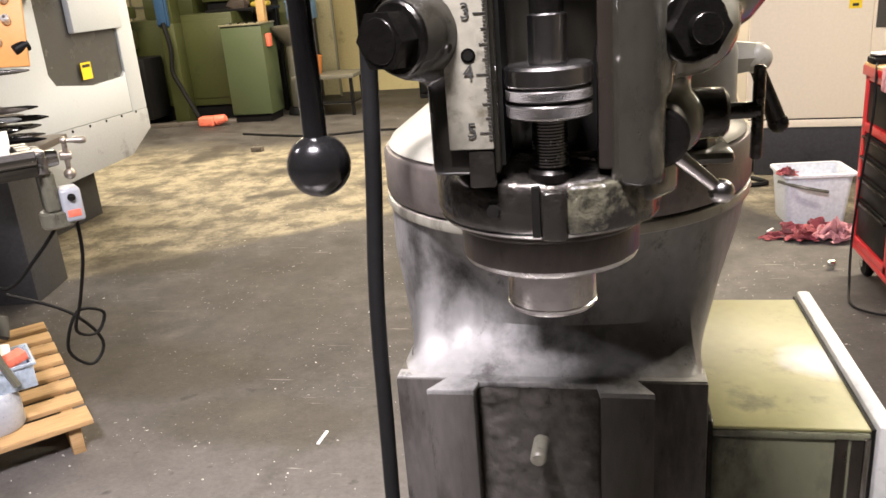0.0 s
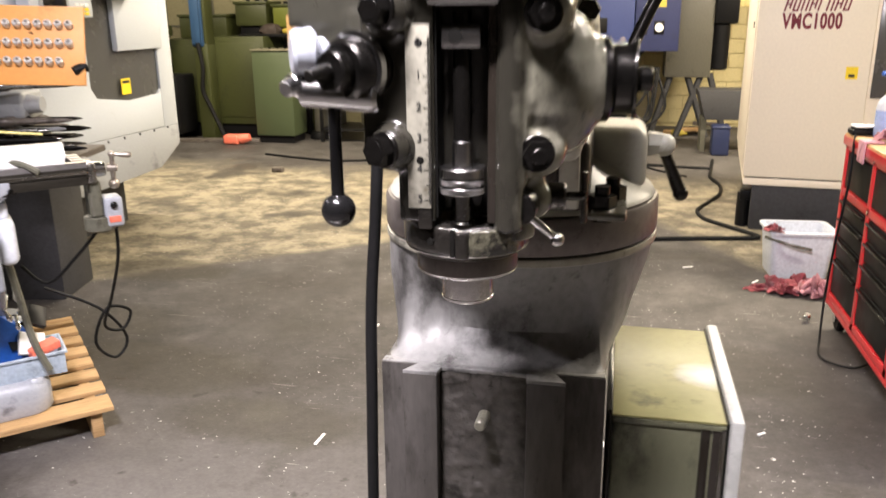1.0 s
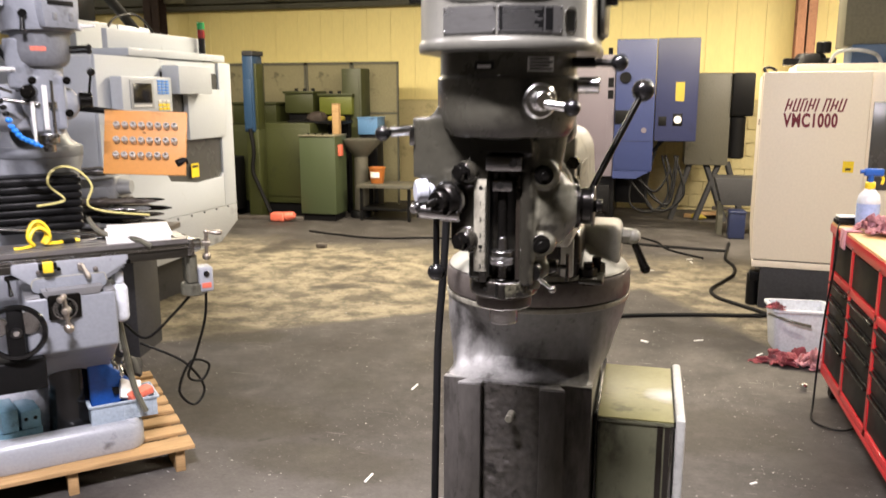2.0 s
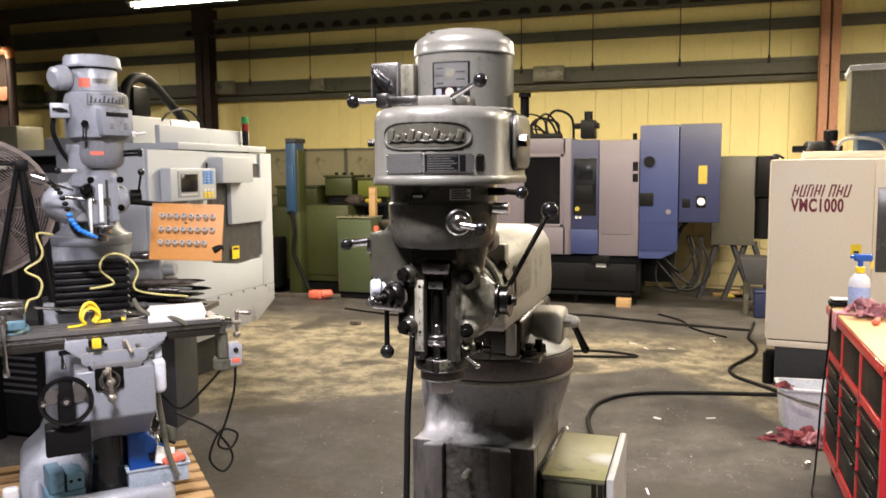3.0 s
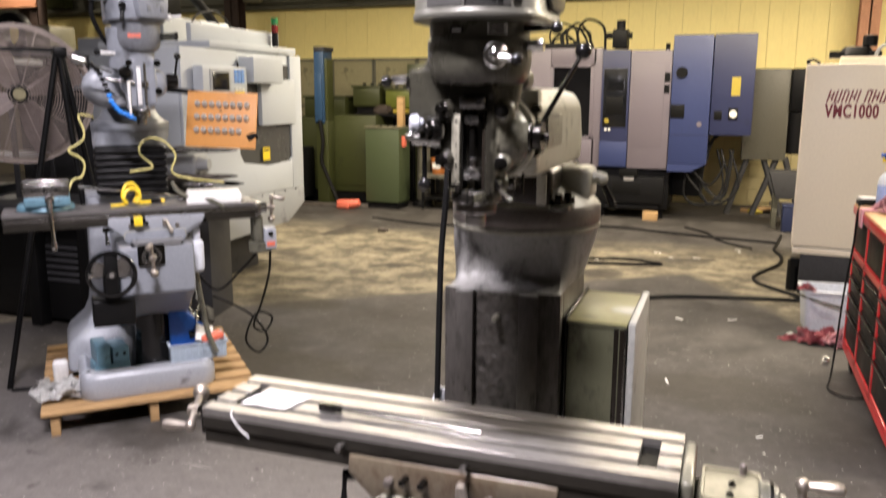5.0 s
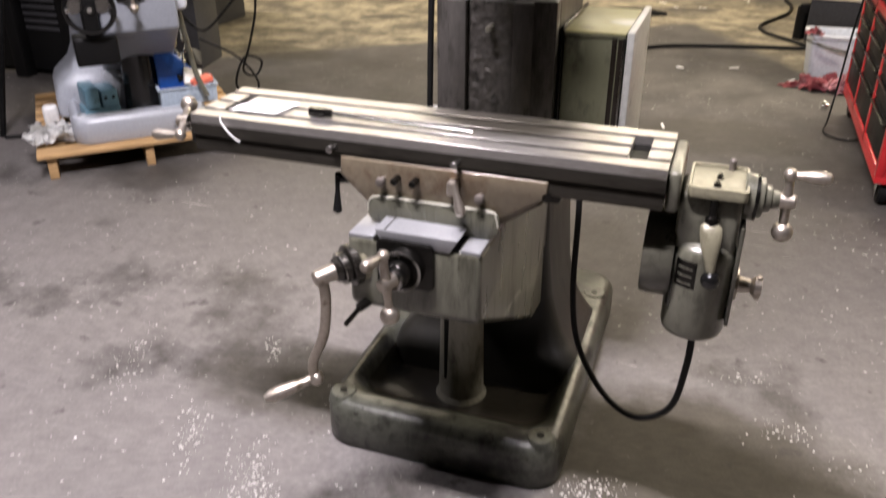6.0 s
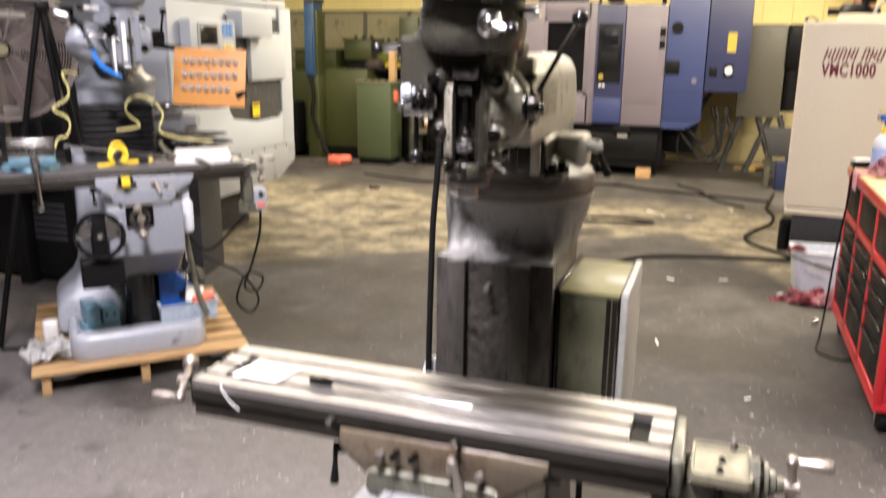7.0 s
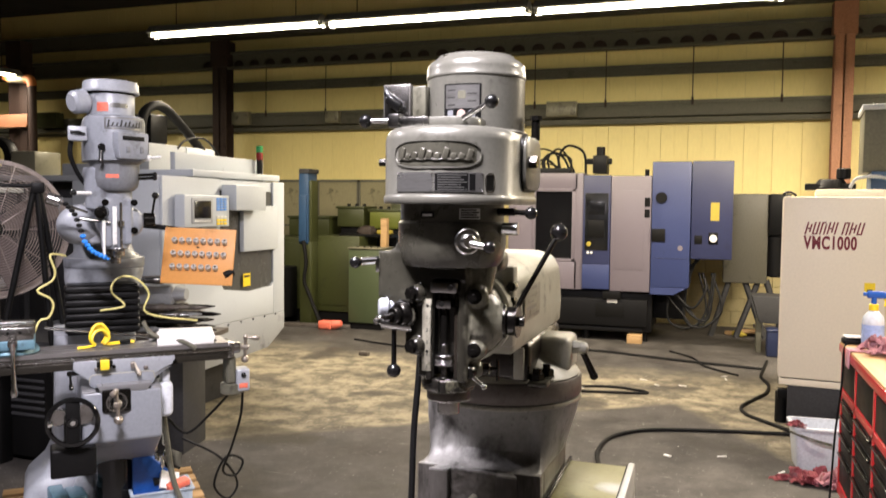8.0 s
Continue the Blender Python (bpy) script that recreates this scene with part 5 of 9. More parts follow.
TX, TY = 0.131, 0.656


def around(x, y):
    return Matrix.Translation((x, y, 0))


# turret and ram
tur = part("turret", Shape().lathe([(0.207, 1.433), (0.203, 1.440), (0.12, 1.50), (0.09, 1.53)], 64, around(TX, TY)), M["cream"], mill, "cream painted turret cone")
part("turret_block", Shape().box(0.02, 0.245, 0.46, 0.88, 1.44, 1.54, 0.015, 3), M["brown_oily"], tur, "black oily turret block")
part("gib_face", Shape().box(0.205, 0.232, 0.452, 0.463, 1.446, 1.528, 0.004), M["cream"], tur, "paint-dripped face of the ram gib")
part("clamp_block", Shape().box(0.21, 0.322, 0.60, 0.74, 1.44, 1.535, 0.02, 4), M["cream"], tur, "cream ram clamp block")
part("clamp_nut", Shape().cyl((0.322, 0.655, 1.505), (0.345, 0.655, 1.505), 0.02, 0.017, 6, 0.002).ball((0.347, 0.655, 1.503), 0.017), M["cream"], tur)
part("clamp_lever", Shape().cyl((0.345, 0.655, 1.50), (0.375, 0.67, 1.43), 0.008, 0.0105, 16, 0.003).ball((0.377, 0.671, 1.426), 0.012), M["dark_steel"], tur, "dark ram clamp lever")
for x, y, z in ((0.262, 0.47, 1.45), (0.275, 0.53, 1.45)):
    part("turret_bolt", Shape().hexnut((x, y, z - 0.02), (x, y, z + 0.014), 0.019).cyl((x, y, z + 0.014), (x, y, z + 0.026), 0.010, seg=14), M["dark_steel"], tur)
part("bolt_boss", Shape().box(0.243, 0.295, 0.44, 0.575, 1.434, 1.447, 0.006), M["gear_paint"], tur)
ram = part("ram", Shape().prism([(0.02, 1.545), (0.06, 1.535), (0.238, 1.535), (0.242, 1.60), (0.235, 1.70), (0.215, 1.735), (0.17, 1.75), (0.06, 1.75), (0.02, 1.73)], 0.31, 0.92,
                                 Matrix(((1, 0, 0, 0), (0, 0, 1, 0), (0, 1, 0, 0), (0, 0, 0, 1))), 0.012, 3), M["cream"], mill, "cream painted ram with a worn data plate")
part("ram_plate", Shape().box(0.2425, 0.2445, 0.40, 0.58, 1.60, 1.685, 0.0008), M["scale_plate"], ram, "scratched data plate with unreadable print")
for i in range(5):
    part("print_line", Shape().box(0.2443, 0.2449, 0.41 + 0.012 * (i % 2), 0.565 - 0.03 * (i % 3), 1.609 + i * 0.016, (1.611, 1.618, 1.613)[i % 3] + i * 0.016), M["drive_grey"], ram)
part("ram_flange", Shape().cyl((SX, 0.215, 1.635), (SX, 0.30, 1.635), 0.105, 0.10, 48, 0.006).box(0.20, 0.246, 0.275, 0.315, 1.56, 1.745, 0.006), M["cream"], ram)
part("tilt_scale", Shape().cyl((SX, 0.18, 1.635), (SX, 0.216, 1.635), 0.096, seg=48), M["dark_steel"], ram)
for z in (1.70, 1.665, 1.60):
    part("flange_bolt", Shape().hexnut((0.243, 0.262, z), (0.243, 0.285, z), 0.012), M["dark_steel"], ram)

# quill housing: one soft casting
s = Shape()
s.cyl((SX, SY + 0.03, 1.53), (SX, SY + 0.03, 1.775), 0.052, 0.072, 32)
s.box(0.099, 0.131, 0.0505, 0.12, 1.528, 1.73)
s.cyl((0.191, 0.064, 1.520), (0.191, 0.064, 1.75), 0.0125, seg=24)
s.box(0.1815, 0.198, 0.062, 0.13, 1.520, 1.75)
s.ball((0.206, 0.104, 1.540), 0.019)
s.box(0.190, 0.206, 0.062, 0.13, 1.56, 1.75)
s.box(0.126, 0.185, 0.094, 0.13, 1.53, 1.74)
s.box(0.10, 0.20, 0.05, 0.13, 1.73, 1.77)
# right hand swelling over the pinion shaft
s.ball((0.215, 0.115, 1.64), 0.052, 20, 1.3)
s.cyl((0.20, 0.115, 1.642), (0.262, 0.125, 1.642), 0.056, 0.036, 28)
s.ball((0.213, 0.086, 1.587), 0.024)
s.ball((0.216, 0.078, 1.698), 0.025)
s.cyl((0.205, 0.10, 1.70), (0.2, 0.12, 1.77), 0.035, 0.05, 20)
s.cyl((0.20, 0.10, 1.60), (0.196, 0.112, 1.525), 0.024, 0.017, 20)
# left ears
s.ball((0.096, 0.05, 1.592), 0.020)
s.ball((0.096, 0.05, 1.700), 0.020)
s.box(0.07, 0.105, 0.05, 0.14, 1.585, 1.705)
s.cyl((SX, 0.12, 1.635), (SX, 0.19, 1.635), 0.088, 0.09, 32)
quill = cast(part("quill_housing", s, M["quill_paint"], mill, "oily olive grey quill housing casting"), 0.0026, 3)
# ring and spindle
ringp = part("quill_clamp_ring", Shape().lathe([(0.045, 1.4985), (0.0545, 1.4985), (0.0565, 1.5005), (0.0575, 1.504), (0.0575, 1.5185), (0.0562, 1.5225), (0.0535, 1.5245), (0.045, 1.5255)], 64, around(SX, SY)), M["worn_iron"], quill, "oily worn clamp ring")
part("ring_step", Shape().lathe([(0.0545, 1.4972), (0.0552, 1.4972), (0.0562, 1.4988), (0.0545, 1.499)], 64, around(SX, SY), False), M["steel"], ringp, "bright lower edge of the ring")
lug = part("ring_lug", Shape().prism([(0.1475, 0.0475), (0.1495, 0.0452), (0.1575, 0.0452), (0.1600, 0.0475), (0.160, 0.07), (0.1475, 0.07)], 1.4975, 1.5205, bevel=0.0012), M["worn_iron"], ringp, "worn square lug of the ring")
part("lug_slot", Shape().box(0.1440, 0.1476, 0.0462, 0.062, 1.4992, 1.5228), M["hole"], lug)
part("ring_boss", Shape().prism([(0.1595, 0.0468), (0.1660, 0.0478), (0.1780, 0.0520), (0.1900, 0.0600), (0.1985, 0.0700), (0.203, 0.084), (0.193, 0.092), (0.160, 0.066)], 1.4995, 1.5225, bevel=0.0022, seg=3), M["chipped"], ringp, "paint-chipped boss of the clamp ring")
part("boss_shoulder", Shape().prism([(0.184, 0.0575), (0.1985, 0.068), (0.212, 0.088), (0.205, 0.105), (0.18, 0.08)], 1.5080, 1.5330, bevel=0.004, seg=3), M["quill_paint"], ringp, "oily shoulder above the clamp boss")
part("ring_screw_hole", Shape().cyl((0.1265, 0.0545, 1.511), (0.1257, 0.0505, 1.511), 0.0030, seg=14), M["hole"], ringp)
part("slide_block", Shape().box(0.1165, 0.1285, 0.047, 0.085, 1.523, 1.541, 0.0015), M["worn_iron"], ringp, "steel block under the depth scale")
quill_nose = part("quill", Shape().lathe([(0.03, 1.499), (0.0480, 1.4985), (0.0492, 1.4965), (0.0492, 1.4935), (0.0480, 1.4920), (0.0462, 1.4915), (0.0462, 1.4765), (0.0452, 1.4745), (0.0445, 1.4738), (0.03, 1.4735)], 64, around(SX, SY)), M["brown_iron"], mill, "brown oiled steel quill end")
part("quill_edge", Shape().lathe([(0.0440, 1.4733), (0.0452, 1.4738), (0.0459, 1.4752), (0.0463, 1.4766), (0.0440, 1.4766)], 64, around(SX, SY), False), M["steel"], quill_nose, "bright lower edge of the quill")
nose = part("spindle_nose", Shape().lathe([(0.020, 1.4745), (0.0237, 1.473), (0.0237, 1.4455), (0.0228, 1.4435), (0.0165, 1.4432), (0.013, 1.456), (0.0, 1.460)], 48, around(SX, SY), cap=False), M["ground_nose"], quill_nose, "bright ground steel spindle nose")
part("nose_rim", Shape().lathe([(0.0236, 1.4470), (0.02415, 1.4466), (0.02415, 1.4452), (0.0236, 1.4448)], 48, around(SX, SY), False), M["chrome"], nose)

# depth stop in the open front channel
part("channel", Shape().box(0.1315, 0.181, 0.086, 0.092, 1.53, 1.73).box(0.1308, 0.1326, 0.054, 0.09, 1.532, 1.73), M["hole"], quill)
part("channel_side", Shape().box(0.1735, 0.1825, 0.058, 0.091, 1.527, 1.735, 0.002), M["brown_oily"], quill, "oily brown side of the channel")
rx, ry = 0.1525, 0.060
stop = part("depth_stop_rod", Shape().cyl((rx, ry, 1.52), (rx, ry, 1.70), 0.0075, seg=20).cyl((rx, ry, 1.522), (rx, ry, 1.529), 0.0105, seg=20, bevel=0.0015), M["dark_steel"], quill, "black threaded depth stop rod")
for i in range(18):
    part("thread", Shape().cyl((rx, ry, 1.5305 + i * 0.0014), (rx, ry, 1.5312 + i * 0.0014), 0.0083, seg=16), M["steel"], stop)
part("stop_bush", Shape().cyl((rx, ry, 1.5755), (rx, ry, 1.597), 0.0086, seg=24, bevel=0.0008), M["steel"], stop)
nut = part("depth_nut", Shape().cyl((rx, ry, 1.5665), (rx, ry, 1.5755), 0.0196, seg=48, bevel=0.0012), M["steel"], stop, "bright depth stop nut")
for z0, z1 in ((1.5605, 1.566), (1.553, 1.5595)):
    kn = Shape()
    kn.cyl((rx, ry, z0), (rx, ry, z1), 0.0190, seg=48, bevel=0.0008)
    for k in range(96):
        a = 2 * math.pi * k / 96
        for lean in (-0.16, 0.16):
            kn.cyl((rx + 0.0190 * math.cos(a), ry + 0.0190 * math.sin(a), z0 + 0.0008), (rx + 0.0190 * math.cos(a + lean), ry + 0.0190 * math.sin(a + lean), z1 - 0.0008), 0.0004, seg=4)
    part("knurled_ring", kn, M["steel"], nut, "knurled lock ring")
part("stop_block", Shape().box(0.138, 0.170, 0.046, 0.088, 1.672, 1.690, 0.002), M["steel"], quill, "steel quill stop block")
part("block_hole", Shape().cyl((0.150, 0.0465, 1.681), (0.150, 0.0445, 1.681), 0.0058, seg=16), M["hole"], quill)
part("stop_bracket", Shape().box(0.128, 0.186, 0.036, 0.08, 1.704, 1.728, 0.004), M["steel"], quill, "steel upper stop bracket")
part("bracket_screw", Shape().cyl((0.172, 0.037, 1.717), (0.172, 0.033, 1.717), 0.0065, seg=16, bevel=0.001), M["dark_steel"], quill)

# graduated scale
sc = part("depth_scale", Shape().box(0.1085, 0.1285, 0.0465, 0.0495, 1.541, 1.690, 0.0006), M["scale_plate"], quill, "stained white depth scale in inches")
for z in (1.582, 1.676):
    part("scale_hole", Shape().cyl((0.1195, 0.0468, z), (0.1195, 0.0458, z), 0.0021, seg=14), M["hole"], sc)
    part("scale_rim", Shape().cyl((0.1195, 0.0466, z), (0.1195, 0.0462, z), 0.0032, seg=16), M["dark_steel"], sc)
tick = Shape()
Z5 = 1.5495
for i in range(0, 86):
    z = Z5 - 0.004 + i * 0.0254 / 16
    if z > 1.686:
        break
    w = 0.0058 if (i % 16) == 2 else 0.0040 if i % 8 == 2 else 0.0029 if i % 4 == 2 else 0.0018
    tick.box(0.1284 - w, 0.1284, 0.0460, 0.0466, z - 0.00016, z + 0.00016)
part("graduation", tick, M["ink"], sc)
for i, ch in enumerate("543210"):
    cu = bpy.data.curves.new("scale_digit", "FONT")
    cu.body, cu.size, cu.align_x, cu.align_y = ch, 0.0094, "CENTER", "CENTER"
    cu.extrude = 0.0001
    t = new("scale_digit", cu)
    cu.materials.append(M["ink"])
    t.parent = sc
    t.matrix_local = pose(0.1192, 0.0459, Z5 + 0.0254 * i, 90, 0, 0)

# bolts that hold the head
for x, y, z, dx in ((0.213, 0.066, 1.587, 0.25), (0.217, 0.056, 1.698, 0.25), (0.094, 0.034, 1.592, -0.55), (0.094, 0.034, 1.702, -0.55)):
    d = Vector((dx, -1, 0)).normalized()
    c = Vector((x, y, z))
    part("head_bolt", Shape().cyl(c + d * 0.0, c + d * 0.004, 0.0155, seg=24, bevel=0.001).hexnut(c + d * 0.003, c + d * 0.014, 0.0128).cyl(c + d * 0.014, c + d * (0.020 if dx > 0 else 0.0145), 0.0066 if dx > 0 else 0.0095, seg=16, bevel=0.0004), M["dark_steel"], quill, "black hexagon head bolt")

# quill lock at the lower right
part("quill_lock", Shape().cyl((0.203, 0.115, 1.539), (0.200, 0.064, 1.539), 0.0140, seg=28, bevel=0.002), M["dark_steel"], quill, "black quill lock with a ball lever")
part("lock_lever", Shape().cyl((0.206, 0.078, 1.531), (0.229, 0.086, 1.510), 0.0042, 0.0032, 14).ball((0.231, 0.0865, 1.508), 0.0062), M["steel"], quill)
part("lock_bracket", Shape().cyl((0.204, 0.112, 1.541), (0.236, 0.114, 1.541), 0.0135, 0.0125, 20, 0.002).cyl((0.235, 0.115, 1.541), (0.252, 0.117, 1.541), 0.0042, seg=12).cyl((0.2515, 0.117, 1.516), (0.2515, 0.117, 1.563), 0.0030, seg=10, bevel=0.001), M["worn_iron"], quill)

# feed lever hub on the right, with the long handle
hubp = part("pinion_hub", Shape().cyl((0.255, 0.125, 1.642), (0.268, 0.127, 1.642), 0.036, seg=40, bevel=0.002).cyl((0.268, 0.127, 1.642), (0.288, 0.13, 1.642), 0.030, seg=40, bevel=0.003)
            .cyl((0.288, 0.13, 1.642), (0.292, 0.13, 1.642), 0.034, seg=40, bevel=0.001).cyl((0.292, 0.13, 1.642), (0.304, 0.132, 1.642), 0.011, seg=18, bevel=0.002), M["dark_steel"], quill, "dark pinion hub with a spring collar")
part("quill_handle", Shape().tube([(0.28, 0.13, 1.648), (0.285, 0.135, 1.665), (0.30, 0.15, 1.70), (0.355, 0.197, 1.815)], 0.0055, 12, 4), M["dark_steel"], hubp, "long quill feed handle")
part("handle_knob", Shape().ball((0.360, 0.202, 1.827), 0.0185, 28), M["black_ball"], hubp)

# left hand feed case, trip hub and hanging handle
fc = cast(part("feed_case", Shape().box(0.003, 0.115, 0.062, 0.19, 1.688, 1.785).prism([(0.003, 1.775), (0.115, 1.775), (0.115, 1.82), (0.045, 1.805), (0.035, 1.79)], 0.066, 0.19, Matrix(((1, 0, 0, 0), (0, 0, 1, 0), (0, 1, 0, 0), (0, 0, 0, 1)))).box(0.02, 0.11, 0.064, 0.16, 1.655, 1.70).box(0.06, 0.11, 0.06, 0.14, 1.62, 1.70), M["feed_shaded"], quill, "oily grey feed gear case, darkened for the shade on it"), 0.004, 4)
part("feed_selector", Shape().cyl((0.002, 0.07, 1.765), (-0.03, 0.048, 1.762), 0.0088, seg=18, bevel=0.001).box(-0.002, 0.008, 0.058, 0.075, 1.74, 1.772, 0.003), M["chrome"], quill)
part("selector_knob", Shape().ball((-0.041, 0.043, 1.76), 0.0125), M["black_ball"], quill)
trip = part("trip_hub", Shape().cyl((0.075, 0.07, 1.655), (0.058, 0.035, 1.655), 0.030, 0.026, 32, 0.004).cyl((0.058, 0.035, 1.655), (0.052, 0.022, 1.655), 0.017, seg=24, bevel=0.002)
            .cyl((0.052, 0.022, 1.655), (0.043, 0.002, 1.652), 0.0075, 0.0055, 16, 0.001), M["dark_steel"], quill, "dark feed trip hub with a steel stub")
part("feed_disc", Shape().cyl((0.030, 0.088, 1.664), (0.018, 0.072, 1.664), 0.025, 0.024, 28, 0.003), M["lmill_pale"], trip, "pale round feed disc")
part("trip_ring", Shape().lathe([(0.024, -0.004), (0.031, -0.003), (0.031, 0.003), (0.024, 0.004)], 32, pose(0.066, 0.05, 1.655, 90, 0, -25)), M["steel"], trip)
part("handwheel_stub", Shape().cyl((0.03, 0.055, 1.668), (0.012, 0.045, 1.668), 0.0205, 0.019, 28, 0.003), M["lmill_pale"], trip, "pale round end cap")
part("reverse_bar", Shape().cyl((0.018, 0.05, 1.637), (0.088, 0.045, 1.633), 0.0135, seg=24, bevel=0.003).cyl((0.010, 0.05, 1.642), (0.022, 0.04, 1.642), 0.010, seg=18, bevel=0.002).cyl((0.02, 0.05, 1.645), (0.012, 0.028, 1.640), 0.007, seg=14, bevel=0.001), M["steel"], trip)
part("feed_handle", Shape().cyl((0.047, 0.045, 1.628), (0.047, 0.045, 1.55), 0.0052, 0.0056, 16), M["black_ball"], trip, "black feed engage handle")
part("feed_knob", Shape().ball((0.047, 0.045, 1.537), 0.0148, 28), M["black_ball"], trip)

# gear housing
gear = part("gear_housing", Shape().lathe([(0.07, 1.752), (0.10, 1.757), (0.108, 1.77), (0.1135, 1.80), (0.1135, 1.845), (0.109, 1.85), (0.109, 1.885), (0.12, 1.888)], 64, around(SX, SY + 0.012)), M["gear_paint"], mill, "grey back gear housing with small labels")
part("housing_skirt", Shape().box(0.02, 0.105, 0.075, 0.20, 1.735, 1.78, 0.02, 4), M["gear_paint"], gear)
part("housing_skirt", Shape().box(0.19, 0.255, 0.12, 0.2, 1.74, 1.79, 0.02, 4), M["gear_paint"], gear)


gy = SY + 0.012
lab = part("small_label", curved_plate(SX, gy, 0.109, -17, -1, 1.858, 1.870), M["label_black"], gear, "small black label")
part("print_line", curved_plate(SX, gy, 0.1100, -14.5, -3.5, 1.860, 1.8645), M["white_ink"], lab)
lab = part("spec_label", curved_plate(SX, gy, 0.109, 25, 48, 1.855, 1.876), M["white_ink"], gear, "small spec label with unreadable print")
for i in range(4):
    part("print_line", curved_plate(SX, gy, 0.1100, 26.5, 46.5 - 3 * (i % 2), 1.857 + i * 0.0048, 1.8602 + i * 0.0048), M["ink"], lab)
hub = part("speed_dial", Shape().cyl((0.208, 0.022, 1.812), (0.217, 0.004, 1.812), 0.027, 0.026, 36, 0.003).cyl((0.217, 0.004, 1.812), (0.224, -0.006, 1.812), 0.014, seg=24, bevel=0.002), M["chrome"], gear, "polished speed selector dial")
part("dial_lever", Shape().cyl((0.22, 0.0, 1.808), (0.255, -0.005, 1.803), 0.007, seg=16, bevel=0.001), M["chrome"], hub)
part("dial_knob", Shape().ball((0.264, -0.008, 1.802), 0.0125), M["black_ball"], hub)
part("housing_cap", Shape().cyl((0.262, 0.10, 1.835), (0.295, 0.10, 1.835), 0.013, seg=20, bevel=0.001), M["chrome"], gear)
part("shift_lever", Shape().box(0.245, 0.29, 0.09, 0.11, 1.862, 1.878, 0.003).cyl((0.285, 0.098, 1.87), (0.315, 0.085, 1.868), 0.006, seg=12), M["dark_steel"], gear, "black back gear lever")
part("shift_knob", Shape().ball((0.325, 0.08, 1.868), 0.013), M["black_ball"], gear)

# belt housing with its badge and plates
def stadium(r, y1, n=24):
    pts = [(SX + r * math.cos(a), SY + r * math.sin(a)) for a in (math.pi + math.pi * i / n for i in range(n + 1))]
    return pts + [(SX + r * math.cos(a), y1 + r * math.sin(a)) for a in (math.pi * i / n for i in range(n + 1))]


rings = []
for z, r in ((1.884, 0.125), (1.885, 0.1385), (1.888, 0.1400), (1.897, 0.1402), (1.900, 0.1385), (1.904, 0.1365), (2.012, 0.1365), (2.024, 0.134), (2.033, 0.128), (2.038, 0.118), (2.0395, 0.10)):
    rings.append([(x, y, z) for x, y in stadium(r, 0.29)])
belt = part("belt_housing", Shape().loft(rings), M["head_paint"], mill, "worn grey belt housing with a raised badge")
# raised oval badge
A0, A1 = -37.0, 44.0


def oval_band(r, a0, a1, zc, h, w, thick, n=64):
    """A raised band round an oval with round ends, bent on a drum."""
    half = radians(a1 - a0) / 2 * r
    mid = radians((a0 + a1) / 2)
    rings = []
    for i in range(n + 1):
        t = 2 * math.pi * i / n
        e = 0.55
        u = half * math.copysign(abs(math.cos(t)) ** e, math.cos(t))
        v = h * math.copysign(abs(math.sin(t)) ** 0.8, math.sin(t))
        ring = []
        for k, dt in ((0.0, 0.0), (0.0, thick), (w, thick), (w, 0.0)):
            f = 1 - k / half
            g = 1 - k / h
            a = mid + u * f / r
            rr = r + dt
            ring.append((SX + rr * math.sin(a), SY - rr * math.cos(a), zc + v * g))
        rings.append(ring)
    return Shape().loft(rings, False)


part("badge_rim", oval_band(0.1362, A0, A1, 1.981, 0.028, 0.0032, 0.0024), M["head_paint"], belt, "raised oval badge rim")
part("badge_field", curved_plate(SX, SY, 0.1360, A0 + 5, A1 - 5, 1.9585, 2.0035, 0.0009, 30), M["gear_paint"], belt, "dark field of the badge")
# the badge's relief: plain raised strokes
HEIGHTS = (0.026, 0.013, 0.016, 0.024, 0.018, 0.014, 0.024, 0.013, 0.013, 0.022)
for i, hgt in enumerate(HEIGHTS):
    a = radians(A0 + 10 + i * 6.6)
    m = pose(SX + 0.1366 * math.sin(a), SY - 0.1366 * math.cos(a), 1.970, 0, 0, math.degrees(a)) @ pose(0, 0, 0, 0, 14, 0)
    part("badge_stroke", Shape().box(-0.0058, 0.0058, -0.0032, 0.001, 0.0, hgt * 0.95, 0.0028, 3, m=m), M["gear_paint"], belt)
pts = []
for i in range(24):
    a = radians(A0 + 8 + (A1 - A0 - 16) * i / 23)
    pts.append((SX + 0.1374 * math.sin(a), SY - 0.1374 * math.cos(a), 1.9705 + 0.0012 * math.sin(i * 1.4)))
part("badge_relief", Shape().tube(pts, 0.0022, 8, 3), M["gear_paint"], belt, "plain raised strokes on the badge")
p1 = part("data_plate", curved_plate(SX, SY, 0.1366, -33, 3, 1.908, 1.946), M["plate"], belt, "blank brushed data plate")
p2 = part("speed_plate", curved_plate(SX, SY, 0.1366, 4, 45, 1.908, 1.946), M["plate"], belt, "speed chart plate with unreadable print")
for i in range(7):
    part("print_line", curved_plate(SX, SY, 0.1379, 7, 31 - 2.5 * (i % 3), 1.9115 + i * 0.0047, 1.9135 + i * 0.0047, 0.0004), M["plate"], p2)
part("print_field", curved_plate(SX, SY, 0.1378, 5, 32, 1.910, 1.944, 0.0002), M["label_black"], p2)
part("chart_field", curved_plate(SX, SY, 0.1379, 33, 38, 1.911, 1.943, 0.0003), M["label_black"], p2)
for a in (-32, 2, 5, 44):
    for z in (1.911, 1.943):
        part("rivet", Shape().ball((SX + 0.138 * math.sin(radians(a)), SY - 0.138 * math.cos(radians(a)), z), 0.0018, 10), M["steel"], p1)
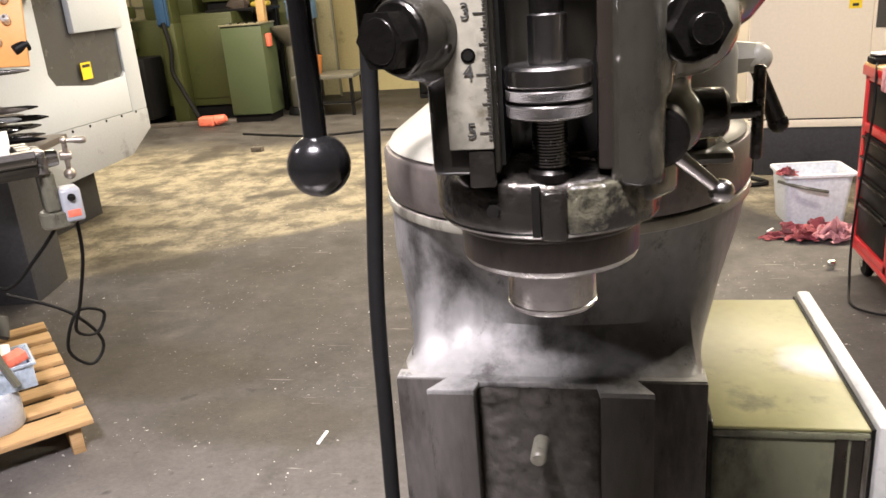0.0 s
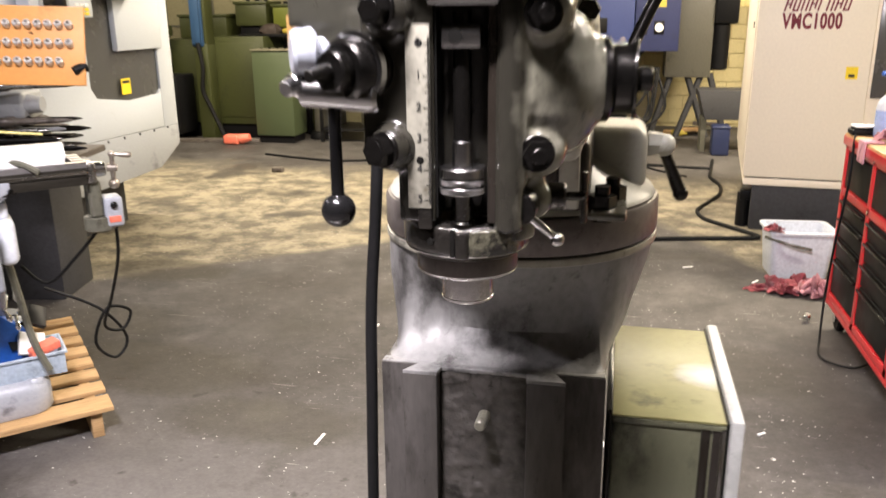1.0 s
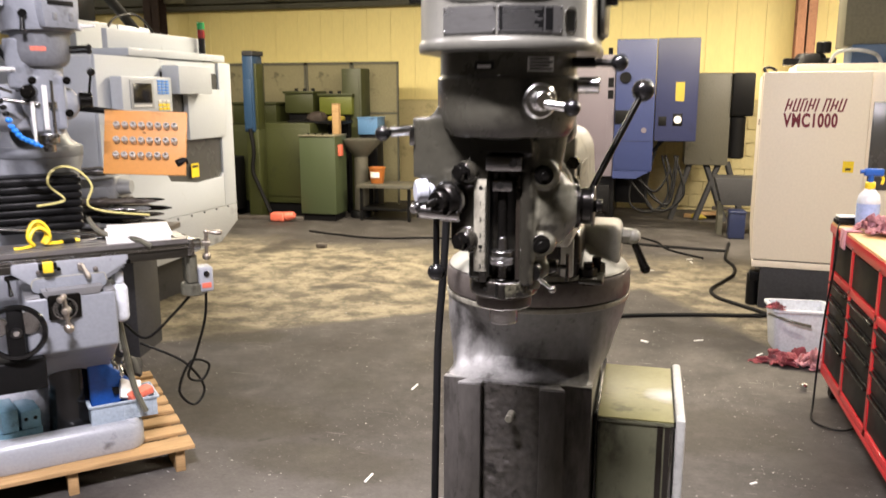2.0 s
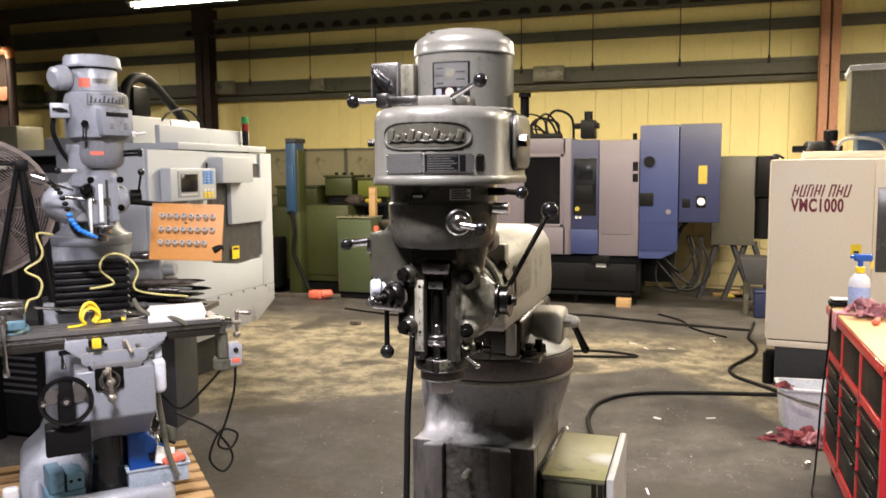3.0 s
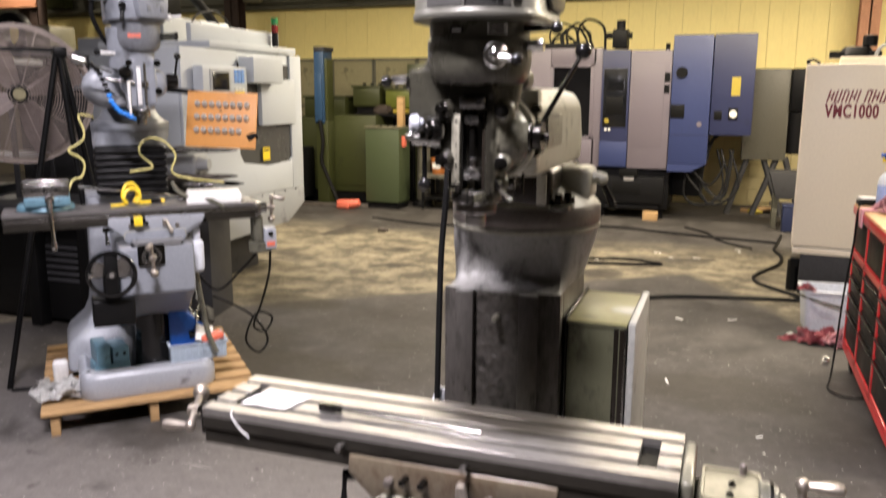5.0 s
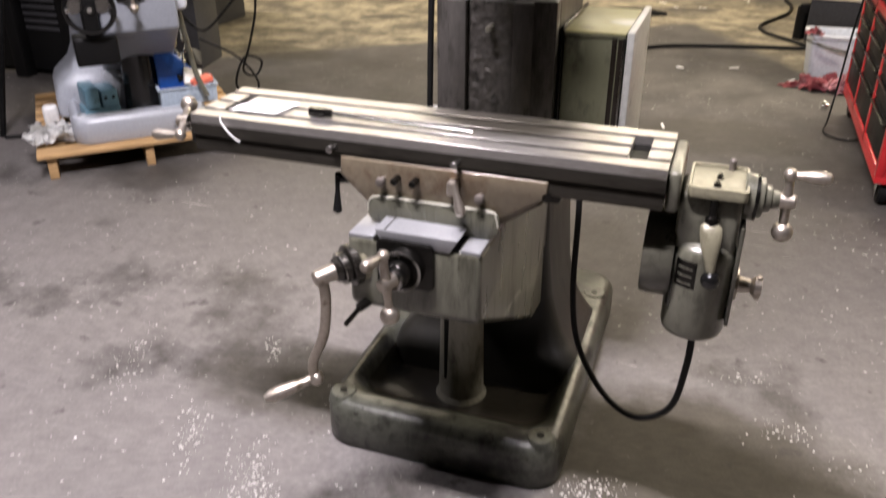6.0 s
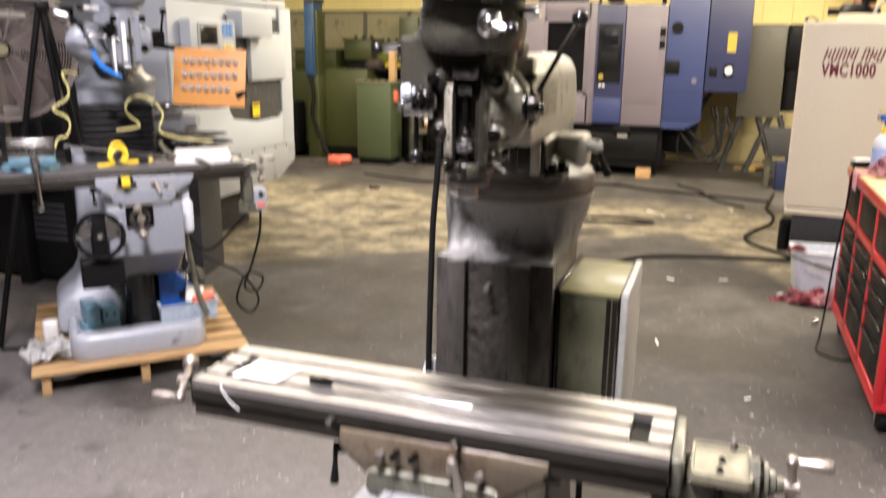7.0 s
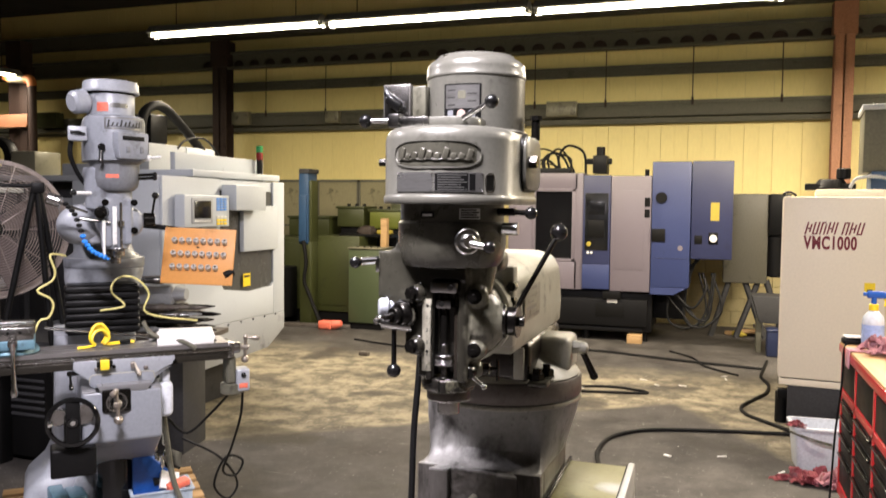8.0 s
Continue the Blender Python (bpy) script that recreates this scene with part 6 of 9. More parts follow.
slot = part("belt_slot", oval_band(0.1364, 47, 57, 1.926, 0.019, 0.0019, 0.0012), M["steel"], belt)
part("slot_opening", curved_plate(SX, SY, 0.1364, 48.5, 55.5, 1.911, 1.941, 0.0006, 6), M["hole"], slot)
side = part("side_cover", Shape().prism(rounded(-0.075, 0.075, -0.055, 0.058, 0.03), 0.0, 0.012, pose(SX + 0.136, 0.235, 1.972, 90, 0, 90), 0.004), M["head_paint"], belt, "grey belt side cover")
part("cover_gap", Shape().prism(rounded(-0.079, 0.079, -0.059, 0.062, 0.033), 0.0, 0.006, pose(SX + 0.1345, 0.235, 1.972, 90, 0, 90)), M["hole"], side)
part("side_knob", Shape().hexnut((SX + 0.146, 0.19, 1.975), (SX + 0.166, 0.19, 1.975), 0.0145), M["dark_steel"], side)
part("left_nut", Shape().hexnut((SX - 0.137, 0.10, 1.972), (SX - 0.158, 0.10, 1.972), 0.009), M["dark_steel"], belt)

# motor
MX, MY = 0.148, 0.285
mot = part("motor", Shape().lathe([(0.118, 2.036), (0.120, 2.045), (0.112, 2.05), (0.112, 2.165), (0.1138, 2.1665), (0.1142, 2.169), (0.1138, 2.1715), (0.1128, 2.173), (0.1125, 2.186), (0.110, 2.197), (0.101, 2.206), (0.090, 2.2125), (0.086, 2.218), (0.07, 2.221), (0.0, 2.222)], 64, around(MX, MY)),
           M["head_paint"], mill, "smooth grey motor with a domed cap")
part("cap_dimple", Shape().cyl((0.10, 0.215, 2.209), (0.10, 0.213, 2.217), 0.008, seg=14, bevel=0.001), M["gear_paint"], mot)
mp = part("motor_label", curved_plate(MX, MY, 0.112, -21, 22, 2.060, 2.145), M["label_black"], mot, "black motor plate with a pale upper half")
part("label_field", curved_plate(MX, MY, 0.1131, -19, 20, 2.092, 2.142, 0.0003), M["plate"], mp)
part("label_mark", curved_plate(MX, MY, 0.1134, -4, 5, 2.113, 2.129, 0.0003), M["drive_grey"], mp)
for i in range(5):
    part("print_line", curved_plate(MX, MY, 0.1134, (-16, 7)[i % 2], (-7, 17)[i % 2], 2.098 + i * 0.008, 2.1005 + i * 0.008, 0.0002), M["ink"], mp)
part("label_spot", Shape().cyl((MX, MY - 0.112, 2.080), (MX, MY - 0.1138, 2.080), 0.0095, seg=20), M["dusty_pink"], mp)
for a in (-13, 12):
    part("label_square", curved_plate(MX, MY, 0.1131, a - 3.5, a + 3.5, 2.072, 2.088, 0.0004, 4), M["lmill_dark"], mp)
# belt tension plate and levers
ten = part("motor_collar", Shape().prism(rounded(0.05, 0.20, 0.10, 0.30, 0.05, 8), 2.038, 2.068, bevel=0.006), M["head_paint"], belt, "grey motor mounting collar")
part("clamp_bar", Shape().box(0.03, 0.10, 0.095, 0.115, 2.048, 2.068, 0.003).box(0.012, 0.038, 0.085, 0.12, 2.044, 2.074, 0.004), M["steel"], ten)
part("tension_lever", Shape().cyl((0.02, 0.10, 2.060), (-0.03, 0.095, 2.060), 0.006, seg=14), M["steel"], ten)
part("lever_knob", Shape().ball((-0.042, 0.094, 2.060), 0.0145), M["black_ball"], ten)
part("brake_lever", Shape().cyl((0.175, 0.10, 2.062), (0.228, 0.085, 2.087), 0.0062, 0.0055, 14), M["steel"], ten)
part("lever_knob", Shape().ball((0.24, 0.082, 2.092), 0.0145), M["black_ball"], ten)
part("collar_post", Shape().cyl((0.285, 0.30, 2.03), (0.285, 0.30, 2.075), 0.010, seg=14, bevel=0.002).cyl((0.285, 0.30, 2.075), (0.285, 0.30, 2.085), 0.014, seg=6), M["dark_steel"], ten)
# drum switch
ds = part("drum_switch", Shape().box(-0.038, 0.028, 0.18, 0.25, 2.062, 2.150, 0.004), M["switch_grey"], mill, "worn grey drum switch box with a black handle")
part("switch_face", Shape().box(-0.034, 0.024, 0.1785, 0.181, 2.066, 2.146, 0.001), M["steel"], ds, "scuffed steel switch face")
part("switch_side", Shape().box(0.028, 0.06, 0.19, 0.27, 2.066, 2.146, 0.003), M["drive_grey"], ds)
part("switch_handle", Shape().tube([(-0.030, 0.174, 2.143), (-0.024, 0.168, 2.130), (-0.010, 0.164, 2.112), (0.006, 0.165, 2.100), (0.016, 0.168, 2.096)], [0.004, 0.008, 0.013, 0.013, 0.006], 14, 4), M["black_ball"], ds)

# power cable down the side of the column
single("power_cable", Shape().tube([(0.04, 0.25, 1.70), (-0.02, 0.38, 1.66), (-0.038, 0.45, 1.58), (-0.046, 0.45, 1.44), (-0.056, 0.445, 1.3), (-0.059, 0.44, 1.15), (-0.062, 0.438, 1.0), (-0.066, 0.44, 0.75), (-0.07, 0.47, 0.5), (-0.16, 0.5, 0.25), (-0.26, 0.6, 0.15), (-0.33, 0.75, 0.014), (-0.4, 1.1, 0.012)], 0.0085, 10, 6),
       M["black_rubber"], "black rubber power cable hanging beside the column", "cable")
single("cable_clip", Shape().box(-0.075, -0.048, 0.452, 0.475, 0.855, 0.90, 0.004).cyl((-0.07, 0.455, 0.89), (-0.075, 0.44, 0.86), 0.008, seg=12), M["milky"], "pale plastic cable clip on the column", "clip")

# things lying on the table
rag = Shape()
n = 12
vs = [[(x, y, 1.0215 + 0.004 * noise.noise(Vector((x * 30, y * 30, 0))) + 0.004) for x, y in ((-0.36 + 0.118 * i / n + 0.02 * j / n, -0.095 + 0.085 * j / n) for i in range(n + 1))] for j in range(n + 1)]
for j in range(n):
    for i in range(n):
        rag.bm.faces.new([rag.bm.verts.new(p) for p in (vs[j][i], vs[j][i + 1], vs[j + 1][i + 1], vs[j + 1][i])])
bmesh.ops.remove_doubles(rag.bm, verts=rag.bm.verts, dist=1e-5)
bmesh.ops.solidify(rag.bm, geom=rag.bm.faces, thickness=0.0015)
single("paper_towel", rag, M["paper"], "white paper towel lying on the mill table", "paper towel")
d = thing("draw_bar", "steel draw bar with a hexagon head lying on the table", "draw bar")
part("head", Shape().hexnut((-0.165, -0.066, 1.031), (-0.128, -0.066, 1.031), 0.0115).cyl((-0.128, -0.066, 1.031), (-0.112, -0.066, 1.031), 0.010, seg=20, bevel=0.001), M["dark_steel"], d)
part("rod", Shape().cyl((-0.118, -0.066, 1.031), (0.22, -0.07, 1.0255), 0.005, seg=14), M["steel"], d)
single("bent_wire", Shape().tube([(-0.355, -0.135, 1.022), (-0.353, -0.143, 1.010), (-0.33, -0.147, 0.985), (-0.305, -0.148, 0.968)], 0.0016, 6), M["white_ink"], "white cable tie bent over the table edge", "cable tie")


# ---------------------------------------------------------------- the second knee mill, on a pallet
LEFT = pose(-2.165, 1.725, 0.14, 0, 0, 45) @ pose(-0.1, 0, 0)
lm = thing("milling_machine", "pale blue-grey knee milling machine with black way bellows on a pallet", "milling machine", LEFT)
mill_base(lm, M["lmill_pale"])
mill_column(lm, M["lmill_pale"], ways=False, top=1.375, ring=M["lmill"])
UP = 0.03
lk = mill_knee(lm, M["lmill"], top=0.85, low=0.60, left=-0.03, right=0.33)
mill_saddle(lm, M["lmill_pale"], 0.875, 0.985, M["lmill"])
part("column_cheek", Shape().loft([ring3(x0, 0.1, y0, 0.92, 0.05, z) for z, x0, y0 in ((0.05, -0.30, 0.40), (0.17, -0.295, 0.40), (0.215, -0.275, 0.41), (0.25, -0.235, 0.425), (0.29, -0.19, 0.44), (0.36, -0.158, 0.45), (0.5, -0.142, 0.455), (1.02, -0.135, 0.455))]), M["lmill_pale"], lm, "pale flared side of the column")
lt = mill_table(lm, -0.52, 0.665, 1.03, M["table_plain"])
part("slot_cover", Shape().box(-0.52, 0.665, -0.14, -0.136, 0.985, 0.998, 0.001), M["steel"], lt)
ped = part("screw_guard", Shape().cyl((0.14, 0.2, 0.06), (0.14, 0.2, 0.62), 0.10, 0.085, 36, 0.004), M["black_ball"], lm, "black telescopic screw guard")
# bellows over the column ways
bel = part("way_bellows", Shape().box(-0.072, 0.272, 0.315, 0.46, 1.04, 1.305), M["bellows"], lm, "black ribbed way bellows")
for i in range(7):
    z = 1.05 + i * 0.036
    part("fold", Shape().box(-0.085, 0.285, 0.30, 0.47, z, z + 0.030, 0.010, 2), M["bellows"], bel)
# turret cone and ram
lt2 = part("turret", Shape().lathe([(0.20, 1.37), (0.205, 1.38), (0.205, 1.425), (0.16, 1.46), (0.13, 1.54)], 48, around(TX, TY)), M["lmill"], lm)
part("ram", Shape().box(0.03, 0.24, 0.28, 0.95, 1.52, 1.74, 0.02, 3).cyl((0.0, 0.5, 1.6), (-0.03, 0.5, 1.6), 0.1, 0.06, 32, 0.02), M["lmill_pale"], lm, "pale grey ram")
part("ram_cover", Shape().ball((0.0, 0.36, 1.62), 0.12, 24, 0.9), M["lmill_pale"], lt2)
# head
hx, hy = 0.15, 0.11
s = Shape().cyl((hx, hy + 0.015, 1.505), (hx, hy + 0.015, 1.82), 0.066, 0.085, 32).box(0.095, 0.128, 0.045, 0.12, 1.52, 1.75).box(0.19, 0.225, 0.05, 0.14, 1.53, 1.76).ball((0.235, 0.12, 1.64), 0.055, 20, 1.3)
s.cyl((hx, 0.12, 1.64), (hx, 0.30, 1.64), 0.09, seg=32).cyl((0.06, 0.10, 1.70), (0.09, 0.12, 1.90), 0.05, 0.09, 24)
lq = cast(part("quill_housing", s, M["lmill"], lm, "blue-grey quill housing casting"), 0.006, 4)
part("quill", Shape().lathe([(0.044, 1.51), (0.044, 1.47), (0.03, 1.465), (0.024, 1.46), (0.024, 1.43), (0.0, 1.43)], 32, around(hx, hy)), M["steel"], lm, "ground steel quill end")
part("depth_scale", Shape().box(0.132, 0.152, 0.036, 0.044, 1.53, 1.72, 0.001), M["white_ink"], lq, "white depth scale")
part("depth_stop_rod", Shape().cyl((0.172, 0.05, 1.50), (0.172, 0.05, 1.74), 0.007, seg=14).cyl((0.172, 0.05, 1.62), (0.172, 0.05, 1.65), 0.017, seg=24, bevel=0.002).box(0.135, 0.185, 0.035, 0.075, 1.495, 1.512, 0.002), M["steel"], lq)
for x, z in ((0.235, 1.74), (0.235, 1.60), (0.10, 1.74)):
    part("head_bolt", Shape().cyl((x, 0.06, z), (x, 0.045, z), 0.017, seg=20, bevel=0.001).hexnut((x, 0.045, z), (x, 0.035, z), 0.012), M["dark_steel"], lq, "black hexagon head bolt")
trip = part("trip_hub", Shape().cyl((0.085, 0.06, 1.69), (0.075, 0.0, 1.69), 0.036, 0.03, 28, 0.004).cyl((0.075, 0.0, 1.69), (0.07, -0.03, 1.69), 0.018, seg=20, bevel=0.002), M["dark_steel"], lq)
part("feed_handle", Shape().cyl((0.09, 0.02, 1.65), (0.09, 0.01, 1.47), 0.009, 0.006, 14), M["white_ink"], trip, "white hanging feed handle")
part("cross_bar", Shape().cyl((-0.02, 0.04, 1.66), (0.12, 0.03, 1.64), 0.009, seg=14, bevel=0.002), M["steel"], trip)
part("feed_selector", Shape().cyl((0.04, 0.06, 1.785), (-0.03, 0.04, 1.785), 0.009, seg=14), M["white_ink"], lq)
part("selector_knob", Shape().ball((-0.045, 0.036, 1.786), 0.0155), M["black_ball"], lq)
hub = part("pinion_hub", Shape().cyl((0.285, 0.12, 1.655), (0.34, 0.12, 1.655), 0.034, seg=28, bevel=0.003), M["dark_steel"], lq)
part("quill_handle", Shape().cyl((0.325, 0.12, 1.66), (0.34, 0.10, 1.765), 0.006, seg=12), M["dark_steel"], hub)
part("handle_knob", Shape().ball((0.342, 0.098, 1.778), 0.018), M["black_ball"], hub)
lg = part("gear_housing", Shape().lathe([(0.09, 1.80), (0.11, 1.82), (0.118, 1.86), (0.118, 1.93), (0.128, 1.94), (0.128, 1.955)], 48, around(hx, hy)), M["lmill_dark"], lm, "dark grey gear housing")
part("red_label", curved_plate(hx, hy, 0.118, -25, 5, 1.862, 1.88), M["coral"], lg)
for z in (1.862, 1.88):
    part("shift_lever", Shape().cyl((0.255, 0.07, z), (0.325, 0.04, z + 0.004), 0.008, seg=12), M["dark_steel"], lg)
    part("shift_knob", Shape().ball((0.333, 0.037, z + 0.004), 0.013), M["black_ball"], lg)
rings = []
for z, r in ((1.945, 0.125), (1.948, 0.143), (1.97, 0.146), (2.14, 0.146), (2.162, 0.14), (2.172, 0.12)):
    rings.append([(x - SX + hx, y - SY + hy - 0.005, z) for x, y in stadium(r, 0.30)])
lb = part("belt_housing", Shape().loft(rings), M["lmill"], lm, "blue-grey variable speed belt housing")
part("badge_plate", curved_plate(hx, hy - 0.005, 0.146, -22, 60, 2.100, 2.156, 0.0022), M["plate"], lb, "pale rimmed badge plate")
part("badge_field", curved_plate(hx, hy - 0.005, 0.1483, -19, 57, 2.106, 2.150, 0.0006), M["lmill"], lb)
for i in range(9):
    a, h = -15 + i * 7.6, (0.036, 0.018, 0.016, 0.030, 0.020, 0.026, 0.016, 0.022, 0.028)[i]
    part("badge_stroke", Shape().prism([(-0.0055, 0), (0.0035, 0), (0.0085, h), (0.0005, h)], 0, 0.0012, on_round(hx, hy - 0.005, 0.1485, a, 2.114 if i else 2.108) @ pose(0, 0, 0, 90, 0, 0)), M["ink"], lb)
part("badge_underline", curved_plate(hx, hy - 0.005, 0.1486, -14, 50, 2.111, 2.1145, 0.0008), M["ink"], lb)
dial = part("speed_dial_box", Shape().prism([(-0.075, -0.06), (0.075, -0.06), (0.085, 0.01), (0.085, 0.07), (-0.085, 0.07), (-0.085, 0.01)], 0.0, 0.05, on_round(hx, hy - 0.005, 0.115, 28, 2.015) @ pose(0, 0, 0, 90, 0, 0), 0.006), M["lmill"], lb, "grey speed dial box")
part("dial_window", Shape().box(-0.06, 0.06, -0.166, -0.162, 0.03, 0.052, 0.001, m=pose(hx, hy - 0.005, 2.015, 0, 0, 28)), M["label_black"], dial)
for u in (-0.04, 0.035):
    part("window_mark", Shape().box(u, u + 0.02, -0.168, -0.164, -0.03, 0.0, 0.001, m=pose(hx, hy - 0.005, 2.015, 0, 0, 28)), M["lmill_dark"], dial)
part("speed_crank", Shape().cyl((0.285, 0.03, 1.965), (0.31, 0.01, 1.965), 0.016, seg=20, bevel=0.003).cyl((0.31, 0.01, 1.968), (0.36, -0.01, 1.972), 0.006, seg=12), M["white_ink"], lb)
part("brake_lever", Shape().cyl((0.08, -0.04, 2.0), (0.075, -0.055, 1.935), 0.008, 0.011, 14, 0.003).cyl((0.08, -0.02, 2.01), (0.08, -0.055, 2.01), 0.017, seg=18, bevel=0.002), M["black_ball"], lb)
mo = part("motor", Shape().lathe([(0.115, 2.165), (0.118, 2.18), (0.118, 2.30), (0.112, 2.31)], 48, around(0.148, 0.285)), M["lmill_pale"], lm, "pale grey motor with a wide cap")
part("motor_cap", Shape().lathe([(0.10, 2.312), (0.140, 2.306), (0.1425, 2.309), (0.1425, 2.316), (0.138, 2.321), (0.1355, 2.356), (0.130, 2.366), (0.10, 2.372), (0.0, 2.375)], 48, around(0.148, 0.285)), M["lmill_pale"], mo)
part("cap_gap", Shape().lathe([(0.112, 2.298), (0.1186, 2.298), (0.1186, 2.308), (0.112, 2.308)], 40, around(0.148, 0.285), False), M["hole"], mo)
part("red_sticker", curved_plate(0.148, 0.285, 0.118, -38, -10, 2.205, 2.25), M["coral"], mo)
part("motor_plate", curved_plate(0.148, 0.285, 0.118, -6, 38, 2.225, 2.25), M["plate"], mo)
part("capacitor_cover", Shape().cyl((0.03, 0.24, 2.26), (-0.045, 0.2, 2.24), 0.062, 0.058, 28, 0.015), M["lmill_pale"], mo)
ds = part("drum_switch", Shape().box(-0.065, 0.02, 0.02, 0.09, 2.04, 2.11, 0.004), M["lmill_pale"], lm, "white drum switch box")
part("switch_handle", Shape().tube([(-0.055, 0.012, 2.08), (-0.02, 0.008, 2.078), (0.01, 0.012, 2.072)], [0.006, 0.009, 0.006], 10), M["black_ball"], ds)
part("switch_cable", Shape().tube([(-0.05, 0.06, 2.04), (-0.055, 0.07, 1.97), (-0.02, 0.1, 1.88), (0.03, 0.14, 1.80), (0.05, 0.2, 1.7)], 0.011, 8), M["black_rubber"], ds)
# knee front: plate, crank, handwheel drive
hw = part("handwheel", Shape().lathe([(0.098, -0.012), (0.112, -0.009), (0.117, 0.0), (0.112, 0.009), (0.098, 0.012), (0.094, 0.0), (0.098, -0.012)], 48, pose(-0.07, -0.30, 0.735, 90, 0, -8), False), M["black_ball"], lm, "black handwheel of the knee drive")
part("web", Shape().box(-0.10, -0.04, -0.306, -0.292, 0.638, 0.832, 0.004), M["drawer"], hw, "flat black web of the handwheel")
part("grip", Shape().cyl((-0.165, -0.30, 0.745), (-0.165, -0.36, 0.745), 0.012, 0.010, 14, 0.003), M["chrome"], hw)
part("wheel_hub", Shape().cyl((-0.07, -0.25, 0.735), (-0.07, -0.315, 0.735), 0.032, 0.026, 24, 0.004), M["black_ball"], hw)
part("hub_cap", Shape().cyl((-0.07, -0.315, 0.735), (-0.07, -0.322, 0.735), 0.012, seg=16, bevel=0.002), M["chrome"], hw)
kd = part("knee_drive", Shape().box(-0.165, 0.03, -0.26, -0.12, 0.465, 0.60, 0.012, 3).box(-0.105, -0.035, -0.25, -0.1, 0.60, 0.76, 0.012, 3), M["drawer"], lm, "black knee power drive")
part("drive_gear", Shape().cyl((-0.13, -0.23, 0.745), (-0.13, -0.19, 0.745), 0.04, seg=24, bevel=0.004).cyl((-0.02, -0.23, 0.75), (-0.02, -0.18, 0.75), 0.05, 0.045, 24, 0.004), M["steel"], lm, "steel drive coupling behind the handwheel")
part("side_shield", Shape().box(0.33, 0.40, -0.1, 0.08, 0.66, 0.84, 0.03, 4).box(0.345, 0.385, -0.08, 0.02, 0.84, 0.90, 0.01), M["milky"], lk, "white plastic shield")
yl = part("yellow_clip", Shape().box(0.055, 0.095, -0.20, -0.165, 0.945, 0.99, 0.004), M["yellow"], lm)
part("clip_body", Shape().box(0.04, 0.11, -0.185, -0.15, 0.955, 0.985, 0.003), M["drawer"], yl)
# table power feed on the right
lp = part("power_feed", Shape().box(0.665, 0.70, -0.11, 0.06, 0.94, 1.02, 0.008).cyl((0.70, -0.03, 0.98), (0.745, -0.03, 0.98), 0.032, 0.028, 28, 0.003), M["steel"], lm, "table end bracket with a power feed")
part("feed_body", Shape().box(0.665, 0.715, -0.09, 0.02, 0.80, 0.945, 0.012, 3).cyl((0.70, -0.04, 0.74), (0.70, -0.04, 0.80), 0.058, seg=28, bevel=0.006), M["drive_grey"], lp)
fb = part("feed_box", Shape().box(0.715, 0.785, -0.095, 0.0, 0.755, 0.875, 0.012, 3), M["lmill_pale"], lp, "pale power feed box with a red label")
part("feed_label", Shape().box(0.728, 0.772, -0.0975, -0.094, 0.775, 0.80, 0.001), M["coral"], fb)
part("feed_stub", Shape().ball((0.75, -0.10, 0.845), 0.014), M["black_ball"], fb)
ball_crank(lp, (0.775, -0.03, 0.98), (1, -0.2, -0.1), (0.0, -0.15, 1), 0.11)
part("feed_cable", Shape().tube([(0.76, -0.03, 0.755), (0.76, 0.02, 0.6), (0.73, 0.12, 0.4), (0.70, 0.2, 0.25), (0.78, 0.25, 0.2), (0.82, 0.25, 0.28), (0.72, 0.22, 0.32), (0.66, 0.25, 0.16), (0.74, 0.28, 0.06), (0.8, 0.3, 0.14), (0.70, 0.3, 0.30), (0.5, 0.35, 0.42)], 0.007, 8, 5), M["black_rubber"], lp)
part("feed_cord", Shape().tube([(0.70, -0.02, 0.745), (0.62, 0.08, 0.62), (0.5, 0.15, 0.5), (0.42, 0.25, 0.56)], 0.007, 8, 5), M["black_rubber"], lp)
# coolant hoses and air line
part("lubricator_hose", Shape().tube([(0.36, 0.0, 0.66), (0.38, 0.0, 0.5), (0.40, -0.03, 0.33), (0.44, -0.05, 0.2)], 0.014, 8), M["drive_grey"], lm)
part("air_hose", Shape().tube([(-0.08, 0.16, 1.47), (-0.15, 0.1, 1.48), (-0.13, 0.1, 1.40), (-0.145, 0.1, 1.35), (-0.21, 0.1, 1.305), (-0.155, 0.1, 1.265), (-0.14, 0.1, 1.225), (-0.16, 0.1, 1.17), (-0.205, 0.1, 1.15), (-0.24, 0.06, 1.05)], 0.0055, 8), M["hose_yellow"], lm, "pale yellow air hose")
part("air_line", Shape().tube([(0.08, 0.20, 1.18), (0.18, 0.22, 1.19), (0.195, 0.22, 1.21), (0.137, 0.22, 1.27), (0.147, 0.22, 1.326), (0.20, 0.22, 1.354), (0.27, 0.22, 1.33), (0.32, 0.22, 1.255), (0.295, 0.22, 1.17), (0.38, 0.22, 1.13), (0.57, 0.22, 1.10)], 0.0055, 8), M["hose_yellow"], lm, "pale yellow air hose")
pts = [(-0.08, 0.0, 1.73), (-0.045, -0.03, 1.69), (-0.02, -0.05, 1.62), (0.0, -0.06, 1.55), (0.03, -0.065, 1.505), (0.075, -0.06, 1.48), (0.12, -0.05, 1.455)]
for i in range(17):
    f = i / 16 * (len(pts) - 1)
    k = min(int(f), len(pts) - 2)
    p = Vector(pts[k]).lerp(Vector(pts[k + 1]), f - k)
    part("hose_bead", Shape().ball(p, 0.0145 if i < 15 else 0.009, 12, 0.8), M["drawer"] if i < 7 or i > 15 else M["blue_foam"], lm, "segment of a blue and black coolant hose")
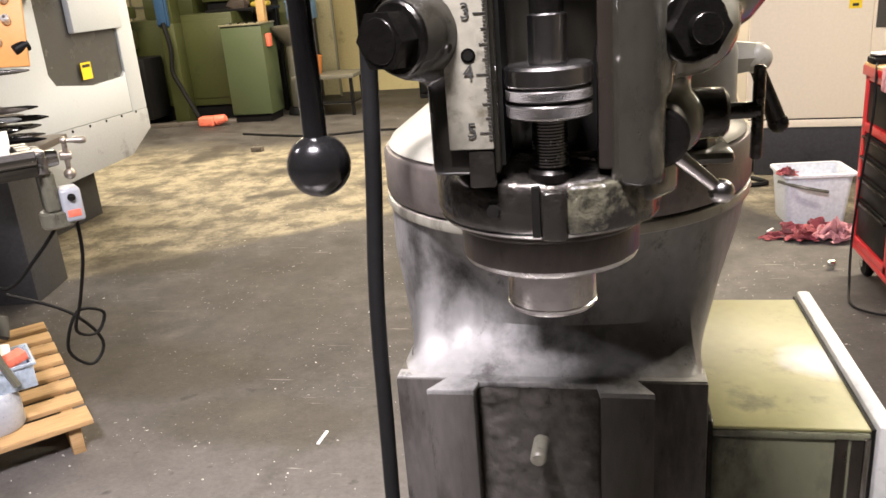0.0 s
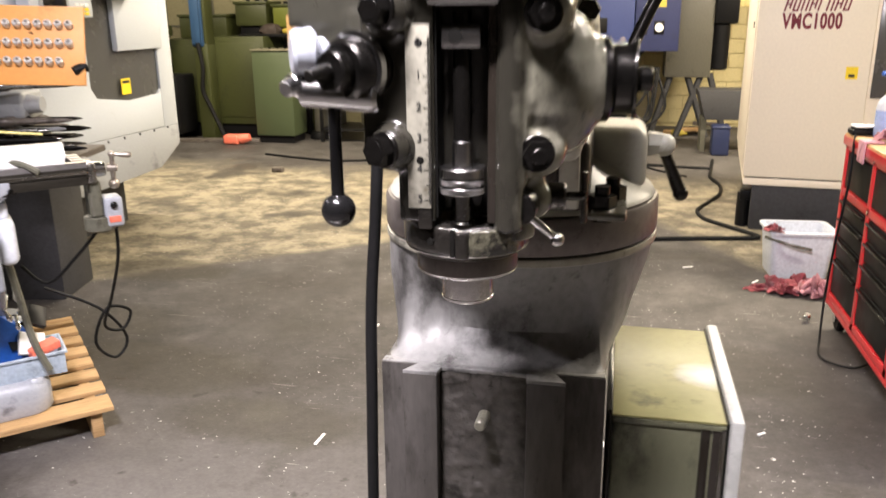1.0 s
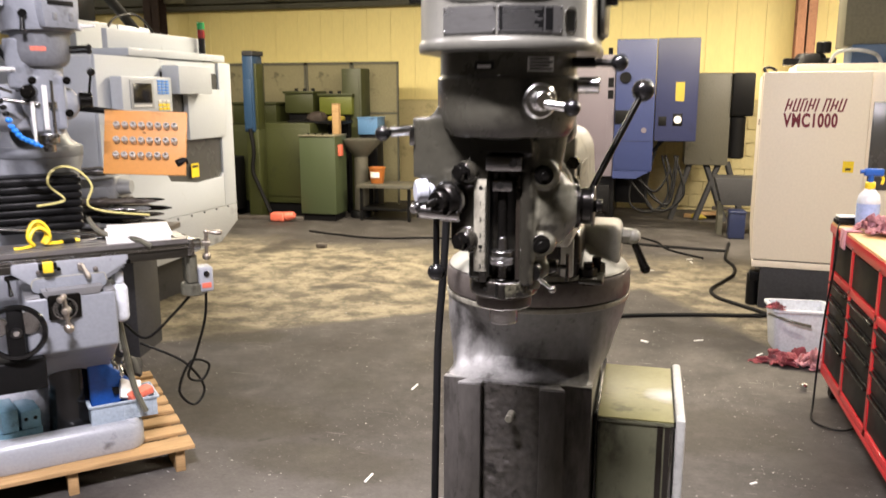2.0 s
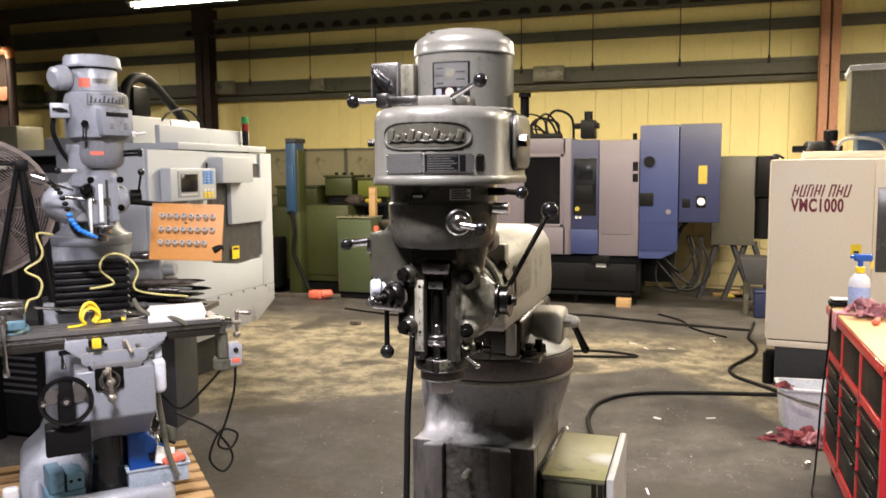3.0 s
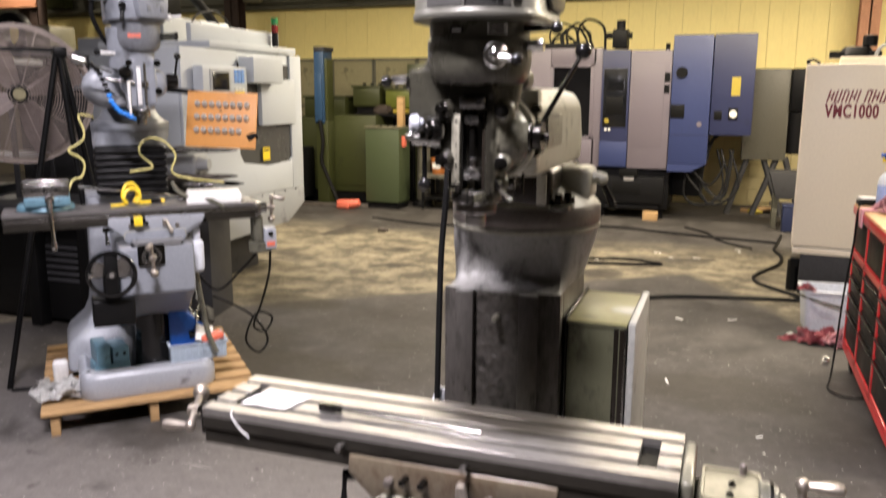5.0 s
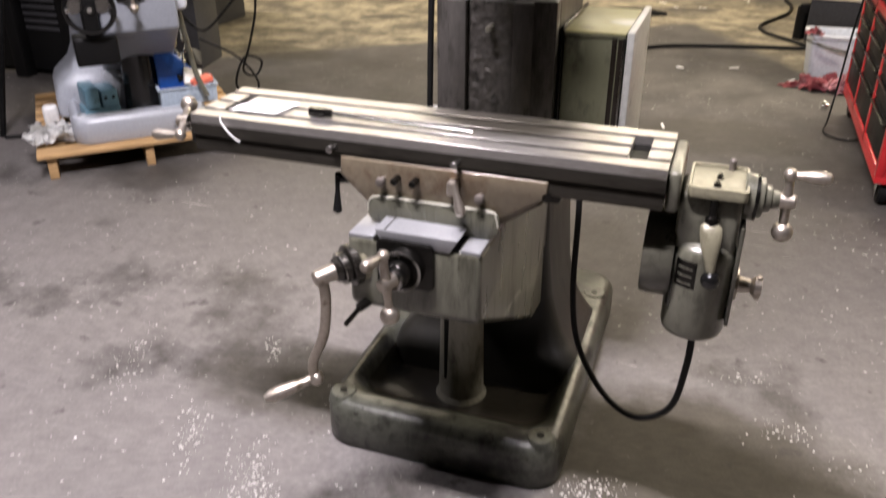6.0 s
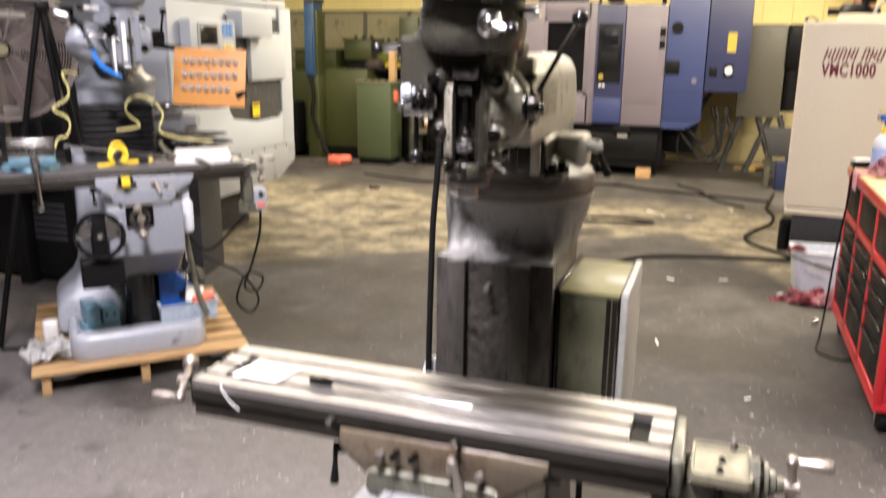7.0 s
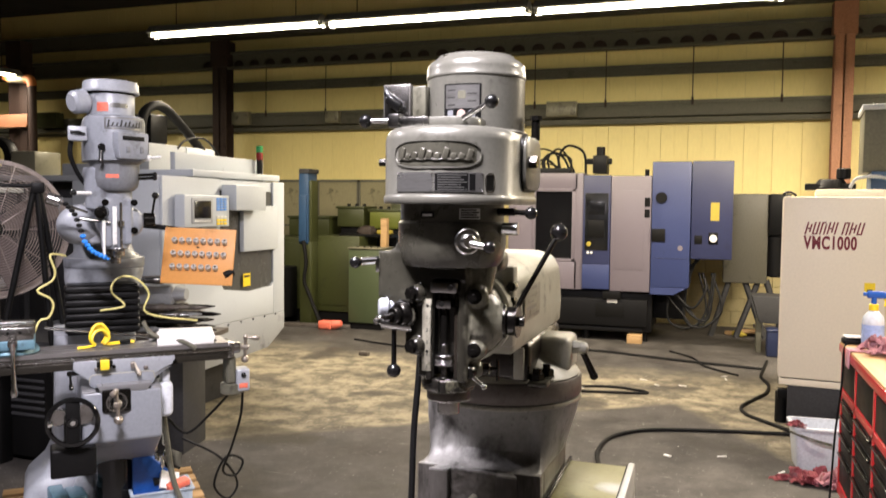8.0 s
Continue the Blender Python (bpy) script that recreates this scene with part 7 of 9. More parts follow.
part("coolant_pipe", Shape().cyl((-0.14, 0.05, 1.75), (0.02, 0.08, 1.69), 0.007, seg=10).cyl((-0.16, 0.05, 1.76), (-0.10, 0.04, 1.74), 0.028, seg=20, bevel=0.004), M["steel"], lm)

# machine vice on the second table
vm = LEFT @ pose(-0.33, -0.03, 1.03, 0, 0, 0)
v = thing("machine_vise", "teal and bare steel machine vise on the mill table", "vise", vm)
part("swivel_base", Shape().cyl((0, 0, 0), (0, 0, 0.03), 0.13, 0.125, 40, 0.006), M["vise_blue"], v)
part("body", Shape().box(-0.09, 0.11, -0.14, 0.16, 0.03, 0.075, 0.006), M["vise_blue"], v)
part("fixed_jaw", Shape().box(-0.1, 0.11, 0.03, 0.10, 0.075, 0.14, 0.006), M["steel"], v, "steel vise jaw")
part("moving_jaw", Shape().box(-0.09, 0.105, -0.14, -0.03, 0.075, 0.135, 0.006), M["steel"], v, "steel vise jaw with dowel holes")
for x in (-0.05, 0.0, 0.05):
    part("dowel_hole", Shape().cyl((x, -0.139, 0.11), (x, -0.1415, 0.11), 0.007, seg=12), M["hole"], v)
vh = part("vise_handle", Shape().cyl((0.02, -0.14, 0.07), (0.02, -0.20, 0.07), 0.02, seg=20, bevel=0.003), M["steel"], v, "bright vise crank")
part("handle_arm", Shape().turned((0.02, -0.19, 0.07), (0.025, -0.2, -0.17), [(0.014, 0), (0.012, 0.1), (0.009, 0.2), (0.009, 0.8), (0.016, 0.92), (0.012, 1)]), M["chrome"], vh)
# manual, yellow tool and rods on the table
single("manual", Shape().box(-0.13, 0.13, -0.09, 0.09, 0, 0.012, 0.002, m=None).box(-0.12, 0.135, -0.085, 0.085, 0.012, 0.022, 0.001), M["paper"], "open white manual lying on the mill table", "manual", LEFT @ pose(0.47, 0.0, 1.037, 4, 0, -6) @ Matrix.Diagonal((1.05, 1.35, 1.6, 1)))
yt = thing("tape_tool", "yellow plastic hand tool lying on the mill table", "hand tool", LEFT @ pose(0.06, -0.03, 1.031, 0, 0, 20))
for k, (r, h, w) in enumerate(((0.045, 0.10, 0.0), (0.038, 0.085, 0.014), (0.042, 0.075, -0.012))):
    part("loop", Shape().tube([(-r * 0.6, w, 0.012), (-r, w, h * 0.5), (-r * 0.5, w + 0.005, h), (r * 0.3, w, h * 1.08), (r, w - 0.004, h * 0.6), (r * 0.5, w, 0.012)], 0.0075, 8, 5), M["yellow"], yt, "yellow strap loop")
part("strap", Shape().tube([(0.02, 0, 0.012), (0.08, -0.01, 0.010), (0.14, 0.0, 0.010), (0.17, -0.02, 0.010)], 0.009, 8, 4, 0.5), M["yellow"], yt)
part("tail", Shape().tube([(-0.02, 0, 0.010), (-0.08, -0.02, 0.008), (-0.11, -0.01, 0.008)], 0.007, 8, 4, 0.5), M["yellow"], yt)
part("clip", Shape().box(0.10, 0.15, -0.022, 0.01, 0.0, 0.02, 0.004), M["drawer"], yt)
single("steel_bar", Shape().cyl((-0.18, 0.02, 1.13), (0.34, 0.06, 1.045), 0.008, seg=12).box(0.30, 0.36, 0.04, 0.08, 1.031, 1.05, 0.004), M["steel"], "dull steel bar leaning on the mill table", "bar", LEFT)
single("black_hose", Shape().tube([(0.28, 0.1, 1.12), (0.30, 0.02, 1.08), (0.36, -0.05, 1.05), (0.44, -0.12, 1.045), (0.50, -0.15, 1.01)], 0.012, 8), M["drive_grey"], "grey hose lying over the table edge", "hose", LEFT)

# what lies in the base: small vise, jug, tote with odds and ends
bv = thing("small_vise", "small teal blue vise lying in the mill base", "vise", LEFT @ pose(-0.09, 0.20, 0.058, 0, 0, 8))
part("body", Shape().box(-0.09, 0.09, -0.08, 0.08, 0.0, 0.10, 0.008), M["vise_blue"], bv)
part("jaw", Shape().box(-0.08, -0.01, -0.09, 0.09, 0.10, 0.21, 0.008).box(0.0, 0.085, -0.09, 0.09, 0.10, 0.19, 0.008), M["vise_blue"], bv)
for x in (0.02, 0.06):
    part("screw_hole", Shape().cyl((x, -0.089, 0.15), (x, -0.093, 0.15), 0.009, seg=12), M["hole"], bv)
jug = thing("coolant_jug", "half clear plastic jug standing in the mill base", "jug", LEFT @ pose(0.02, 0.32, 0.05))
part("body", Shape().lathe([(0.0, 0.002), (0.07, 0.002), (0.08, 0.02), (0.08, 0.18), (0.06, 0.24), (0.025, 0.27), (0.025, 0.30), (0.0, 0.30)], 28), M["milky"], jug)
tote = thing("plastic_tote", "grey plastic tote of odds and ends in the mill base", "tote", LEFT @ pose(0.36, 0.14, 0.146))
for a, b in (((-0.15, 0.15, -0.10, -0.092), (0, 0.09)), ((-0.15, 0.15, 0.092, 0.10), (0, 0.09)), ((-0.15, -0.142, -0.092, 0.092), (0, 0.09)), ((0.142, 0.15, -0.092, 0.092), (0, 0.09))):
    part("tote_wall", Shape().box(*a, *b, 0.002), M["tub_grey"], tote)
part("tote_floor", Shape().box(-0.15, 0.15, -0.10, 0.10, -0.004, 0.003), M["tub_grey"], tote)
part("tote_rim", Shape().box(-0.16, 0.16, -0.11, -0.1, 0.082, 0.094, 0.002).box(-0.16, 0.16, 0.1, 0.11, 0.082, 0.094, 0.002).box(-0.16, -0.15, -0.1, 0.1, 0.082, 0.094, 0.002).box(0.15, 0.16, -0.1, 0.1, 0.082, 0.094, 0.002), M["tub_grey"], tote)
for i in range(9):
    part("tote_rib", Shape().box(-0.14 + i * 0.033, -0.134 + i * 0.033, -0.1045, -0.0995, 0.0, 0.082), M["tub_grey"], tote)
single("blue_bin", Shape().prism([(-0.06, 0), (0.10, 0), (0.13, 0.16), (-0.02, 0.30), (-0.06, 0.30)], -0.05, 0.05, pose(0, 0, 0, 90, 0, 0), 0.008), M["blue_plastic"], "blue plastic parts bin standing in the tote", "bin", LEFT @ pose(0.28, 0.17, 0.150))
for i, (x, y, rx, ry, w) in enumerate(((0.40, 0.10, 50, 20, 0.1), (0.36, 0.14, 60, -10, 0.09), (0.33, 0.16, 70, 5, 0.08), (0.44, 0.17, 40, 30, 0.07))):
    single("boxed_part", Shape().box(-w / 2, w / 2, -0.05, 0.05, -0.01, 0.01, 0.002), (M["paper"], M["drawer"], M["paper"], M["label_black"])[i], "flat box among the odds and ends", "box", LEFT @ pose(x, y, 0.27 + 0.03 * i, rx, ry, 10), "boxes in the tote")
single("brush_block", Shape().box(-0.06, 0.06, -0.03, 0.03, 0, 0.035, 0.006), M["coral"], "coral red block lying on the tote", "block", LEFT @ pose(0.44, 0.08, 0.235, 5, -8, 20))
hs = thing("handle_cluster", "bundle of chrome handles hanging above the tote", "handles", LEFT @ pose(0.34, 0.08, 0.50))
for i, (dx, dz) in enumerate(((0.0, 0.0), (0.03, 0.03), (-0.02, -0.05), (0.05, -0.03), (0.02, -0.09))):
    part("handle", Shape().turned((dx, 0, dz), (dx + 0.02 * (i % 3 - 1), -0.04, dz - 0.05), [(0.008, 0), (0.006, 0.3), (0.012, 0.8), (0.004, 1)]), M["chrome"], hs)
single("parts_bag", Shape().box(-0.04, 0.04, -0.03, 0.03, 0, 0.12, 0.02, 3), M["bag"], "clear plastic bag hanging by the column", "bag", LEFT @ pose(-0.34, 0.42, 0.002))

# pallet
pl = thing("pallet", "pale pine pallet under the second mill", "pallet", pose(-2.165, 1.725, 0, 0, 0, 44) @ pose(0, 0.42, 0))
for x in (-0.50, -0.02, 0.46):
    st = part("stringer", Shape().box(x, x + 0.045, -0.47, 0.75, 0.0, 0.118, 0.003), M["wood"], pl)
y = -0.50
while y < 0.72:
    w = 0.135 if y < -0.45 else 0.10
    part("deck_board", Shape().box(-0.54, 0.55, y, y + w, 0.1185, 0.139, 0.003), M["wood"], pl)
    y += w + 0.055


# ---------------------------------------------------------------- machining centre on the left
XP = -3.5
cnc = thing("machining_center", "light grey enclosed machining center with a smoked window", "machining center", pose(XP, 4.3, 0))
# plan: local x out of the front, local y along it
part("enclosure", Shape().box(-0.70, -0.03, -0.43, 1.49, 0.76, 2.10, 0.02), M["cnc"], cnc, "light grey sheet metal enclosure")
part("rear_housing", Shape().box(-1.9, -0.705, 0.62, 1.49, 0.76, 2.098, 0.02), M["cnc"], cnc)
part("corner_post", Shape().box(-0.028, 0.0, 1.283, 1.50, 0.775, 2.10, 0.010), M["cnc"], cnc)
part("lower_skirt", Shape().prism([(-0.43, 0.41), (1.17, 0.45), (1.50, 0.61), (1.50, 0.775), (-0.43, 0.805)], -1.5, 0.0, YZ, 0.006), M["cnc_lower"], cnc, "mid grey lower skirt with a cut corner")
part("machine_bed", Shape().box(-1.8, -0.30, -0.35, 1.05, 0.0, 0.45, 0.01), M["vmc_base"], cnc, "dark machine bed under the skirt")
for i in range(9):
    part("skirt_bolt", Shape().cyl((0.0, -0.36 + i * 0.21, 0.770), (0.004, -0.36 + i * 0.21, 0.770), 0.010, seg=8), M["dark_steel"], cnc)
part("window_recess", Shape().prism(rounded(0.30, 1.30, 1.03, 2.0, 0.05), -0.035, -0.024, pose(0, 0, 0, 90, 0, 90)), M["cnc_window"], cnc, "dark smoked door window")
part("door_panel", Shape().prism([(-0.43, 0.805), (1.28, 0.782), (1.28, 1.10), (1.24, 1.06), (0.85, 1.045), (0.42, 1.10), (0.36, 1.18), (0.36, 2.10), (-0.43, 2.10)], -0.03, 0.0, pose(0, 0, 0, 90, 0, 90), 0.006), M["cnc"], cnc)
part("hood", Shape().box(0.0, 0.16, 0.38, 0.88, 1.82, 2.05, 0.008), M["cnc"], cnc)
part("latch_panel", Shape().box(-0.02, 0.03, 0.70, 1.32, 1.43, 1.86, 0.008), M["cnc"], cnc)
lab = part("warning_label", Shape().box(0.0, 0.004, 0.73, 0.85, 1.10, 1.22), M["yellow"], cnc, "yellow warning label")
part("label_bar", Shape().box(0.004, 0.006, 0.745, 0.835, 1.185, 1.205), M["ink"], lab)
part("roof_rail", Shape().box(-1.2, -0.02, 0.0, 1.44, 2.11, 2.17, 0.006).box(-0.25, -0.2, 0.0, 1.42, 2.17, 2.32, 0.004), M["cnc"], cnc)
tl = part("signal_tower", Shape().cyl((-0.15, 1.27, 2.1), (-0.15, 1.27, 2.32), 0.03, seg=20), M["drawer"], cnc, "signal tower with red and green lenses")
part("red_lens", Shape().cyl((-0.15, 1.27, 2.32), (-0.15, 1.27, 2.395), 0.034, seg=20, bevel=0.003), M["red_lens"], tl)
part("green_lens", Shape().cyl((-0.15, 1.27, 2.395), (-0.15, 1.27, 2.46), 0.034, seg=20, bevel=0.003), M["green_lens"], tl)
pn = part("control_pendant", Shape().box(0.02, 0.12, -0.36, 0.48, 1.69, 2.02, 0.012, 3), M["cnc"], cnc, "grey control pendant with a dark screen")
part("bezel", Shape().box(0.12, 0.128, -0.24, 0.14, 1.73, 1.99, 0.004), M["cnc_lower"], pn)
part("screen", Shape().box(0.126, 0.132, -0.20, 0.10, 1.78, 1.96, 0.002), M["screen"], pn, "dark screen")
for i in range(5):
    for j in range(3):
        part("key", Shape().box(0.12, 0.126, 0.22 + j * 0.07, 0.275 + j * 0.07, 1.86 + i * 0.028, 1.88 + i * 0.028, 0.001), M["blue_key"], pn)
for i in range(3):
    for j in range(3):
        part("key", Shape().box(0.12, 0.126, 0.22 + j * 0.07, 0.275 + j * 0.07, 1.71 + i * 0.035, 1.735 + i * 0.035, 0.001), M["yellow"] if i < 2 else M["white_ink"], pn)
for j in range(7):
    part("soft_key", Shape().box(0.126, 0.131, -0.2 + j * 0.043, -0.17 + j * 0.043, 1.745, 1.763, 0.001), M["white_ink"], pn)
part("pendant_arm", Shape().cyl((0.06, 0.0, 1.2), (0.06, 0.0, 1.7), 0.03, seg=14), M["cnc_lower"], pn)
pn.matrix_local = Matrix.Translation((0, -0.036, 0.294)) @ Matrix.Diagonal((1, 0.76, 0.82, 1))
# column and ducting behind the enclosure
part("rear_column", Shape().box(-1.7, -1.15, 0.85, 1.45, 2.05, 2.48, 0.02), M["cnc_lower"], cnc)
part("rear_cover", Shape().box(-1.6, -1.15, 1.46, 1.98, 2.05, 2.48, 0.02), M["cnc"], cnc)
part("spindle_motor", Shape().box(-1.6, -1.2, 0.95, 1.22, 2.48, 2.78, 0.03), M["drawer"], cnc)
part("cable_duct", Shape().tube([(-1.2, 0.80, 2.55), (-1.2, 0.84, 2.76), (-1.2, 1.0, 2.86), (-1.2, 1.2, 2.84), (-1.2, 1.5, 2.66), (-1.2, 1.8, 2.45), (-1.2, 2.05, 2.30)], 0.05, 10, 6), M["black_rubber"], cnc, "black corrugated cable duct")
part("thin_hose", Shape().tube([(-1.15, 1.3, 2.45), (-1.15, 1.45, 2.55), (-1.15, 1.8, 2.58), (-1.15, 2.1, 2.35), (-1.15, 2.15, 2.1)], 0.012, 8, 6), M["black_rubber"], cnc)

# tool changer and shelf behind the fan
tc = thing("tool_changer", "grey machine table with a dark void beneath it", "machine", pose(-5.7, 5.0, 0))
part("top_slab", Shape().box(-0.75, 0.72, -0.05, 0.75, 2.09, 2.15, 0.008), M["cnc_lower"], tc, "flat grey table top")
part("frame", Shape().box(-0.7, 0.7, 0.2, 0.72, 0.0, 2.09, 0.01), M["vmc_base"], tc, "dark recessed machine frame")
part("lower_slab", Shape().box(-0.30, 0.74, -0.06, 0.3, 1.76, 1.92, 0.01), M["cnc_lower"], tc, "grey lower slab")
part("cover_box", Shape().box(-0.56, -0.24, 0.0, 0.35, 2.15, 2.40, 0.012), M["beige"], tc, "pale sheet metal cover box")
part("far_box", Shape().box(0.06, 0.62, 0.05, 0.5, 2.15, 2.27, 0.01), M["cnc_lower"], tc)
ringm = part("tool_ring", Shape().lathe([(0.13, -0.06), (0.21, -0.06), (0.22, -0.04), (0.22, 0.04), (0.21, 0.06), (0.13, 0.06), (0.12, 0.04), (0.12, -0.04), (0.13, -0.06)], 36, pose(-0.80, 0.08, 2.34, 90, 0, 0), False), M["drawer"], tc, "black perforated tool ring")
for k in range(12):
    a = 2 * math.pi * k / 12
    part("tool_pocket", Shape().cyl((-0.80 + 0.17 * math.cos(a), 0.022, 2.34 + 0.17 * math.sin(a)), (-0.80 + 0.17 * math.cos(a), 0.014, 2.34 + 0.17 * math.sin(a)), 0.022, seg=10), M["hole"], ringm)
part("ring_post", Shape().box(-0.86, -0.74, 0.1, 0.3, 0.0, 2.2, 0.01), M["vmc_base"], tc)

# collet board on its stand
ob = thing("collet_rack", "orange collet board with rows of steel collets", "collet rack", pose(-2.10, 2.35, 0, 0, 0, 20))
brd = part("board", Shape().box(-0.20, 0.20, -0.008, 0.008, -0.16, 0.16, 0.003, m=pose(0.02, 0, 1.58, -12, 2, 0)), M["orange"], ob, "orange painted board")
for r in range(3):
    for c in range(8 if r < 2 else 7):
        m = pose(0.02, 0, 1.58, -12, 2, 0) @ pose(-0.135 + c * 0.04, 0, 0.075 - r * 0.075)
        part("collet", Shape().lathe([(0.004, 0.0), (0.0125, 0.001), (0.0125, 0.012), (0.016, 0.016), (0.016, 0.032), (0.012, 0.036), (0.006, 0.036), (0.006, 0.02)], 14, m @ pose(0, -0.006, 0, 65, 0, 0), False), M["collet_steel"], ob)
rack_inv = pose(-2.10, 2.35, 0, 0, 0, 20).inverted()
part("arm", Shape().tube([(-2.46, 2.21, 1.76), (-2.30, 2.34, 1.74), (-2.12, 2.42, 1.70), (-2.09, 2.365, 1.62)], 0.016, 10).turn(rack_inv), M["drawer"], ob, "black arm fixed to the mill ram")
part("spare_tool", Shape().cyl((0.215, 0.0, 1.495), (0.17, -0.03, 1.475), 0.024, 0.02, 16, 0.004), M["drawer"], ob)
CART = pose(-3.28, 3.62, 0, 0, 0, 12)
ct = thing("tool_cart", "dark cabinet with a tan tray of arbors on top", "tool cart", CART)
part("cabinet", Shape().box(-0.42, 0.22, -0.19, 0.22, 0.0, 0.86, 0.01), M["vmc_base"], ct)
part("tray", Shape().box(-0.45, 0.40, -0.22, 0.25, 0.861, 0.90, 0.004).box(-0.40, 0.10, -0.02, 0.2, 0.90, 1.10, 0.02), M["ring_iron"], ct, "brown stained tray")
part("casting", Shape().box(-0.36, 0.10, -0.10, 0.15, 1.101, 1.27, 0.03, 3).cyl((0.02, -0.03, 1.19), (0.18, -0.03, 1.19), 0.07, 0.05, 20, 0.006), M["cnc_lower"], ct)
random.seed(31)
LAYERS = ((0.93, 5), (0.985, 4), (1.04, 5), (1.095, 3), (1.30, 2))
for z, count in LAYERS:
    for k in range(count):
        l, r = random.uniform(0.35, 0.7), random.uniform(0.02, 0.028)
        mt = random.choice(("dark_steel", "steel", "ring_iron", "cnc_lower", "worn_chrome", "drawer"))
        single("tool_arbor", Shape().turned((-l / 2, 0, 0), (l / 2, 0, 0.01), [(r, 0), (r, 0.3), (r * 1.25, 0.32), (r * 1.25, 0.42), (r * 0.8, 0.45), (r * 0.6, 0.9), (0.004, 1)], 14), M[mt],
               "steel tool arbor stacked on the cart", "arbor", CART @ pose(random.uniform(0.0, 0.16), -0.17 + 0.056 * k * (1 if z < 1.2 else 1.5), z, 0, 0, random.uniform(-7, 7)), "arbors on the cart")

# big drum fan on an A frame
fan = thing("drum_fan", "large wire-guard shop fan on a black A-frame stand", "fan", pose(-3.25, 2.05, 0, 0, 0, 48))
FZ = 1.72
for i in range(24):
    r = 0.05 + i * 0.015
    y = -0.10 + 0.07 * (r / 0.39) ** 2
    part("guard_ring", Shape().lathe([(r - 0.0016, -0.0016), (r + 0.0016, -0.0016), (r + 0.0016, 0.0016), (r - 0.0016, 0.0016), (r - 0.0016, -0.0016)], 48, pose(0, y, FZ, 90, 0, 0), False), M["fan_wire"], fan)
for k in range(10):
    a = math.pi * 2 * k / 10
    part("guard_spoke", Shape().tube([(0.05 * math.cos(a), -0.10, FZ + 0.05 * math.sin(a)), (0.2 * math.cos(a), -0.083, FZ + 0.2 * math.sin(a)), (0.395 * math.cos(a), -0.03, FZ + 0.395 * math.sin(a))], 0.003, 6), M["fan_wire"], fan)
part("guard_badge", Shape().cyl((0, -0.10, FZ), (0, -0.108, FZ), 0.034, seg=24, bevel=0.003), M["wire_mesh"], fan)
for i in range(20):
    r = 0.10 + i * 0.015
    part("rear_ring", Shape().lathe([(r - 0.0016, -0.0016), (r + 0.0016, -0.0016), (r + 0.0016, 0.0016), (r - 0.0016, 0.0016), (r - 0.0016, -0.0016)], 40, pose(0, 0.22 - 0.03 * (r / 0.39) ** 2, FZ, 90, 0, 0), False), M["fan_wire"], fan)
for y, r in ((-0.03, 0.395), (0.1, 0.40), (0.2, 0.395)):
    part("guard_rim", Shape().lathe([(r - 0.006, -0.006), (r + 0.006, -0.006), (r + 0.006, 0.006), (r - 0.006, 0.006), (r - 0.006, -0.006)], 48, pose(0, y, FZ, 90, 0, 0), False), M["fan_wire"], fan)
for k in range(4):
    a = radians(90 * k + 30)
    part("fan_blade", Shape().prism([(0.05, -0.05), (0.20, -0.11), (0.34, -0.13), (0.37, -0.04), (0.36, 0.06), (0.2, 0.07), (0.06, 0.05)], -0.002, 0.002, pose(0, 0.08, FZ, 90, 0, 0) @ Matrix.Rotation(a, 4, "Z") @ pose(0, 0, 0, 25, 0, 0)), M["fan_blade"], fan)
part("hub", Shape().cyl((0, 0.02, FZ), (0, 0.18, FZ), 0.06, seg=24, bevel=0.01), M["drawer"], fan)
for x0, x1, y in ((0.21, -0.20, -0.15), (0.22, 0.36, -0.16), (0.23, 0.52, 0.0)):
    part("stand_leg", Shape().cyl((x0, -0.14, 1.97), (x1, y - 0.03, 0.0), 0.017, seg=10), M["drawer"], fan, "black A-frame leg")
for x0, x1 in ((-0.3, -0.62), (-0.3, -0.35)):
    part("stand_leg", Shape().cyl((x0, -0.14, 1.97), (x1, -0.18, 0.0), 0.017, seg=10), M["drawer"], fan)
part("fan_yoke", Shape().cyl((-0.3, -0.14, 1.97), (0.23, -0.14, 1.97), 0.012, seg=10).box(0.19, 0.26, -0.17, -0.12, 1.93, 1.99, 0.006).box(0.19, 0.24, -0.14, 0.1, 1.955, 1.975, 0.004), M["drawer"], fan)

# dark bench and cabinet behind the second mill
bench = thing("work_bench", "dark steel bench with machine parts stored on it", "bench", pose(-4.1, 3.0, 0))
part("bench_top", Shape().box(-1.6, 0.55, -0.2, 0.5, 0.86, 0.92, 0.006), M["vmc_base"], bench)
for x in (-1.5, -0.05, 0.45):
    part("bench_leg", Shape().box(x - 0.05, x + 0.05, -0.15, -0.05, 0.0, 0.86, 0.006), M["drawer"], bench)
shelf = thing("storage_shelf", "steel shelf unit loaded with boxes and machine parts", "shelf", pose(-5.3, 3.2, 0, 0, 0, 20))
for z in (0.5, 1.2, 1.95):
    part("shelf_board", Shape().box(-1.3, 0.7, -0.3, 0.3, z, z + 0.04, 0.003), M["cnc_lower"], shelf)
for x in (-1.3, 0.68):
    for y in (-0.3, 0.28):
        part("upright", Shape().box(x, x + 0.04, y, y + 0.02, 0, 2.0), M["vmc_base"], shelf)
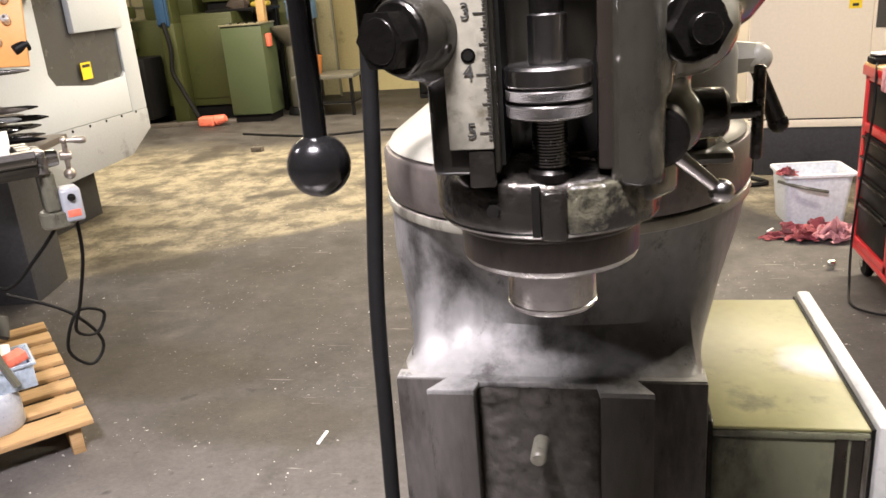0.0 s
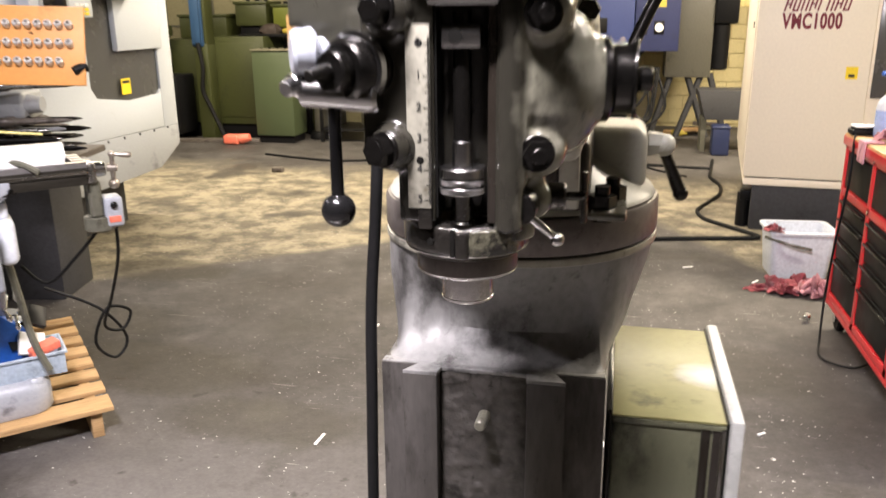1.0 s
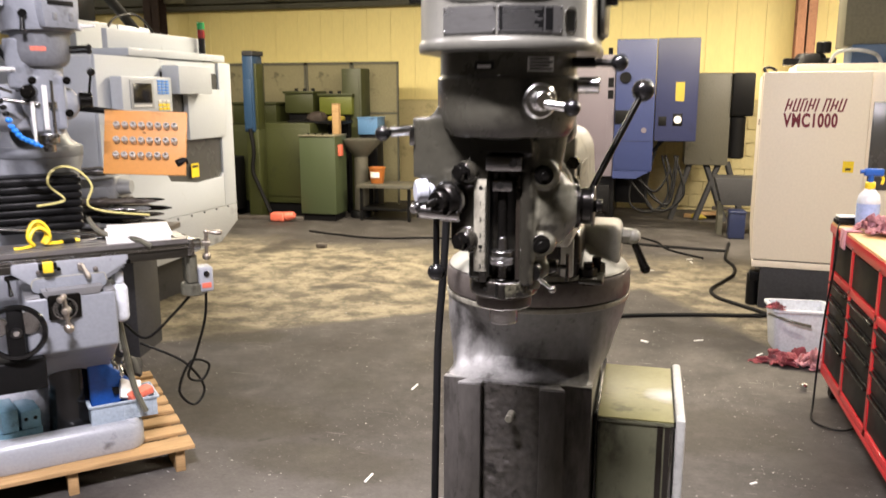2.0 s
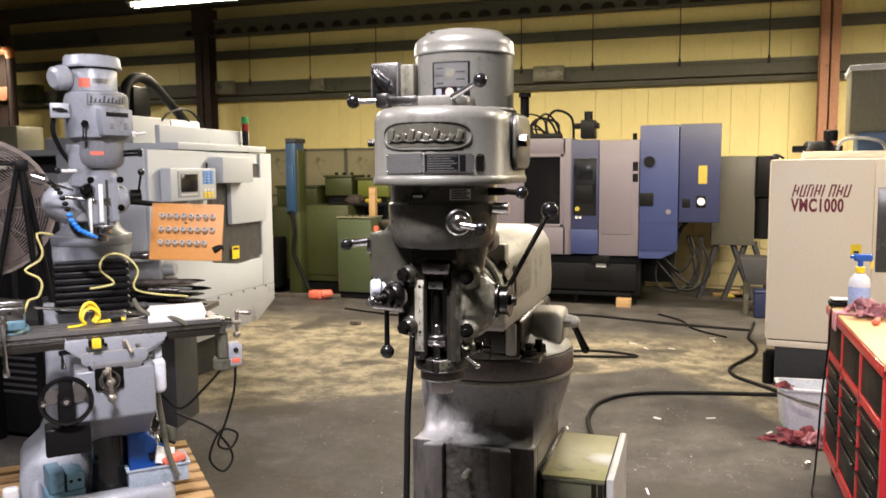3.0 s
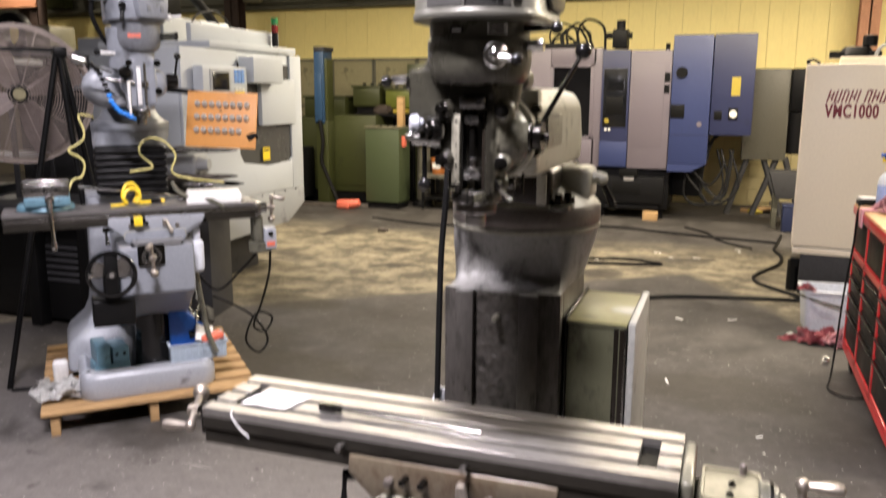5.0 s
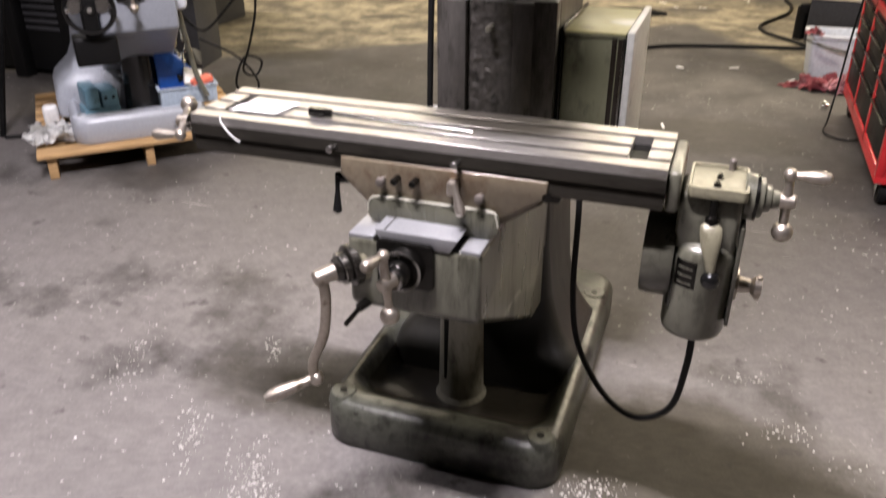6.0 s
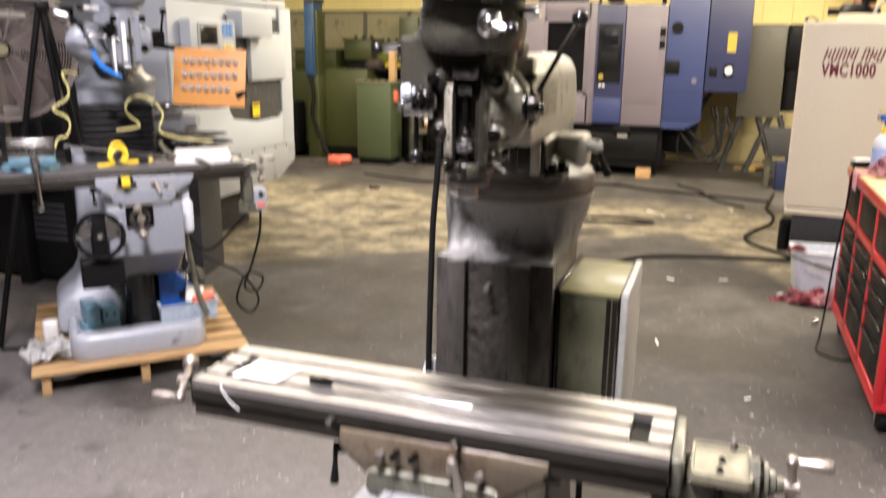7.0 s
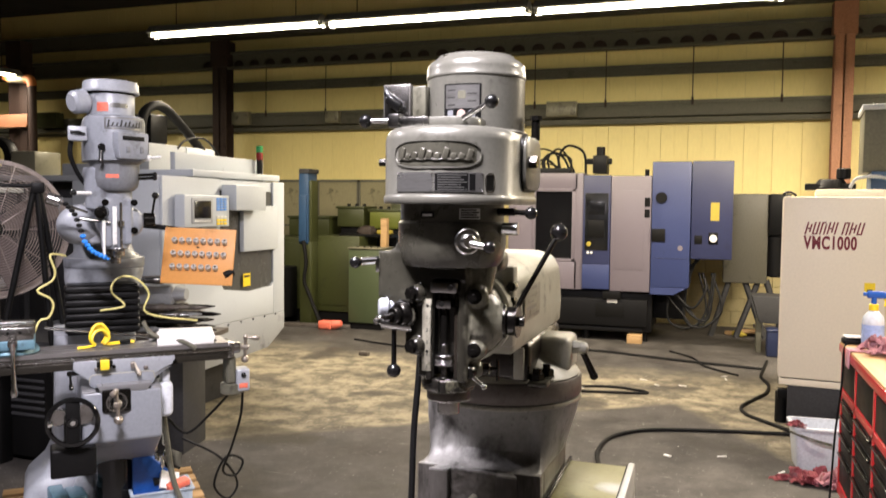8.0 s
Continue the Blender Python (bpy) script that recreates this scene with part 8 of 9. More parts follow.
for x, z, w, h, mt, lb in ((-0.9, 1.99, 0.45, 0.32, "cream", "cream carton stored on the shelf"), (-0.35, 1.99, 0.35, 0.24, "vmc_base", "dark machine part stored on the shelf"), (0.15, 1.99, 0.3, 0.1, "siding", "flat yellow carton stored on the shelf"),
                           (-0.7, 1.24, 0.6, 0.4, "vmc_base", "dark box stored on the shelf"), (0.1, 1.24, 0.5, 0.35, "cnc_lower", "grey machine cover stored on the shelf"), (0.2, 0.54, 0.5, 0.45, "drawer", "black case stored on the shelf")):
    single("stored_box", Shape().box(-w / 2, w / 2, -0.2, 0.2, 0, h, 0.01), M[mt], lb, "box", pose(-5.3, 3.2, 0, 0, 0, 20) @ pose(x, -0.05, z), "boxes on the shelf")
bc = thing("black_cabinet", "black steel floor cabinet with louvres", "cabinet", pose(-4.2, 3.3, 0))
part("body", Shape().box(-0.55, 0.5, -0.35, 0.3, 0.04, 0.78, 0.01), M["drawer"], bc)
for i in range(6):
    part("louvre", Shape().box(0.1, 0.4, -0.362, -0.348, 0.34 + i * 0.05, 0.36 + i * 0.05, 0.003), M["vmc_base"], bc)
part("plinth", Shape().box(-0.5, 0.45, -0.3, 0.25, 0.0, 0.04), M["lathe_dark"], bc)
single("wall_switchgear", Shape().box(-0.3, 0.3, -0.1, 0.1, 0, 0.45, 0.01).box(0.35, 0.7, -0.08, 0.1, 0.1, 0.4, 0.01), M["girt"], "dark green switch box fixed to the wall", "switch box", pose(-10.3, 11.8, 3.1))


# ---------------------------------------------------------------- green machines at the back
def crumple_lump(w, d, h):
    """A slumped sack: an uneven dome with folds."""
    s = Shape()
    rings = []
    for j, (k, z) in enumerate(((0.9, 0.0), (1.0, 0.25), (0.92, 0.6), (0.65, 0.9), (0.25, 1.0))):
        pts = []
        for i in range(28):
            a = 2 * math.pi * i / 28
            f = k * (1 + 0.22 * noise.noise(Vector((math.cos(a) * 1.7, math.sin(a) * 1.7, z * 2))))
            pts.append((w / 2 * f * math.cos(a), d / 2 * f * math.sin(a), h * z * (1 + 0.25 * noise.noise(Vector((math.cos(a) * 2, math.sin(a) * 2, 4))))))
        rings.append(pts)
    return s.loft(rings)


def cabinet(name, label, x0, x1, y, d, z0, z1, mat, group="green cabinets", door=True, knobs=0):
    t = thing(name, label, "cabinet", pose((x0 + x1) / 2, y, 0), group)
    w = (x1 - x0) / 2
    part("body", Shape().box(-w, w, 0, d, z0 + 0.1, z1, 0.012), mat, t)
    part("plinth", Shape().box(-w + 0.03, w - 0.03, 0.03, d - 0.03, 0.0, z0 + 0.1), M["lathe_dark"], t)
    if knobs:
        part("desk_top", Shape().box(-w - 0.01, w + 0.01, -0.02, d + 0.01, z1, z1 + 0.02, 0.006), M["beige"], t, "dusty beige desk top")
        part("red_switch", Shape().box(w, w + 0.05, 0.10, 0.2, z1 - 0.28, z1 - 0.12, 0.008), M["coral"], t, "red isolator switch")
    if door:
        part("door", Shape().box(-w + 0.03, w - 0.03, -0.012, 0.0, z0 + 0.2, z1 - 0.08, 0.005), mat, t)
        part("handle", Shape().box(w - 0.09, w - 0.06, -0.03, -0.01, (z0 + z1) / 2, (z0 + z1) / 2 + 0.12, 0.004), M["dark_steel"], t)
    for k in range(knobs):
        part("knob", Shape().cyl((-w + 0.10 + k * 0.11, 0.12, z1 + 0.019), (-w + 0.10 + k * 0.11, 0.12, z1 + 0.035), 0.018, seg=12), M["drawer"], t)
    return t


cabinet("control_desk", "light green control desk with black knobs", -4.52, -3.97, 9.5, 0.45, 0.0, 1.22, M["green_light"], knobs=4, door=False)
cabinet("green_cabinet", "olive green machine cabinet with a dark handle", -5.25, -4.5, 9.85, 0.8, 0.1, 1.39, M["green_mach"])
cabinet("green_cabinet", "olive green machine cabinet behind the blue column", -6.3, -5.3, 9.95, 0.9, 0.1, 1.35, M["green_mach"])
for x0, x1, z0, z1 in ((-5.2, -4.72, 1.52, 1.82), (-4.62, -4.08, 1.5, 1.78), (-6.1, -5.35, 1.35, 1.65)):
    t = thing("green_tank", "olive green tank behind the cabinets", "tank", pose((x0 + x1) / 2, 10.5, 0), "green tanks")
    w = (x1 - x0) / 2
    part("body", Shape().box(-w, w, 0, 0.7, z0, z1, 0.02), M["green_lime"] if x0 == -4.62 else M["green_mach"], t)
    part("lid", Shape().box(-w - 0.02, w + 0.02, -0.02, 0.72, z1, z1 + 0.04, 0.008), M["green_mach"], t)
    part("stand", Shape().box(-w + 0.05, w - 0.05, 0.05, 0.65, 0.0, z0), M["lathe_dark"], t)
    for k in range(3):
        part("cap", Shape().cyl((-w + 0.12 + k * 0.14, 0.2, z1 + 0.04), (-w + 0.12 + k * 0.14, 0.2, z1 + 0.08), 0.03, seg=10), M["drawer"], t)
col = thing("blue_column", "dusty blue machine column with a hanging cable", "machine column", pose(-5.31, 9.6, 0))
part("column", Shape().box(-0.11, 0.055, 0, 0.3, 1.27, 2.36, 0.01).box(-0.095, 0.035, -0.03, 0.0, 1.30, 2.02, 0.006), M["steel_blue"], col)
part("column_cap", Shape().box(-0.10, 0.075, -0.02, 0.32, 2.36, 2.43, 0.01), M["vmc_base"], col)
part("side_channel", Shape().box(0.055, 0.095, 0.03, 0.25, 1.25, 2.25, 0.004), M["green_mach"], col)
part("pedestal", Shape().box(-0.1, 0.1, 0.02, 0.28, 0, 1.3, 0.01), M["green_mach"], col)
part("hanging_cable", Shape().tube([(0.0, -0.05, 1.32), (0.05, -0.06, 1.0), (0.02, -0.06, 0.7), (0.1, -0.06, 0.5), (0.3, -0.1, 0.1)], 0.03, 8), M["black_rubber"], col)
ms = thing("machine_bed", "dark green machine bed with pipes", "machine", pose(-6.2, 9.4, 0))
part("bed", Shape().box(-0.7, 0.6, 0, 0.5, 0.1, 0.9, 0.03), M["lathe_dark"], ms)
part("head", Shape().box(-0.7, 0.3, 0.0, 0.5, 1.0, 1.25, 0.03).box(-0.6, 0.4, -0.02, 0.4, 1.4, 1.55, 0.02), M["green_mach"], ms)
part("post", Shape().box(-0.3, 0.1, 0.1, 0.4, 0.9, 1.4), M["green_mach"], ms)
# wire mesh guard panels
for i in range(4):
    g = thing("mesh_guard", "grey framed wire mesh guard panel", "guard panel", pose(-6.6 + i * 0.78, 11.0, 0), "mesh guard panels")
    part("frame", Shape().box(0, 0.03, 0, 0.03, 0, 2.31).box(0.74, 0.77, 0, 0.03, 0, 2.31).box(0, 0.77, 0, 0.03, 2.27, 2.31).box(0, 0.77, 0, 0.03, 1.5, 1.53), M["girt"], g)
    part("mesh", Shape().box(0.03, 0.74, 0.012, 0.018, 0.1, 2.27), M["wire_mesh"], g)
sheet = thing("blue_bin_box", "pale blue plastic bin behind the control desk", "bin", pose(-3.84, 10.55, 0))
part("bin", Shape().box(-0.17, 0.15, 0, 0.35, 1.2, 1.46, 0.01), M["blue_bin"], sheet)
part("bin_rim", Shape().box(-0.18, 0.16, -0.012, 0.362, 1.44, 1.465, 0.005), M["blue_bin"], sheet)
part("bin_stand", Shape().box(-0.15, 0.13, 0.03, 0.32, 0.0, 1.2, 0.006), M["lathe_dark"], sheet, "dark stand under the bin")
lowb = thing("low_bench", "low olive steel bench with a scuffed top", "bench", pose(-3.38, 9.95, 0))
part("top", Shape().box(-0.34, 0.5, -0.3, 0.3, 0.48, 0.53, 0.006), M["tank_grey"], lowb)
for x in (-0.3, 0.42):
    for y in (-0.26, 0.22):
        part("leg", Shape().box(x, x + 0.04, y, y + 0.04, 0, 0.48), M["lathe_dark"], lowb)
part("shelf", Shape().box(-0.3, 0.46, -0.26, 0.26, 0.16, 0.18), M["lathe_dark"], lowb)
pail = thing("orange_pail", "small orange plastic pail standing on the low bench", "pail", pose(-3.48, 9.9, 0.53))
part("pail_body", Shape().lathe([(0.0, 0.004), (0.09, 0.0), (0.095, 0.01), (0.122, 0.235), (0.116, 0.235), (0.09, 0.015), (0.0, 0.014)], 28, None, False), M["orange_pail"], pail)
part("pail_rim", Shape().lathe([(0.119, 0.215), (0.127, 0.217), (0.128, 0.236), (0.117, 0.238)], 28, None, False), M["orange_pail"], pail)
part("pail_label", curved_plate(0, 0, 0.1125, -40, 35, 0.09, 0.17, 0.002), M["paper"], pail)
pump = thing("chip_funnel", "dull grey sheet metal funnel on a stand behind the desk", "funnel", pose(-3.78, 10.05, 0))
part("funnel", Shape().lathe([(0.0, 0.90), (0.10, 0.90), (0.13, 0.94), (0.30, 1.12), (0.31, 1.16), (0.295, 1.16), (0.12, 0.96), (0.0, 0.95)], 28, None, False), M["tank_grey"], pump)
part("stem", Shape().cyl((0, 0, 0.1), (0, 0, 0.92), 0.11, 0.10, 24, 0.01), M["tank_grey"], pump)
part("foot", Shape().cyl((0, 0, 0.0), (0, 0, 0.1), 0.18, 0.16, 24, 0.01), M["lathe_dark"], pump)
single("tall_green_cabinet", Shape().box(-0.16, 0.16, 0, 0.4, 0.0, 2.20, 0.012).box(-0.13, 0.13, -0.012, 0.0, 0.3, 2.12, 0.006), M["green_mach"], "tall olive green machine cabinet", "cabinet", pose(-4.12, 10.6, 0))
single("orange_hoist", Shape().box(-0.12, 0.1, -0.08, 0.08, 0.0, 0.13, 0.03, 3).cyl((0.1, 0, 0.07), (0.24, 0, 0.1), 0.07, 0.05, 16, 0.01), M["coral"], "small orange hoist lying on the floor", "hoist", pose(-4.8, 9.35, 0))
single("floor_plank", Shape().box(-0.8, 0.5, -0.06, 0.06, 0, 0.05, 0.004), M["ring_iron"], "brown timber lying before the cabinets", "timber", pose(-5.0, 9.5, 0, 0, 0, 8))
single("wooden_post", Shape().box(-0.05, 0.05, -0.05, 0.05, 0, 0.44, 0.004), M["wood"], "pale wooden block standing on the control desk", "block", pose(-4.07, 9.84, 1.24))
single("yellow_bag", Shape().box(-0.12, 0.12, -0.08, 0.08, 0, 0.07, 0.03, 3), M["label_yellow"], "yellow bag lying on a bench", "bag", pose(-4.2, 10.16, 1.42))
single("brown_sack", crumple_lump(0.34, 0.2, 0.13), M["dusty_brown"], "crumpled dark brown sack lying on a shelf", "sack", pose(-4.5, 10.14, 1.42))
bn = thing("side_bench", "narrow dark shelf behind the control desk", "bench", pose(-4.5, 10.25, 0))
part("top", Shape().box(-0.45, 0.45, -0.2, 0.2, 1.38, 1.42, 0.004), M["lathe_dark"], bn)
for x in (-0.4, 0.36):
    part("leg", Shape().box(x, x + 0.04, 0.14, 0.18, 0, 1.38), M["lathe_dark"], bn)


# ---------------------------------------------------------------- lathe at the back
la = thing("turning_center", "lavender white and cobalt blue enclosed turning center", "turning center", pose(-0.5, 9.8, 0))
part("bed", Shape().box(-1.6, 0.42, 0.12, 1.2, 0.14, 0.70, 0.02).box(-1.55, 0.36, 0.05, 0.2, 0.22, 0.60, 0.01).box(-1.58, 0.30, 0.08, 0.3, 0.14, 0.20, 0.006).box(0.42, 0.85, 0.5, 1.1, 0.3, 0.75, 0.02), M["lathe_dark"], la, "black lathe bed")
for x in (-1.4, -0.5, 0.3):
    part("levelling_foot", Shape().cyl((x, 0.25, 0.0), (x, 0.25, 0.14), 0.06, 0.05, 14), M["lathe_dark"], la)
part("bed_panel", Shape().box(-0.35, 0.05, 0.045, 0.055, 0.34, 0.55, 0.003), M["drawer"], la)
part("left_cover", Shape().box(-1.62, -1.26, 0, 1.1, 0.72, 2.36, 0.02).box(-1.26, -0.62, 0, 1.1, 2.13, 2.36, 0.01).box(-1.26, -0.62, 0, 1.1, 0.72, 1.12, 0.01).box(-0.66, -0.54, 0.0, 1.1, 0.72, 2.36, 0.008), M["lathe_white"], la, "lavender white left cover")
part("machine_window", Shape().box(-1.26, -0.66, 0.03, 0.06, 1.12, 2.13), M["black_glass"], la, "dark machine window")
part("window_frame", Shape().box(-1.27, -1.22, -0.008, 0.03, 1.11, 2.14, 0.004).box(-0.70, -0.65, -0.008, 0.03, 1.11, 2.14, 0.004).box(-1.27, -0.65, -0.008, 0.03, 2.10, 2.14, 0.004).box(-1.27, -0.65, -0.008, 0.03, 1.11, 1.15, 0.004), M["lathe_white"], la)
ct = part("control_panel", Shape().box(-0.54, -0.16, -0.02, 1.0, 0.74, 2.33, 0.012), M["lathe_navy"], la, "blue control column with dark panels")
part("panel_face", Shape().box(-0.51, -0.19, -0.027, -0.018, 1.28, 2.08, 0.004), M["screen"], ct)
part("panel_screen", Shape().box(-0.47, -0.24, -0.031, -0.026, 1.78, 2.02, 0.002), M["screen"], ct)
part("panel_keys", Shape().box(-0.47, -0.24, -0.031, -0.026, 1.46, 1.70, 0.002), M["drawer"], ct)
part("lower_cover", Shape().box(-0.54, -0.16, -0.027, -0.018, 0.74, 1.08, 0.004), M["lathe_blue"], ct)
part("stop_button", Shape().cyl((-0.45, -0.026, 1.37), (-0.45, -0.06, 1.37), 0.032, seg=18, bevel=0.006), M["label_yellow"], ct)
for x in (-0.46, -0.41):
    part("start_button", Shape().cyl((x, -0.026, 1.25), (x, -0.045, 1.25), 0.018, seg=12), M["white_ink"], ct)
part("right_door", Shape().box(-0.155, 0.39, -0.012, 1.1, 0.72, 2.32, 0.012), M["lathe_white"], la, "lavender white sliding door")
part("door_inset", Shape().box(-0.11, 0.30, -0.018, -0.01, 1.02, 2.12, 0.003), M["lathe_white"], la)
part("door_label", Shape().box(0.30, 0.37, -0.02, -0.012, 1.75, 1.86).box(0.30, 0.37, -0.022, -0.012, 1.90, 2.02), M["label_black"], la)
be = part("blue_end", Shape().box(0.395, 0.905, -0.03, 1.1, 0.80, 2.51, 0.015).prism([(0.395, 0.70), (0.70, 0.70), (0.88, 0.80), (0.395, 0.80)], -0.03, 1.0, Matrix(((1, 0, 0, 0), (0, 0, 1, 0), (0, 1, 0, 0), (0, 0, 0, 1)))), M["lathe_blue"], la, "cobalt blue end cover")
part("end_seam", Shape().box(0.40, 0.90, -0.034, -0.029, 1.19, 1.20), M["lathe_navy"], be)
part("latch", Shape().cyl((0.52, -0.03, 2.02), (0.52, -0.06, 2.02), 0.075, seg=20, bevel=0.005), M["drawer"], be)
part("latch", Shape().box(0.40, 0.58, -0.045, -0.03, 1.42, 1.60, 0.006), M["drawer"], be)
part("round_lock", Shape().cyl((0.78, -0.03, 1.34), (0.78, -0.04, 1.34), 0.035, seg=16), M["lathe_white"], be)
nv = part("electrical_cabinet", Shape().box(0.915, 1.44, -0.03, 0.9, 1.20, 2.515, 0.012), M["lathe_navy"], la, "slate blue electrical cabinet")
part("warning_label", Shape().box(1.16, 1.27, -0.034, -0.029, 1.72, 1.96), M["label_yellow"], nv, "yellow warning label")
part("rotary_switch", Shape().box(1.14, 1.26, -0.036, -0.029, 1.40, 1.56, 0.003), M["drawer"], nv)
part("switch_knob", Shape().cyl((1.20, -0.036, 1.48), (1.20, -0.06, 1.48), 0.05, seg=18, bevel=0.004), M["white_ink"], nv)
part("socket", Shape().box(0.96, 1.06, -0.036, -0.029, 1.40, 1.52, 0.003), M["drawer"], nv)
part("power_cover", Shape().box(-0.25, 0.0, 0.0, 0.3, 0.60, 0.72, 0.01), M["drawer"], la)
part("outlet_plate", Shape().box(-0.19, -0.05, 0.035, 0.05, 0.55, 0.70, 0.003), M["white_ink"], la)
random.seed(11)
for i in range(7):
    x = -1.35 + random.uniform(0, 0.45)
    up = random.uniform(0.15, 0.42)
    part("top_hose", Shape().tube([(x, 0.3, 2.36), (x - 0.05, 0.32, 2.36 + up * 0.6), (x + 0.08, 0.35, 2.36 + up), (x + random.uniform(0.2, 0.36), 0.36, 2.36 + up * 0.75), (x + 0.34, 0.36, 2.36)], random.uniform(0.012, 0.022), 8, 6), M["black_rubber"], la, "black hose looping over the lathe")
part("valve_block", Shape().box(-0.45, -0.25, 0.2, 0.5, 2.36, 2.62, 0.02).box(-0.55, -0.2, 0.3, 0.4, 2.5, 2.58, 0.01).cyl((-0.35, 0.3, 2.6), (-0.35, 0.3, 2.74), 0.06, seg=14), M["lathe_dark"], la)
part("junction_tray", Shape().box(-1.4, -0.75, 0.15, 0.5, 2.34, 2.44, 0.01), M["lathe_dark"], la)
part("eye_bolt", Shape().cyl((0.3, 0.3, 2.32), (0.3, 0.3, 2.42), 0.03, seg=12), M["drawer"], la)
for i in range(6):
    x = 0.62 + random.uniform(0, 0.35)
    lo = random.uniform(0.15, 0.6)
    part("hanging_hose", Shape().tube([(x + 0.1, 0.15, 1.2), (x - random.uniform(0, 0.2), 0.1, 0.8), (x + random.uniform(-0.1, 0.1), 0.06, lo + 0.1), (x + 0.2, 0.05, lo), (x + random.uniform(0.25, 0.45), 0.1, lo + 0.25), (x + 0.3, 0.2, 1.0)], random.uniform(0.011, 0.019), 8, 6), M["lathe_dark"], la, "black hose hanging in a loop")
single("wooden_block", Shape().box(-0.1, 0.1, -0.08, 0.08, 0, 0.12, 0.004), M["wood"], "pale wooden block under the lathe bed", "block", pose(-0.3, 9.85, 0))

# machine on legs behind the lathe
rm = thing("coolant_unit", "grey coolant unit on splayed legs", "coolant unit", pose(1.25, 10.9, 0))
part("tank", Shape().box(-0.4, 0.2, 0, 0.6, 0.8, 2.1, 0.02), M["tank_grey"], rm)
part("pump", Shape().box(0.2, 0.5, -0.05, 0.3, 1.5, 2.1, 0.03).cyl((0.3, 0.1, 0.9), (0.3, 0.1, 1.5), 0.12, seg=20, bevel=0.02), M["lathe_dark"], rm)
for x0, x1 in ((-0.3, -0.55), (-0.1, 0.2), (0.1, -0.2), (0.2, 0.45)):
    part("leg", Shape().cyl((x0, 0.1, 0.85), (x1, 0.0, 0.0), 0.045, seg=8), M["vmc_base"], rm)
tr = thing("trough_cart", "dark steel trough on a low frame", "trough", pose(1.55, 9.6, 0))
part("trough", Shape().prism([(-0.35, 0.75), (0.4, 0.75), (0.35, 0.4), (-0.25, 0.4)], 0, 0.5, Matrix(((1, 0, 0, 0), (0, 0, 1, 0), (0, 1, 0, 0), (0, 0, 0, 1))), 0.01), M["vmc_base"], tr)
for x in (-0.25, 0.3):
    part("leg", Shape().box(x - 0.03, x + 0.03, 0.1, 0.4, 0, 0.42), M["girt"], tr)
for i, (x, y, rz, w) in enumerate(((1.05, 11.15, -15, 0.28), (1.20, 11.25, 8, 0.34), (1.35, 11.2, -4, 0.40), (1.28, 11.1, 12, 0.3), (1.48, 11.3, -9, 0.34))):
    single("timber_offcut", Shape().box(-w / 2, w / 2, -0.05, 0.05, 0, 0.05, 0.004), (M["wood"], M["ring_iron"], M["girt"])[i % 3], "dusty timber offcut lying on the floor", "offcut", pose(x, y, 0.001 + 0.052 * (i // 2), 0, 0, rz), "offcuts by the trough")
single("yellow_bottle", Shape().lathe([(0.0, 0.0), (0.04, 0.0), (0.043, 0.01), (0.043, 0.14), (0.018, 0.18), (0.016, 0.21), (0.0, 0.212)], 18), M["label_yellow"], "yellow plastic bottle lying among the offcuts", "bottle", pose(1.02, 11.0, 0.045, 90, 0, 60))
single("navy_bin", Shape().box(-0.10, 0.10, -0.11, 0.11, 0.0, 0.36, 0.02, 3).box(-0.107, 0.107, -0.117, 0.117, 0.325, 0.35, 0.006), M["navy_plastic"], "navy plastic bin standing beside the machining centre", "bin", pose(1.48, 9.5, 0))


# ---------------------------------------------------------------- cream machining centre on the right
VM = pose(1.25, 5.95, 0, 0, 0, -6)
vm = thing("machining_center", "cream white machining center with maroon lettering on a dark base", "machining center", VM)
part("cabinet", Shape().box(0.0, 0.80, 0.0, 1.9, 0.43, 1.99, 0.012).box(0.80, 2.2, 0.06, 1.9, 0.43, 1.99, 0.012), M["vmc"], vm, "cream sheet metal cabinet")
part("side_panel", Shape().box(-0.006, 0.0, 0.03, 1.88, 0.46, 1.97, 0.002), M["vmc_side"], vm)
part("skirt", Shape().box(0.01, 2.18, 0.01, 1.85, 0.365, 0.42, 0.004), M["vmc"], vm)
part("skirt_gap", Shape().box(0.02, 2.18, 0.02, 1.85, 0.42, 0.43), M["hole"], vm)
part("base", Shape().box(0.08, 2.1, 0.03, 1.7, 0.0, 0.365, 0.01), M["vmc_base"], vm, "dark grey machine base")
part("foot", Shape().cyl((0.03, 0.15, 0.0), (0.03, 0.15, 0.28), 0.05, seg=14, bevel=0.006).box(0.0, 0.08, 0.1, 0.2, 0.22, 0.3, 0.006), M["drawer"], vm)
part("door_window", Shape().box(0.83, 1.7, 0.048, 0.058, 1.05, 1.75, 0.004), M["cnc_window"], vm, "dark door window")
yl = part("warning_label", Shape().box(0.64, 0.72, -0.003, 0.0, 1.19, 1.28), M["yellow"], vm, "yellow warning label")
part("label_bar", Shape().box(0.66, 0.70, -0.004, -0.0025, 1.205, 1.225), M["ink"], yl)
part("panel_latch", Shape().box(-0.012, -0.004, 0.25, 0.33, 1.55, 1.60, 0.003), M["dark_steel"], vm)
